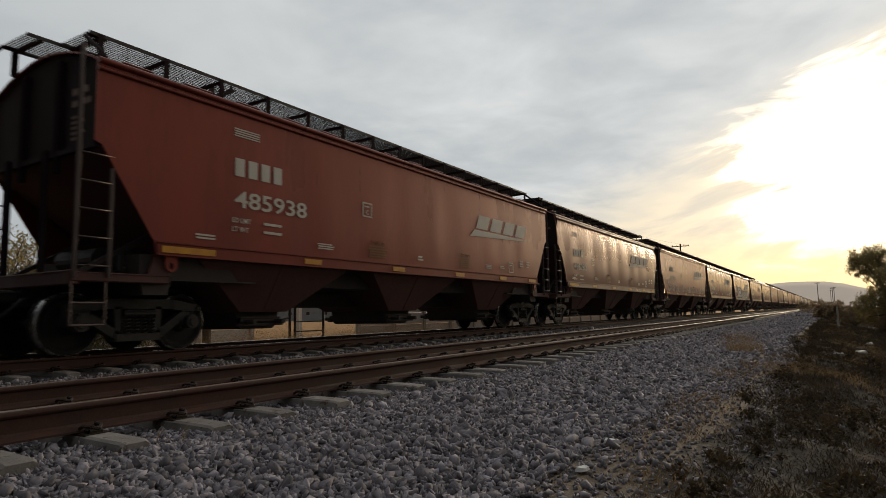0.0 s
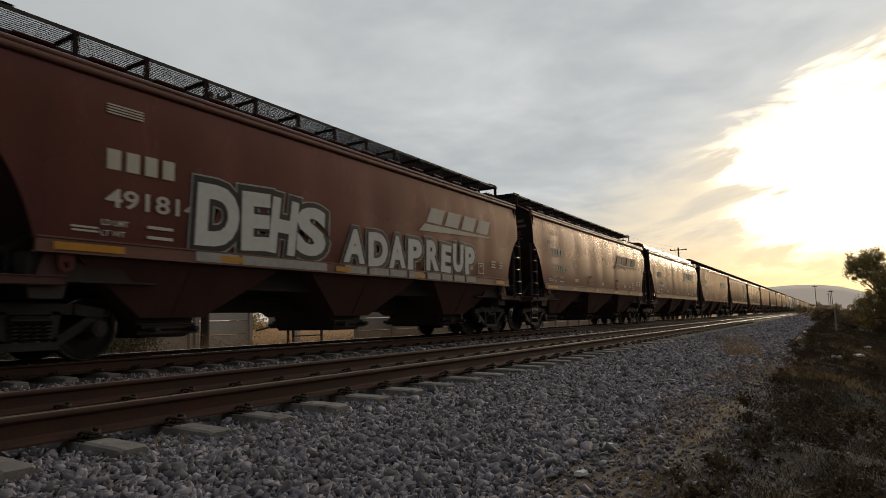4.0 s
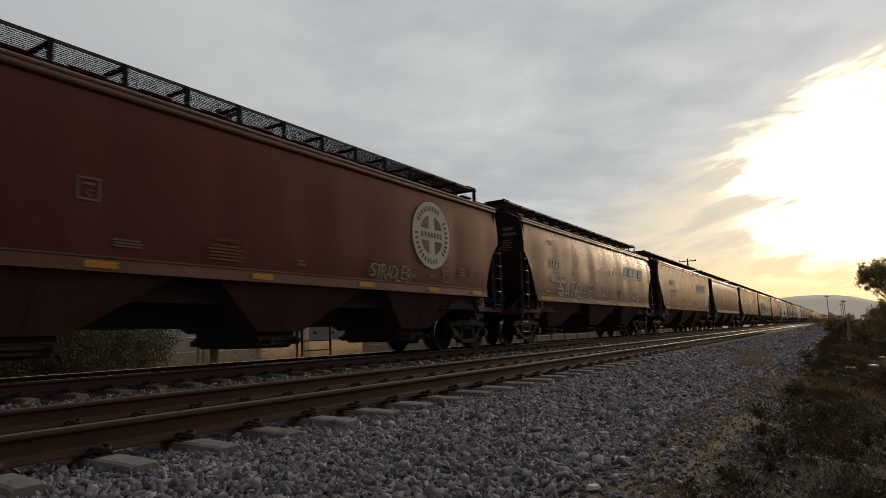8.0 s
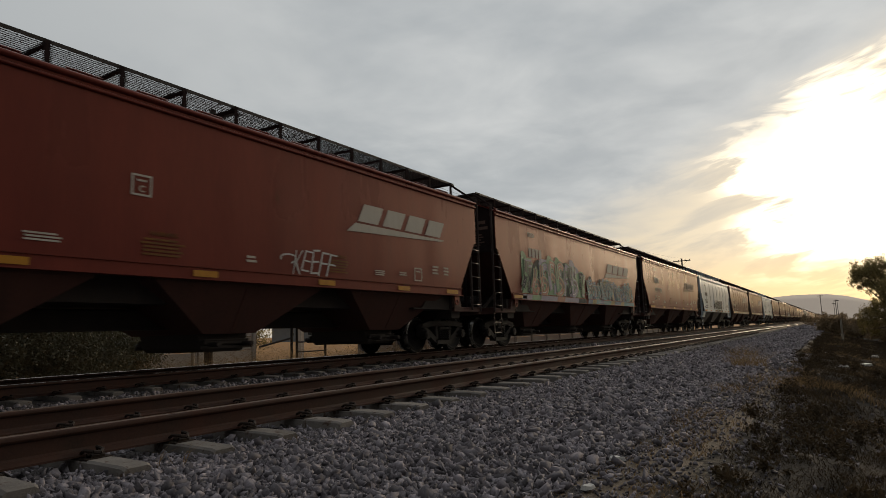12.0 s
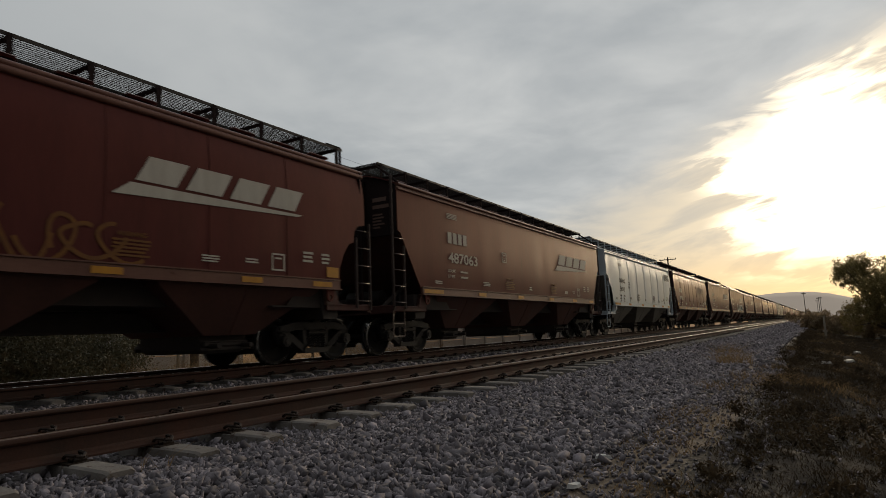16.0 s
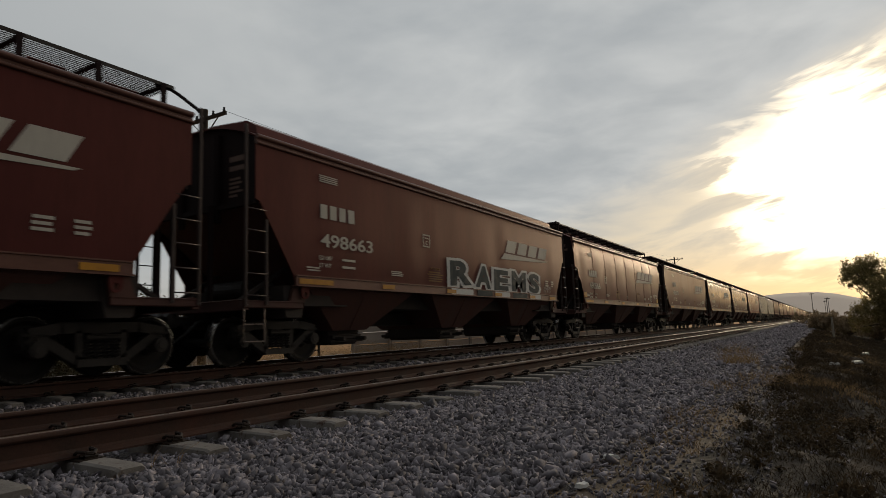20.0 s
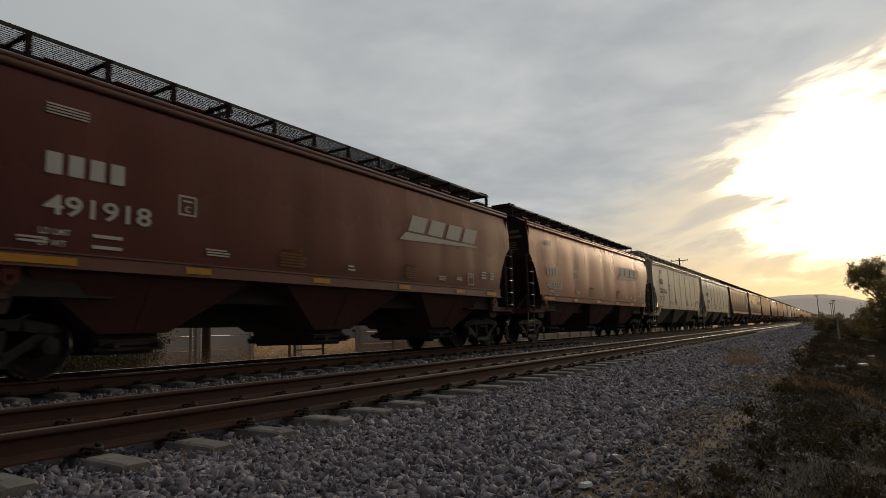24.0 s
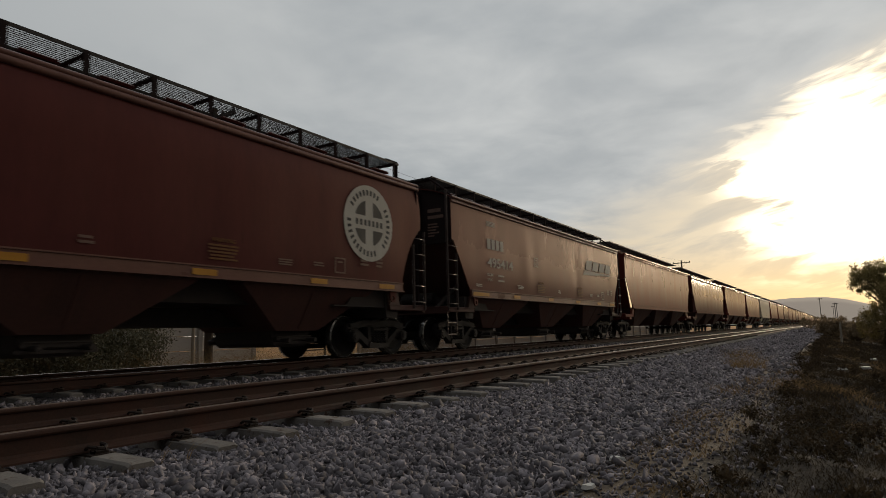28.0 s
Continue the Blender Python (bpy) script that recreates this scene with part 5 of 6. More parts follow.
def mesh_block(w, h, slant, mat):
    """One plain block of a wordless mark, leaning by slant."""
    q = [(0.0, 0.0, 0.0), (0.0, w, 0.0), (0.0, w + slant * h, h), (0.0, slant * h, h)]
    g = Geo().add(q + [(0.003, y, z) for _, y, z in q], [(3, 2, 1, 0), (4, 5, 6, 7), (0, 1, 5, 4), (1, 2, 6, 5), (2, 3, 7, 6), (3, 0, 4, 7)])
    return outward(g.mesh("mark_block", mat))


def block_mark(name, parent, y, z, w, h, n, slant, mat, kind, fill=0.70):
    """A row of n plain blocks in place of a name."""
    step = w / n
    for k in range(n):
        part(name, shared(("block", round(step, 3), h, slant, mat.name, fill), lambda: mesh_block(step * fill, h, slant, mat)), parent, m=on_side(y + k * step, z, 0, kind))


def swoosh(w, mat):
    g = Geo()
    q = [(0.0, 0.0, 0.0), (0.0, 0.28, 0.205), (0.0, w, 0.20), (0.0, w - 0.12, 0.155)]
    g.add(q + [(0.003, y, z) for _, y, z in q], [(3, 2, 1, 0), (4, 5, 6, 7), (0, 1, 5, 4), (1, 2, 6, 5), (2, 3, 7, 6), (3, 0, 4, 7)])
    return outward(g.mesh("swoosh", mat))


def roundel(mat):
    """A pale painted disc."""
    n = 48
    vs = [(x, 0.84 * math.cos(k * math.tau / n), 0.84 * math.sin(k * math.tau / n)) for x in (0, 0.003) for k in range(n)]
    return Geo().add(vs, [tuple(range(n, 2 * n)), tuple(range(n - 1, -1, -1))] + [(k, (k + 1) % n, n + (k + 1) % n, n + k) for k in range(n)]).mesh("roundel", mat)


def roundel_marks():
    """Dark bars round the disc's rim, and four dark quarters that leave a pale cross."""
    g = Geo()
    for k in range(34):
        if k not in (4, 5, 15, 16, 28, 29):
            t = k * math.tau / 34
            g.beam((0, 0.615 * math.cos(t), 0.615 * math.sin(t)), (0, 0.735 * math.cos(t), 0.735 * math.sin(t)), 0.06, 0.003, (1, 0, 0))
    for sy in (-1, 1):
        for sz in (-1, 1):
            pts = [(0.13, 0.15)] + [(0.50 * math.cos(t), 0.50 * math.sin(t)) for t in (radians(18 + 57 * q / 8) for q in range(9))]
            pts = [(0, sy * y, sz * z) for y, z in pts]
            g.add(pts, [tuple(range(len(pts)))])
    for k in range(7):
        g.box((0, -0.42 + 0.14 * k, 0), (0.003, 0.075, 0.13))
    return g.mesh("emblem_mark", M_BLACKINK)


def ribbon(g, pts, w, x=0.0):
    """A flat painted stroke along points of (y, z)."""
    n = len(pts)
    vs = []
    for k, (y, z) in enumerate(pts):
        a, b = pts[max(0, k - 1)], pts[min(n - 1, k + 1)]
        dy, dz = b[0] - a[0], b[1] - a[1]
        l = math.hypot(dy, dz) or 1
        vs += [(x, y - dz / l * w / 2, z + dy / l * w / 2), (x, y + dz / l * w / 2, z - dy / l * w / 2)]
    g.add(vs, [(2 * k + 1, 2 * k + 3, 2 * k + 2, 2 * k) for k in range(n - 1)])


def scrawl(y0, y1, z0, z1, n, mat, seed, w=0.035, loop=0.7):
    """A sprayed tag: n strokes that wind along the side, no letters."""
    rnd = random.Random(seed)
    strokes = []
    step = (y1 - y0) / n
    for k in range(n):
        cy, cz = y0 + (k + 0.5) * step, (z0 + z1) / 2
        a0, turns = rnd.uniform(0, 6.28), rnd.uniform(0.5, 1.4)
        ry, rz = step * rnd.uniform(0.4, 0.8), (z1 - z0) * rnd.uniform(0.28, 0.5)
        lean, wob = rnd.uniform(-0.3, 0.5), rnd.uniform(0.0, loop)
        pts = []
        for j in range(22):
            a = a0 + turns * math.tau * j / 21
            pts.append((cy + ry * math.cos(a) + lean * rz * math.sin(a) * 0.5 + (j / 21 - 0.5) * step, cz + rz * math.sin(a) + wob * rz * 0.4 * math.sin(2.3 * a)))
        g = Geo()
        ribbon(g, pts, w, 0.0005 * k)
        strokes.append(g.mesh("stroke", mat))
    return strokes


def blob(rnd, cy, cz, ry, rz, n=22, square=0.5, wob=0.10):
    pts = []
    ph = rnd.uniform(0, 6.28)
    for k in range(n):
        a = k * math.tau / n
        c, s = math.cos(a), math.sin(a)
        q = (abs(c) ** (2 + 3 * square) + abs(s) ** (2 + 3 * square)) ** (-1 / (2 + 3 * square))
        r = q * (1 + wob * math.sin(3 * a + ph) + wob * 0.6 * math.sin(5 * a - ph))
        pts.append((cy + ry * r * c, cz + rz * r * s))
    return pts


# strokes of made-up signs, in a unit square
SIGN_STROKES = (
    ((0.15, 0.0), (0.10, 0.5), (0.18, 1.0)), ((0.85, 0.0), (0.80, 0.5), (0.88, 1.0)), ((0.05, 0.02), (0.35, 0.5), (0.55, 0.98)), ((0.95, 0.02), (0.70, 0.5), (0.45, 0.98)),
    ((0.12, 0.95), (0.55, 0.98), (0.88, 0.80), (0.75, 0.58), (0.30, 0.50)), ((0.15, 0.05), (0.60, 0.02), (0.90, 0.22), (0.72, 0.45), (0.25, 0.50)),
    ((0.90, 0.88), (0.55, 0.99), (0.15, 0.85), (0.30, 0.58), (0.70, 0.45), (0.88, 0.20), (0.50, 0.02), (0.08, 0.12)), ((0.12, 0.48), (0.50, 0.55), (0.88, 0.46)),
    ((0.10, 0.96), (0.50, 0.90), (0.92, 0.97)), ((0.08, 0.06), (0.50, 0.10), (0.94, 0.02)))


def curve(pts, n=14):
    """Points along a smooth line through pts."""
    out = []
    for k in range(n + 1):
        t = k / n * (len(pts) - 1)
        i = min(int(t), len(pts) - 2)
        f = t - i
        p0, p1, p2, p3 = pts[max(0, i - 1)], pts[i], pts[i + 1], pts[min(len(pts) - 1, i + 2)]
        out.append(tuple(0.5 * (2 * p1[q] + (p2[q] - p0[q]) * f + (2 * p0[q] - 5 * p1[q] + 4 * p2[q] - p3[q]) * f * f + (3 * p1[q] - p0[q] - 3 * p2[q] + p3[q]) * f ** 3) for q in (0, 1)))
    return out


def sign(rnd, a, b, z0, z1, w, lean):
    """Two or three strokes of a made-up sign between a and b."""
    pick = [rnd.choice((0, 1, 2, 3)), rnd.choice((4, 5, 6, 8)), rnd.choice((1, 3, 5, 7, 9))]
    out = []
    for q in pick[:3 if rnd.random() < 0.8 else 2]:
        pts = [(a + w / 2 + (b - a - w) * (u + rnd.uniform(-0.06, 0.06)) + lean * (v - 0.5), z0 + w / 2 + (z1 - z0 - w) * (v + rnd.uniform(-0.04, 0.04))) for u, v in SIGN_STROKES[q]]
        out.append(curve(pts))
    return out


def placed(char, fat, like, a, b, z0, z1, slant, turn, mat, name):
    """The letter fitted to the box that its shape of thickness like fills between a and b, z0 and z1."""
    vs, fs, _ = glyph(char, fat)
    y_, y1_, z_, z1_ = glyph(char, like)[2]
    c, w = math.cos(turn), math.sin(turn)
    out = []
    for y, z in vs:
        u, v = (y - y_) / (y1_ - y_) - 0.5, (z - z_) / (z1_ - z_) - 0.5
        u, v = u * (b - a) + slant * v * (z1 - z0), v * (z1 - z0)
        out.append((0.0, (a + b) / 2 + c * u - w * v, (z0 + z1) / 2 + w * u + c * v))
    return Geo().add(out, fs).mesh(name, mat)


def on_sill(parent, a, b, mat):
    """Paint that runs on over the side sill."""
    part("patch", Geo().box((0, (a + b) / 2, 1.552), (0.003, b - a, 0.155)).mesh("patch", mat), parent, m=pose(1.6515 - FACE_X - 0.006, 0, 0))


def fat_letters(parent, word, spans, z0, z1, layers, seed, slant=0.06):
    """A sprayed piece: each letter in layers of (name, paint, thickness), the widest first."""
    rnd = random.Random(seed)
    thin = layers[-1][2]
    for q, (char, (a, b)) in enumerate(zip(word, spans)):
        turn, up, tall = rnd.uniform(-0.06, 0.06), rnd.uniform(-0.03, 0.03), rnd.uniform(0.94, 1.04)
        shape = None
        for n, (name, mat, fat_) in enumerate(layers):
            me = placed(char, fat_, thin, a, b, z0 + up, z0 + up + (z1 - z0) * tall, slant, turn, mat, name)
            if shape is None:
                shape = part(name, me, parent, m=pose(FACE_X + 0.006 + 0.0003 * q, 0, 0))
            else:
                part(name, me, shape, m=pose(0.004 * n, 0, 0))
        on_sill(shape, a, b, layers[-1 if q % 2 and len(layers) == 2 else 0][1])


def thin_letters(parent, word, y0, y1, z0, z1, mat, seed, thin=-0.018, slant=0.25, jitter=0.10, shrink=1.0):
    """A hand-sprayed word of thin uneven letters; shrink makes the last ones smaller than the first."""
    rnd = random.Random(seed)
    wide = [0.55 if c in "iljI1 " else 1.25 if c in "mwMW" else 1.0 for c in word]
    sizes = [1 + (shrink - 1) * k / max(1, len(word) - 1) for k in range(len(word))]
    unit = (y1 - y0) / sum(w * q for w, q in zip(wide, sizes))
    y, mark = y0, None
    for char, w, q in zip(word, wide, sizes):
        step = unit * w * q
        if char != " ":
            low = (0.62 if char in "aceimnorsuvwxz" else 1.0) * q * rnd.uniform(0.9, 1.1)
            dz = (z1 - z0) * rnd.uniform(-jitter, jitter)
            me = placed(char, thin, thin, y, y + step * 0.92, z0 + dz, z0 + dz + (z1 - z0) * low, slant, rnd.uniform(-jitter, jitter), mat, "stroke")
            if mark is None:
                mark = part("sprayed_tag", me, parent, m=pose(FACE_X + 0.004, 0, 0), label="sprayed graffiti word")
            else:
                part("stroke", me, mark)
        y += step


def mural(parent, kind, y0, y1, z0, z1, seed, n, mats, line, halo):
    """A big sprayed picture: swelling signs in several colours over a halo, with dark hearts, pale lines and dots."""
    rnd = random.Random(seed)
    e = KINDS[kind][0]
    keep = lambda pts: [(min(max(y, y0), min(y1, e - 1.0 + 0.5 * max(0, z - 1.7))), min(max(z, 1.68), z1 + 0.1)) for y, z in pts]
    step = (y1 - y0) / n
    for k in range(n):
        a, b = y0 + k * step - 0.12, y0 + (k + 1) * step + 0.12
        top = z1 - rnd.uniform(0.0, 0.25) * (z1 - z0)
        g = Geo()
        pts = keep(blob(rnd, (a + b) / 2, (z0 + top) / 2, 0.60 * (b - a), 0.56 * (top - z0), 30, 0.3, 0.14))
        g.add([(0.0, y, z) for y, z in pts], [tuple(range(len(pts)))])
        shape = part("graffiti_shape", g.mesh("graffiti_shape", halo[k % len(halo)]), parent, m=pose(FACE_X + 0.004 + 0.0003 * k, 0, 0))
        w = 0.24 * (b - a)
        strokes = sign(rnd, a, b, z0 + 0.1, top, w, 0.18) + sign(rnd, a, b, z0 + 0.2, top, w, -0.1)[:1]
        for n_, pts in enumerate(strokes):
            mat = mats[rnd.randrange(len(mats))]
            for name, mt, ww, dx in (("outline", M_INK, w + 0.12, 0.0), ("stroke", line, w + 0.07, 0.0008), ("fill", mat, w, 0.0016), ("shade", M_INK, w * 0.5, 0.0024), ("gleam", M_SILVER, w * 0.10, 0.0032)):
                g = Geo()
                ribbon(g, keep({"shade": pts[len(pts) // 2:], "gleam": pts[1:len(pts) // 3 + 1]}.get(name, pts)), ww)
                part(name, g.mesh(name, mt), shape, m=pose(0.004 + 0.0042 * n_ + dx, 0, 0))
        for _ in range(2):
            r = rnd.uniform(0.03, 0.085)
            g = Geo()
            pts = keep(blob(rnd, rnd.uniform(a, b), rnd.uniform(z0 + 0.15, top), r, r, 12, 0, 0.05))
            g.add([(0.0, y, z) for y, z in pts], [tuple(range(len(pts)))])
            part("dot", g.mesh("dot", line), shape, m=pose(0.024, 0, 0))
        # the paint that runs on over the side sill
        g = Geo()
        g.add([(0, a, 1.46), (0, b, 1.46), (0, b - 0.1, 1.635), (0, a + 0.1, 1.635)], [(0, 1, 2, 3)])
        part("patch", g.mesh("patch", mats[rnd.randrange(len(mats))]), shape, m=pose(0.038 + 0.0002 * k - 0.0003 * k, 0, 0))


# bays and slope sheets: dirt and the shade under the car, both in the colour
def bay_tone_of(mat):
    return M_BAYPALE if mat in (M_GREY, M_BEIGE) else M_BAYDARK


def truck_under(car, y, wheelsets):
    tr = part("truck", shared("bolster", mesh_bolster), car, m=pose(0, y, 0), label="greasy black cast steel bogie")
    for s in (-1, 1):
        flip = 0 if s > 0 else 180
        part("side_frame", shared("sideframe", mesh_sideframe), tr, m=pose(s * 1.0, 0, 0, 0, 0, flip))
        part("spring_nest", shared("springs", mesh_springs), tr, m=pose(s * 1.0, 0, 0, 0, 0, flip))
    for s in (-1, 1):
        w = part("wheelset", shared("wheelset", mesh_wheelset), tr, m=pose(0, s * 0.89, 0.457), label="steel wheels with bright treads on an axle")
        wheelsets.append((w, s * 0.89))


def hopper_car(spec):
    """A three-bay covered hopper. Its own origin lies on the rails at its middle."""
    kind, mat = spec["kind"], spec["paint"]
    e, cut, ribbed = KINDS[kind]
    car = root("hopper_car", pose(TRACK_FAR, spec["y"], 0), spec["label"], "freight car", "hopper cars of the train")
    turn = pose(0, 0, 0, 0, 0, 180)
    ink, bay_tone = spec.get("ink", M_WHITE), bay_tone_of(mat)
    # lighter sill and chord paint: dust, and the light they catch painted in
    sill = M_SILL if mat in (M_BROWN, M_MAROON, M_DARK) else mat
    steps = mat if bay_tone is M_BAYPALE else M_LADDER
    iron = mat if bay_tone is M_BAYPALE else M_ENDDARK  # ironwork at the ends, soot and the gap's shade in its colour
    for m in (Matrix(), turn):
        part("side_sheet", shared(("side", kind, spec["dent"]), lambda: mesh_side(kind, spec["dent"])), car, mat, m)
        part("top_chord", shared(("chord", kind), lambda: mesh_chord(kind)), car, sill, m)
        part("side_sill", shared(("sill", kind), lambda: mesh_side_sill(kind)), car, sill, m, "dusty side sill")
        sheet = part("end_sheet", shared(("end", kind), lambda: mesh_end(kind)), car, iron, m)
        if bay_tone is M_BAYDARK:
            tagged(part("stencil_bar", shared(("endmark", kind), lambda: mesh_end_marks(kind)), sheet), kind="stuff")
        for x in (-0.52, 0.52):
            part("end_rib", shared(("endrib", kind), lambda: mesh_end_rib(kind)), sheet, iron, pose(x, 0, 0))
        part("slope_sheet", shared(("slope", kind), lambda: mesh_slope(kind)), car, bay_tone, m)
        part("end_platform", shared(("platform", kind), lambda: mesh_platform(kind)), car, mat if bay_tone is M_BAYPALE else M_BAYDARK, m)
        part("coupler", shared("coupler", mesh_coupler), car, None, m @ pose(0, -e - 0.12, 0))
        part("air_hose", shared("hose", mesh_hose), car, None, m @ pose(0, -e - 0.22, 0))
        part("shear_plate", shared(("shear", kind), lambda: mesh_shear_plate(kind)), car, None, m)
        part("body_bolster", shared("bodybolster", mesh_bolster_beam), car, None, m @ pose(0, -e + 1.05, 0))
        part("stirrup_step", shared("stirrup", mesh_stirrup), car, steps, m @ pose(1.54, -e - 0.20, 0))
        for x in (-0.55, 0.55):
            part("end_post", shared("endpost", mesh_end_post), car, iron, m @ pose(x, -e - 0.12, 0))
        for x in (-1.0, 1.0):
            part("brace", shared("brace", mesh_brace), car, None, m @ pose(x, -e + 0.1, 0))
    part("roof", shared(("roof", kind), lambda: mesh_roof(kind)), car, mat)
    part("centre_sill", shared(("centre", kind), lambda: mesh_centre_sill(kind)), car)
    for y in (-4.45, 0, 4.45):
        bay = part("hopper_bay", shared("bay", mesh_bay), car, bay_tone, pose(0, y, 0))
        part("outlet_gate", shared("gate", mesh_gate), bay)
        part("bay_rib", shared("bayrib", mesh_bay_rib), bay, bay_tone)
    part("brake_gear", shared("brakegear", mesh_brake_gear), car, None, pose(0, -e + 0.75, 0))
    part("brake_wheel", shared("brakewheel", mesh_brake_wheel), car, None, pose(-0.9, e - 0.12, 2.6))
    # ladders at the two ends of the side that is seen, plain ones behind
    tall = 4.30 if cut == "angular" else 2.98
    for s in (-1, 1):
        y_out, y_in = s * (e + 0.19), s * (e - 0.28)
        lad = part("ladder", shared(("stile", tall), lambda: mesh_stile(1.05, tall)), car, steps, pose(1.57, y_out, 0))
        part("stile", shared("stile_in", lambda: mesh_stile(1.08, 2.62)), lad, steps, pose(0, y_in - y_out, 0))
        for k in range(5):
            part("rung", shared(("rung", s), lambda: mesh_rung(-s * 0.47)), lad, steps, pose(0.02, 0, 1.24 + 0.385 * k))
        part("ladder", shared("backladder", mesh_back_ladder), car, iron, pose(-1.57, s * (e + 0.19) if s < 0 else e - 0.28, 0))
        part("jacking_eye", shared("lug", mesh_lug), car, mat, pose(1.62, s * (e - 1.20), 1.30))
    # the walkway along the roof
    if spec.get("walk", True):
        n = 15 if e > 7.8 else 14
        for s in (-1, 1):
            sm = Matrix() if s > 0 else turn
            part("running_board", shared(("grating", e, mat is M_GREY), lambda: mesh_grating(2 * e - 0.08, mat is M_GREY)), car, None, sm @ pose(BOARD_X, 0.24, BOARD_Z))
            for k in range(n):
                part("board_bracket", shared("bracket", mesh_bracket), car, iron, sm @ pose(BOARD_X, -e + 0.45 + k * (2 * e - 0.45) / (n - 1), BOARD_Z))
            for q in (-1, 1):
                mm = sm @ pose(BOARD_X, q * (e - 0.04) + 0.24, BOARD_Z)
                part("end_rail", shared(("grab", cut == "angular"), lambda: mesh_grab(e) if cut == "angular" else mesh_end_frame()), car, iron, mm if q < 0 else mm @ Matrix.Diagonal((1, -1, 1, 1)))
    else:
        part("hatch_trough", shared(("trough", kind), lambda: mesh_trough(kind)), car, mat)
    if cut == "stepped" or mat is M_BEIGE:
        for q in range(1, 8):
            part("seam", shared(("seam", kind), lambda: mesh_seam(kind)), car, M_SEAM if mat is M_BEIGE else mat, pose(0, -e + 0.6 + q * (2 * e - 1.2) / 8, 0))
    ws = []
    for s in (-1, 1):
        truck_under(car, s * (e - 1.05), ws)
    spec["wheelsets"] = ws
    lettered_side(car, spec, ink)
    for art in spec.get("art", ()):
        art(car, kind)
    return car


def lettered_side(car, spec, ink):
    kind = spec["kind"]
    e, cut, ribbed = KINDS[kind]
    y0 = spec.get("num_y", -5.65 if ribbed else -5.95)
    zm, zn, hm, hn = spec.get("num_z", (2.90, 2.37, 0.31, 0.29) if ribbed else (2.68, 2.15, 0.29, 0.27))
    blocks = spec.get("blocks", 4)
    if spec.get("mark"):
        part("reporting_mark", lettering(spec["mark"], hm, ink), car, m=on_side(y0, zm, 0, kind))
    else:
        block_mark("mark_block", car, y0, zm, 0.285 * blocks, hm, blocks, 0.0, ink, kind)
    digits = lettering(spec["number"], hn, ink)
    wide = max(v.co.y for v in digits.vertices) or 1.0
    want = (0.285 if ribbed else 0.25) * len(spec["number"])
    for k, char in enumerate(spec["number"]):
        lone = lettering(char, hn, ink)
        part("digit", lone, car, m=on_side(y0 + k * want / len(spec["number"]), zn, 0, kind) @ Matrix.Diagonal((1, want / wide, 1, 1)), label="stencilled digit of the road number")
    for k, word in enumerate(("LD LMT", "LT WT")):
        part("stencil", lettering(word, 0.085, ink), car, m=on_side(y0 - 0.05, zn - 0.27 - 0.15 * k, 0, kind))
        if spec.get("weights"):
            part("stencil", lettering(spec["weights"][k], 0.085, ink), car, m=on_side(y0 + 0.62, zn - 0.27 - 0.15 * k, 0, kind))
        else:
            bars("stencil_bar", car, y0 + 0.85, zn - 0.23 - 0.15 * k, 0.42, 0.085, 1, ink, 3, False)
    if len(spec.get("weights", ())) > 2:
        part("stencil", lettering("CU FT", 0.085, ink), car, m=on_side(y0 - 0.05, zn - 0.57, 0, kind))
        part("stencil", lettering(spec["weights"][2], 0.085, ink), car, m=on_side(y0 + 0.62, zn - 0.57, 0, kind))
    bars("stencil_block", car, y0 + 0.25, 3.66 if ribbed else 3.55, 0.55, 0.16, 4, ink, 5, False)
    frame_mesh = shared(("plate", ink.name), lambda: Geo().box((0, 0, 0.145), (0.003, 0.32, 0.03)).box((0, 0, -0.145), (0.003, 0.32, 0.03)).box((0, 0.145, 0), (0.003, 0.03, 0.26)).box((0, -0.145, 0), (0.003, 0.03, 0.26)).box((0, 0, 0.07), (0.003, 0.16, 0.03)).mesh("plate_mark", ink))
    pm = part("plate_mark", frame_mesh, car, m=on_side(spec.get("plate_y", -2.10 if ribbed else -3.6), 2.78 if ribbed else 2.56, 0, kind))
    part("letter", lettering("C", 0.10, ink), pm, m=pose(0.0, -0.045, -0.10))
    warn = M_OCHRE if ink is not M_BLACKINK else M_BLACKINK
    for y, z, w, h, n, mt, sd in ((-3.4, 1.87, 0.50, 0.13, 3, ink, 1), (-1.72, 1.89, 0.75, 0.28, 5, warn, 2), (2.18, 1.89, 0.62, 0.28, 5, warn, 4), (-0.05, 1.86, 0.24, 0.14, 2, ink, 6),
                                  (3.55, 1.85, 0.36, 0.13, 3, ink, 7), (4.45, 1.88, 0.34, 0.10, 2, ink, 8), (5.85, 2.06, 0.30, 0.24, 3, ink, 9), (6.35, 2.06, 0.26, 0.24, 3, ink, 10), (-6.2, 1.80, 0.42, 0.10, 2, ink, 11)):
        if abs(y) + w / 2 < e - 0.9 and not (spec.get("plain") and h == 0.28):
            bars("stencil_block", car, y, z, w, h, n, mt, sd)
    for y in () if spec.get("plain") else (-1.72, 2.18):
        part("stencil", lettering("WARNING", 0.07, warn), car, m=on_side(y - 0.23, 2.06, 0, kind))
    part("plate_mark", frame_mesh, car, m=on_side(min(5.05, e - 2.5), 1.90, 0.001, kind))
    for k, (y, w) in enumerate(((-e + 1.50, 0.95), (-3.80, 0.46), (-1.0, 0.46), (1.8, 0.46), (4.4, 0.46), (e - 1.45, 0.55))):
        if spec.get("shift_tape"):
            y += 0.6
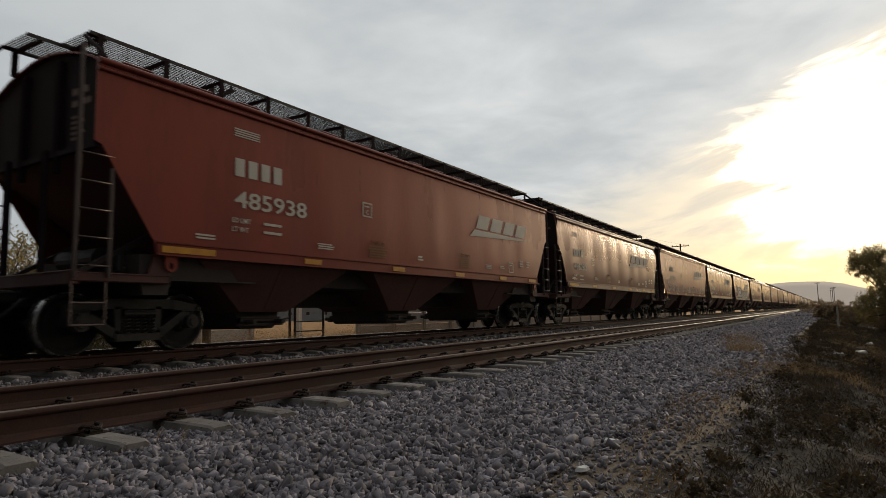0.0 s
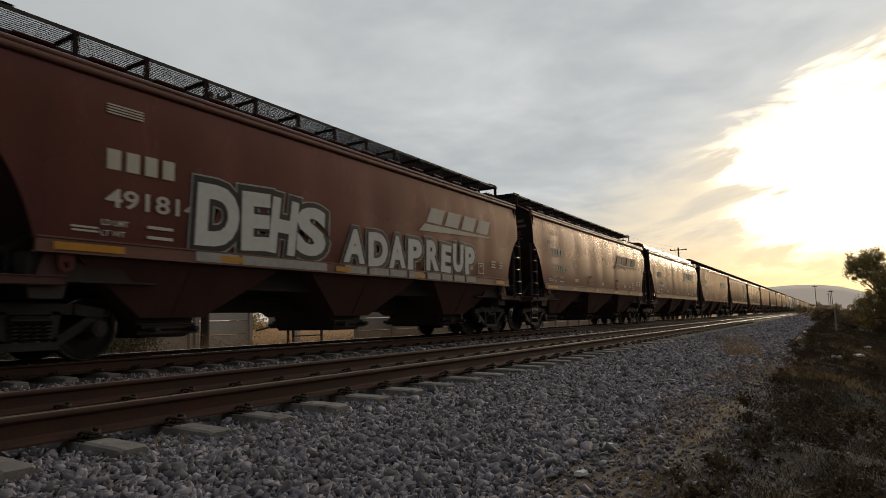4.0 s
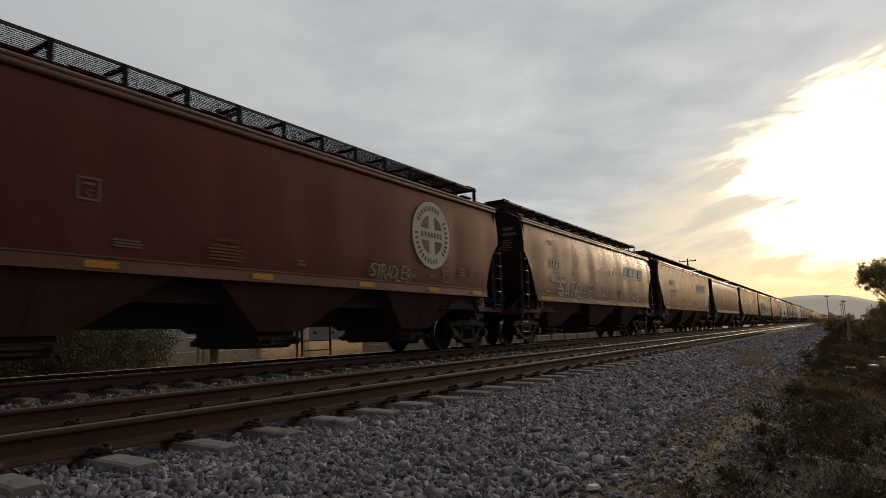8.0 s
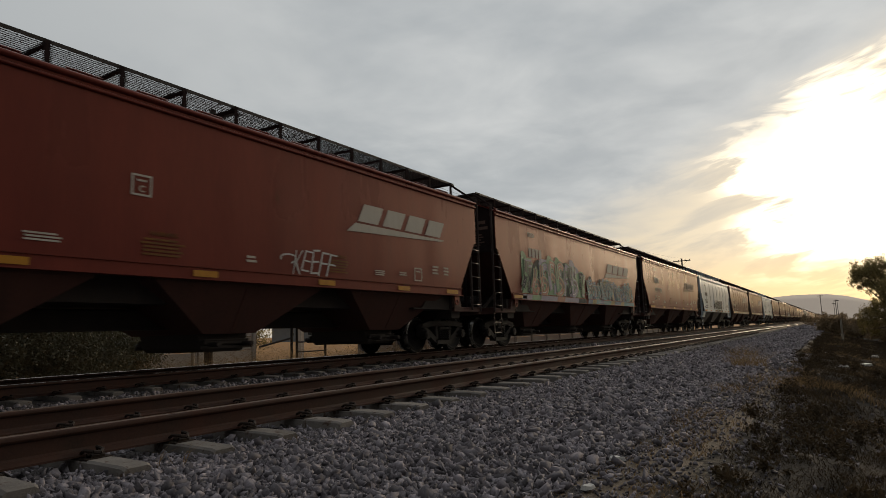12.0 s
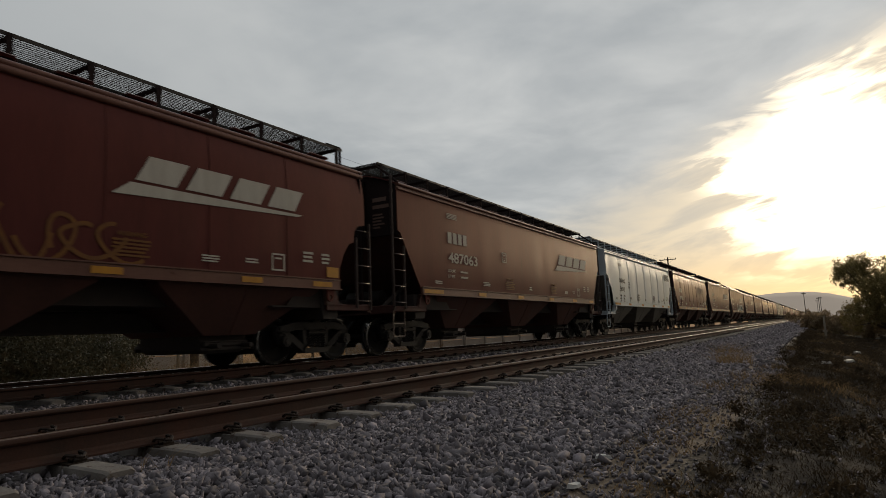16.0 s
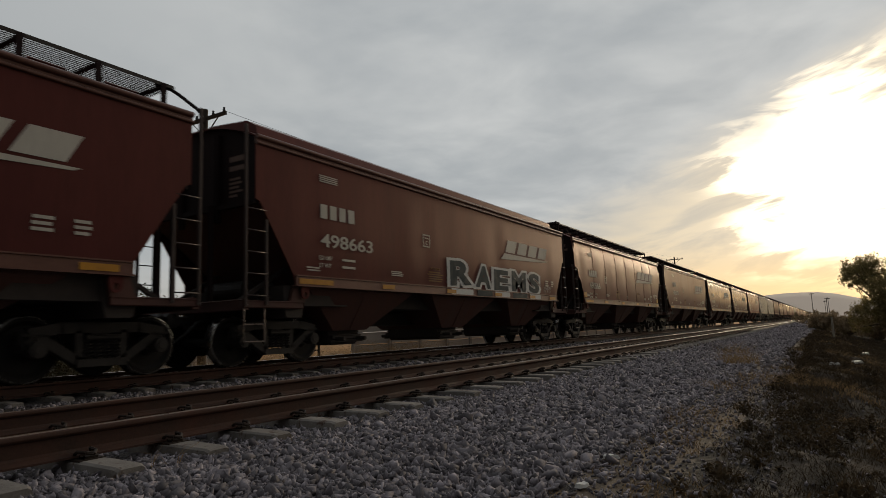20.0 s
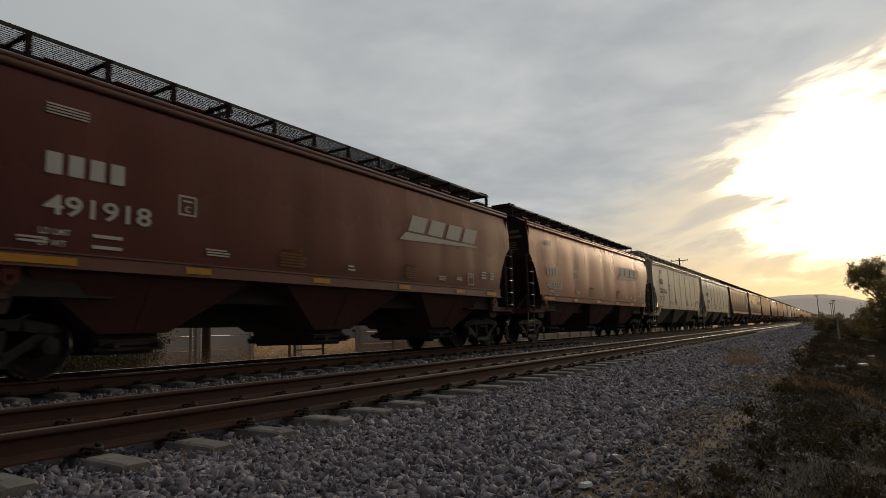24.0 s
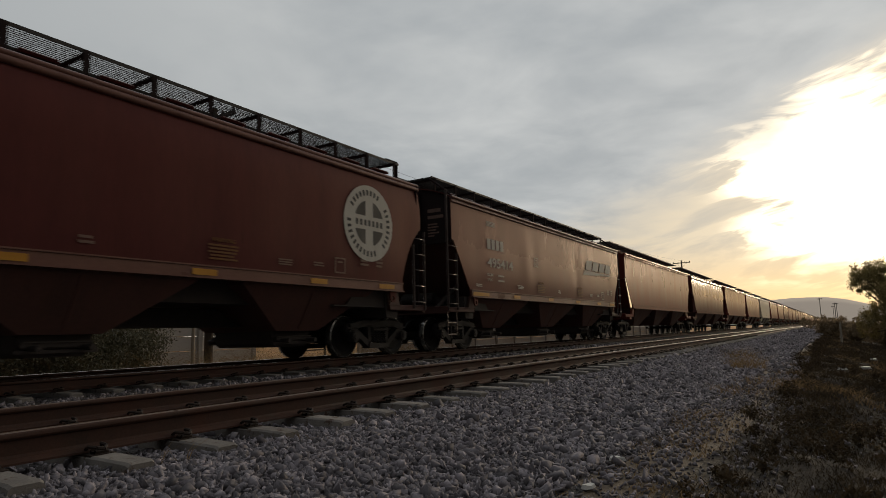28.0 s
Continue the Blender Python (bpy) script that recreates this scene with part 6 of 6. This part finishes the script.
        part("reflector", shared(("tape", w), lambda: mesh_patch(w, 0.10, M_YELLOW, "reflector")), car, m=pose(1.653, min(y, e - 1.3), 1.54), label="yellow reflective tape")
    if spec.get("big_tape"):
        part("reflector", shared("bigtape", lambda: mesh_patch(0.36, 0.21, M_YELLOW, "reflector")), car, m=on_side(-e + 1.1, 1.80), label="orange reflective panel")
        part("reflector", shared("bigtape", None), car, m=on_side(e - 1.1, 1.80), label="orange reflective panel")
    logo = spec.get("logo", "slant")
    lm = spec.get("logo_mat", M_WHITE)
    ly = spec.get("logo_y", 2.45 if ribbed else 1.85)
    if logo == "slant":
        block_mark("emblem_block", car, ly + 0.36, 2.915, 3.45, 0.40, 4, 0.55, lm, kind, 0.80)
        part("emblem_swoosh", shared(("swoosh", lm.name), lambda: swoosh(3.85, lm)), car, m=on_side(ly, 2.665, 0, kind))
    elif logo == "round":
        disc = part("emblem_disc", shared(("roundel", lm.name), lambda: roundel(lm)), car, m=on_side(ly, 2.90, 0, kind), label="round painted emblem with a cross")
        tagged(part("emblem_mark", shared("roundelmarks", roundel_marks), disc, m=pose(0.0055, 0, 0)), kind="stuff")
    elif logo == "grey":
        block_mark("emblem_block", car, 5.72, 3.25, 1.5, 0.42, 4, -0.05, lm, kind, 0.82)


def far_car(spec):
    """A car that never comes near: the same meshes, fewer parts."""
    kind, mat = spec["kind"], spec["paint"]
    e = KINDS[kind][0]
    car = root("hopper_car", pose(TRACK_FAR, spec["y"], 0), spec["label"], "freight car", "hopper cars of the train")
    turn = pose(0, 0, 0, 0, 0, 180)
    part("side_sheet", shared(("side", kind, spec["dent"]), lambda: mesh_side(kind, spec["dent"])), car, mat)
    part("top_chord", shared(("chord", kind), lambda: mesh_chord(kind)), car, mat)
    part("side_sill", shared(("sill", kind), lambda: mesh_side_sill(kind)), car, mat)
    part("roof", shared(("roof", kind), lambda: mesh_roof(kind)), car, mat)
    part("centre_sill", shared(("centre", kind), lambda: mesh_centre_sill(kind)), car)
    for m in (Matrix(), turn):
        part("end_sheet", shared(("end", kind), lambda: mesh_end(kind)), car, mat, m)
        part("slope_sheet", shared(("slope", kind), lambda: mesh_slope(kind)), car, mat, m)
        part("end_platform", shared(("platform", kind), lambda: mesh_platform(kind)), car, mat, m)
    for y in (-4.45, 0, 4.45):
        part("hopper_bay", shared("bay", mesh_bay), car, bay_tone_of(mat), pose(0, y, 0))
    part("running_board", shared(("grating", e, False), lambda: mesh_grating(2 * e - 0.08, False)), car, None, pose(BOARD_X, 0.24, BOARD_Z))
    for s in (-1, 1):
        part("side_frame", shared("sideframe", mesh_sideframe), car, m=pose(1.0, s * (e - 1.05), 0))
        for q in (-1, 1):
            part("wheelset", shared("wheelset", mesh_wheelset), car, m=pose(0, s * (e - 1.05) + q * 0.89, 0.457))
    return car

# ---- the train, car by car ----
SPEED, GAIN, FADE = 17.1125, 0.087015, -0.0031348  # metres a second, and how the pull changes
# where each car's rear coupler stands at the clip's start, from the car before the first one on
COUPLERS = [-14.2, 3.91, 21.26, 38.02, 54.92, 71.53, 88.11, 104.7, 121.35, 138.84, 156.73, 174.61, 192.54, 209.45, 226.63, 244.07, 261.21, 277.72, 294.23,
            311.65, 328.33, 344.94, 362.36, 378.95, 395.67, 413.33, 430.15, 446.98, 464.57, 480.97, 497.45, 515.1, 531.79]
TRAVEL = lambda t: SPEED * t + GAIN * t * t / 2 + FADE * t ** 3 / 6
RED_L, BROWN_L, MAROON_L = "red-brown three-bay covered hopper car with faded markings", "dull brown three-bay covered hopper car with weathered sides", "dull maroon three-bay covered hopper car with dusty sill"


def tag(*a, **k):
    def put(car, kind):
        first, *rest = scrawl(*a, **k)
        mark = part("sprayed_tag", first, car, m=pose(FACE_X + 0.004, 0, 0), label="sprayed graffiti strokes")
        for me in rest:
            part("stroke", me, mark)
    return put


def fat(word, spans, z0, z1, layers, seed):
    return lambda car, kind: fat_letters(car, word, spans, z0, z1, layers, seed)


def word(*a, **k):
    return lambda car, kind: thin_letters(car, *a, **k)


SILVER_PIECE = (("graffiti_shape", M_SPRAY, 0.150), ("edge", M_INK, 0.128), ("fill", M_SILVER, 0.05))
TEAL_PIECE = (("graffiti_shape", M_SILVER, 0.13), ("fill", M_DARKTEAL, 0.045))
GREY_PIECE = (("graffiti_shape", M_INK, 0.08), ("fill", M_LOGOGREY, 0.02))


def picture(*a):
    return lambda car, kind: mural(car, kind, *a)


A, R, RL, S, AS = "angular_long", "round_short", "round_long", "stepped_short", "angular_short"
CARS = [  # kind, paint, number, label, the rest
    (A, M_RED, "485120", RED_L, {}),
    (A, M_RED, "485938", RED_L, {}),
    ("round_mid", M_BROWN, "496280", BROWN_L, {"dy": -0.12, "plate_y": -3.8, "num_y": -6.15, "logo_mat": M_SPRAY}),
    (A, M_RED, "486577", "red-brown covered hopper car with a long pale scrawl", {"art": (word("S", -6.35, -5.55, 1.62, 2.42, M_SPRAY, 1, thin=-0.015), word("wift", -5.55, -3.6, 1.66, 2.12, M_SPRAY, 2, thin=-0.02), word("local Vandls 2020", -3.5, 3.4, 1.66, 2.06, M_SPRAY, 3), tag(3.5, 6.0, 1.64, 1.92, 7, M_SPRAY, 2, w=0.03))}),
    (R, M_BROWN, "498976", BROWN_L, {"big_tape": 1, "logo_mat": M_SPRAY}),
    (R, M_BROWN, "491814", "brown covered hopper car with big silver graffiti along its side", {"art": (
        fat("DEHS", ((-4.5, -3.65), (-3.6, -2.95), (-2.95, -2.3), (-2.3, -1.5)), 1.72, 2.72, SILVER_PIECE, 5),
        fat("ADAPREUP", ((-0.95, -0.25), (-0.15, 0.55), (0.6, 1.25), (1.35, 1.95), (2.15, 2.75), (2.85, 3.35), (3.45, 4.0), (4.1, 4.65)), 1.70, 2.46, SILVER_PIECE, 9))}),
    (R, M_BROWN, "497789", BROWN_L, {"logo_mat": M_FADED, "art": (tag(-6.6, -5.6, 2.6, 3.3, 2, M_SPRAY, 31),)}),
    (R, M_BROWN, "491126", BROWN_L, {"walk": False}),
    (A, M_RED, "488443", "red-brown covered hopper car with a white sprayed figure by its end", {"num_y": -5.95, "art": (tag(-7.7, -6.1, 2.55, 3.85, 4, M_SPRAY, 6, w=0.05, loop=1.0), tag(-1.2, 1.3, 1.85, 2.3, 7, M_SPRAY, 7, w=0.022, loop=1.0), tag(-0.5, 0.8, 1.68, 1.9, 4, M_SPRAY, 17, w=0.022))}),
    (RL, M_MAROON, "480095", "dark red-brown covered hopper car with a round pale emblem", {"plate_y": -4.0, "num_y": -6.8, "num_z": (2.36, 1.88, 0.29, 0.27), "ink": M_FADED, "logo": "round", "logo_y": 4.42, "art": (word("STRADLER", 2.0, 3.5, 1.70, 2.02, M_SPRAY, 8),)}),
    (RL, M_BROWN, "482223", "brown covered hopper car scrawled over with pale tags", {"logo_y": 2.48, "art": (word("SATO", -5.2, -3.0, 1.68, 2.30, M_SILVER, 9, thin=-0.024, slant=0.4, jitter=0.22), tag(-3.3, -2.4, 1.68, 1.9, 1, M_SILVER, 9, w=0.03), tag(-5.6, -4.9, 2.5, 2.75, 3, M_SILVER, 19, w=0.025), word("OTE", -2.55, -1.6, 1.70, 2.25, M_SPRAY, 10, thin=-0.02), tag(-2.6, -1.5, 1.66, 2.1, 2, M_SPRAY, 10, w=0.03), word("VTEYME", -1.2, 2.0, 2.28, 2.92, M_SPRAY, 11, thin=-0.026, slant=0.35, jitter=0.26), word("TEKYN", -0.8, 1.7, 1.70, 2.24, M_SPRAY, 12, thin=-0.026, slant=0.35, jitter=0.26), word("SCOTY", 3.0, 4.1, 1.90, 2.08, M_SILVER, 13, thin=-0.025, slant=0.0))}),
    (A, M_RED, "487522", RED_L, {"num_y": -5.4, "plate_y": -1.88, "logo_mat": M_SPRAY, "art": (tag(-5.6, -4.0, 1.58, 1.85, 5, M_FADED, 14),)}),
    (R, M_MAROON, "521613", "dull maroon covered hopper car with plain unmarked flank", {"logo": "", "ink": M_FADED}),
    (A, M_RED, "487511", RED_L, {"art": (word("KEEFF", 0.95, 2.1, 1.68, 2.12, M_SILVER, 15, thin=-0.02), tag(0.4, 1.1, 1.68, 2.1, 1, M_SILVER, 15, w=0.03),)}),
    (A, M_RED, "485838", "red-brown covered hopper car with a green and blue sprayed mural", {"art": (
        picture(-6.3, -0.35, 1.50, 3.0, 41, 8, (M_LILAC, M_GREEN, M_LILAC, M_DARKTEAL, M_SALMON), M_GREEN, (M_GREEN, M_DARKTEAL, M_LILAC, M_GREEN)),
        picture(0.05, 6.7, 1.50, 2.5, 43, 13, (M_TEAL, M_BLUE, M_TEAL, M_BLUE, M_OLIVE), M_SPRAY, (M_DARKTEAL, M_BLUE, M_TEAL)))}),
    (A, M_RED, "497799", RED_L, {"logo_mat": M_FADED}),
    (S, M_GREY, "9655", "pale grey covered hopper car with dark graffiti", {"ink": M_BLACKINK, "logo": "", "art": (fat("AMEKS", ((-1.6, -0.9), (-0.7, 0.0), (0.2, 0.8), (1.0, 1.7), (1.9, 2.6)), 1.75, 2.4, GREY_PIECE, 17),)}),
    (S, M_MAROON, "489954", "dull maroon covered hopper car with an ochre sprayed tag", {"big_tape": 1, "weights": ("225100", "60900"), "art": (tag(-1.3, 2.2, 1.60, 2.3, 8, M_OCHRE, 18, w=0.06),)}),
    (A, M_MAROON, "487063", MAROON_L, {}),
    (S, M_GREY, "9691", "pale grey covered hopper car with black numbers", {"ink": M_BLACKINK, "logo": "grey", "logo_mat": M_LOGOGREY, "num_y": -5.5, "num_z": (2.62, 2.20, 0.24, 0.24), "mark": "WRWK", "weights": ("226700", "59300", "5201")}),
    (S, M_MAROON, "489921", MAROON_L, {"big_tape": 1, "weights": ("224900", "61100"), "logo_mat": M_FADED}),
    (A, M_MAROON, "487570", MAROON_L, {}),
    (AS, M_MAROON, "498663", "maroon covered hopper car with a white and teal block graffiti", {"walk": False, "num_y": -6.0, "num_z": (2.84, 2.27, 0.29, 0.27), "logo_y": 2.15, "art": (
        fat("RAEMS", ((-1.0, 0.2), (0.45, 1.4), (1.6, 2.6), (2.85, 3.95), (4.2, 5.1)), 1.70, 2.36, TEAL_PIECE, 23), word("AMFM", 5.5, 6.2, 1.72, 1.95, M_SPRAY, 24))}),
    (S, M_MAROON, "490566", MAROON_L, {"weights": ("225100", "60900"), "big_tape": 1, "num_z": (2.60, 2.10, 0.29, 0.27)}),
    (A, M_MAROON, "486679", MAROON_L, {}),
    (R, M_BROWN, "491220", BROWN_L, {}),
    (R, M_BROWN, "491918", BROWN_L, {"plate_y": -4.0, "num_y": -6.1, "logo_y": 1.67}),
    (RL, M_RED, "483356", RED_L, {"num_z": (2.36, 1.90, 0.29, 0.27), "logo_y": 2.25, "num_y": -6.6, "art": (tag(-6.1, -5.3, 1.7, 2.1, 4, M_SPRAY, 25, w=0.022),)}),
    (AS, M_BEIGE, "202363", "beige-grey covered hopper car with black numbers", {"ink": M_BLACKINK, "logo": "", "blocks": 3, "num_y": -6.0, "plate_y": -3.4, "art": (word("Oguno", -4.0, -2.3, 1.72, 2.02, M_BLACKINK, 26, thin=-0.024, slant=0.1),)}),
    (S, M_BEIGE, "352910", "beige covered hopper car with a black sprayed tag", {"plain": True, "ink": M_BLACKINK, "logo": "", "big_tape": 1, "art": (word("Seek", -2.3, -0.3, 1.70, 2.30, M_INK, 27, thin=-0.02, slant=0.4, jitter=0.16), word("B", 0.5, 1.2, 1.72, 2.22, M_INK, 28, thin=-0.022, slant=0.5), tag(1.0, 1.8, 1.70, 1.95, 1, M_INK, 28, w=0.03))}),
    (RL, M_MAROON, "472184", "dull maroon covered hopper car with a round white emblem", {"logo": "round", "logo_y": 6.0, "num_y": -6.6, "num_z": (2.36, 1.90, 0.29, 0.27), "ink": M_FADED}),
    (AS, M_BROWN, "495414", BROWN_L, {"logo_y": 2.6}),
]
for _, _, number, _, extra in CARS:  # cut the letters while the scene is still small
    k_ = extra.get("num_z", (0, 0, 0, 0.27))[3]
    for size in {0.29, k_, 0.27}:
        for text in [number, *number]:
            lettering(text, size, extra.get("ink", M_WHITE))
for ink_ in (M_WHITE, M_FADED, M_BLACKINK):
    for text in ("LD LMT", "LT WT"):
        lettering(text, 0.085, ink_)
    lettering("C", 0.10, ink_)
for ink_, texts in ((M_BLACKINK, ("226700", "59300", "5201", "CU FT")), (M_WHITE, ("225100", "60900", "224900", "61100"))):
    for text in texts:
        lettering(text, 0.085, ink_)
lettering("WRWK", 0.24, M_BLACKINK)
for ink_ in (M_OCHRE, M_BLACKINK):
    lettering("WARNING", 0.07, ink_)
for layers, chars in ((SILVER_PIECE, "DEHSAPRU"), (TEAL_PIECE, "RAEMS"), (GREY_PIECE, "AMEKS")):
    for char in chars:
        for *_, fat_ in layers:
            glyph(char, fat_)

build_track(TRACK_NEAR, M_RAILDULL, "empty track of rusty rails on grey concrete sleepers", ((1, 0), (-1, 0), (1, 180), (-1, 180)), -6, 300, 70, 2)
build_track(TRACK_FAR, M_RAILTOP, "track under the train, polished rails on concrete sleepers", ((1, 0),), -4, 110, 40, 2)
scatter_stones("ballast_stones", [(-3.45, -0.9, -6.0, -1.5, 900, 0.023, 0.0), (-3.45, -1.2, -1.5, 1.2, 2000, 0.0235, 0.0), (-8.75, -3.45, -6.0, 0.5, 90, 0.03, -0.01), (-0.75, -0.45, -6.0, 1.6, 200, 0.016, 0.0),
    (-3.45, -1.25, 1.2, 5.5, 2000, 0.0235, 0.0), (-3.45, -1.25, 5.5, 9.0, 1500, 0.0245, 0.0), (-3.45, -1.1, 9.0, 16.0, 800, 0.028, 0.0), (-3.62, -3.25, 1.0, 8.0, 1500, 0.017, 0.008), (-3.95, -3.45, 1.0, 8.0, 900, 0.018, 0.005), (-3.40, -0.9, 16.0, 32.0, 340, 0.032, 0.0), (-3.40, -0.6, 32.0, 60.0, 150, 0.047, 0.0), (-3.40, -0.4, 60.0, 130.0, 26, 0.11, 0.0),
    (-1.25, -0.85, 1.6, 9.0, 700, 0.017, 0.0), (-0.85, -0.35, 1.6, 10.0, 300, 0.014, 0.0), (-1.1, -0.5, 9.0, 18.0, 150, 0.032, 0.0),
    (-8.75, -3.45, 0.5, 12.0, 190, 0.028, -0.01), (-8.75, -3.45, 12.0, 30.0, 45, 0.045, -0.01), (-0.45, 0.5, 2.0, 12.0, 60, 0.015, 0.0)], "grey crushed stone ballast beside the track", 3)
build_weeds()
build_plants()
build_far_side()

TRAIN = []
DENTS = (0.0035, 0.006, 0.0048)
for k, (kind, mat, number, label, extra) in enumerate(CARS):
    spec = {"i": k, "kind": kind, "paint": mat, "number": number, "label": label, "y": (COUPLERS[k] + COUPLERS[k + 1]) / 2 if k + 1 < len(COUPLERS) else 0.0, "dent": DENTS[k % 3], **extra}
    spec["y"] += spec.get("dy", 0.0)
    TRAIN.append((hopper_car(spec), spec))
FAR_PAINT = (M_RED, M_BROWN, M_RED, M_BROWN, M_GREY, M_BROWN, M_DARK, M_RED)
for k in range(44):
    kind = (A, R, A, R, S, R, R, A)[k % 8]
    spec = {"kind": kind, "paint": FAR_PAINT[(k * 5 + k // 3) % 8], "label": "covered hopper car far back in the train", "y": COUPLERS[-1] + 17.05 * (k + 0.5), "dent": DENTS[k % 3], "wheelsets": ()}
    if k in (1, 2, 4):
        spec["paint"] = (M_BROWN, M_RED, M_BEIGE)[(1, 2, 4).index(k)]
    TRAIN.append((far_car(spec), spec))


# ---- what moves ----
def motions():
    beats = [2.0 * k for k in range(15)]
    for car, spec in TRAIN:
        walk(car, [(t, pose(TRACK_FAR, spec["y"] - TRAVEL(t), 0)) for t in beats])
        if not spec["wheelsets"]:
            continue
        # the wheels turn while their car is close enough to see them turn
        ticks = [k / FPS for k in range(841) if -9 < spec["y"] - TRAVEL(k / FPS) < 24]
        if not ticks:
            continue
        t0 = ticks[0]
        for w, y in spec["wheelsets"]:
            rows = [(t, pose(0, y, 0.457, math.degrees((TRAVEL(t) - TRAVEL(t0)) / 0.457), 0, 0)) for t in ticks]
            if ticks[0] > 0:
                rows.insert(0, (0.0, rows[0][1]))
            if ticks[-1] < 28:
                rows.append((28.0, rows[-1][1]))
            walk(w, rows)


motions()
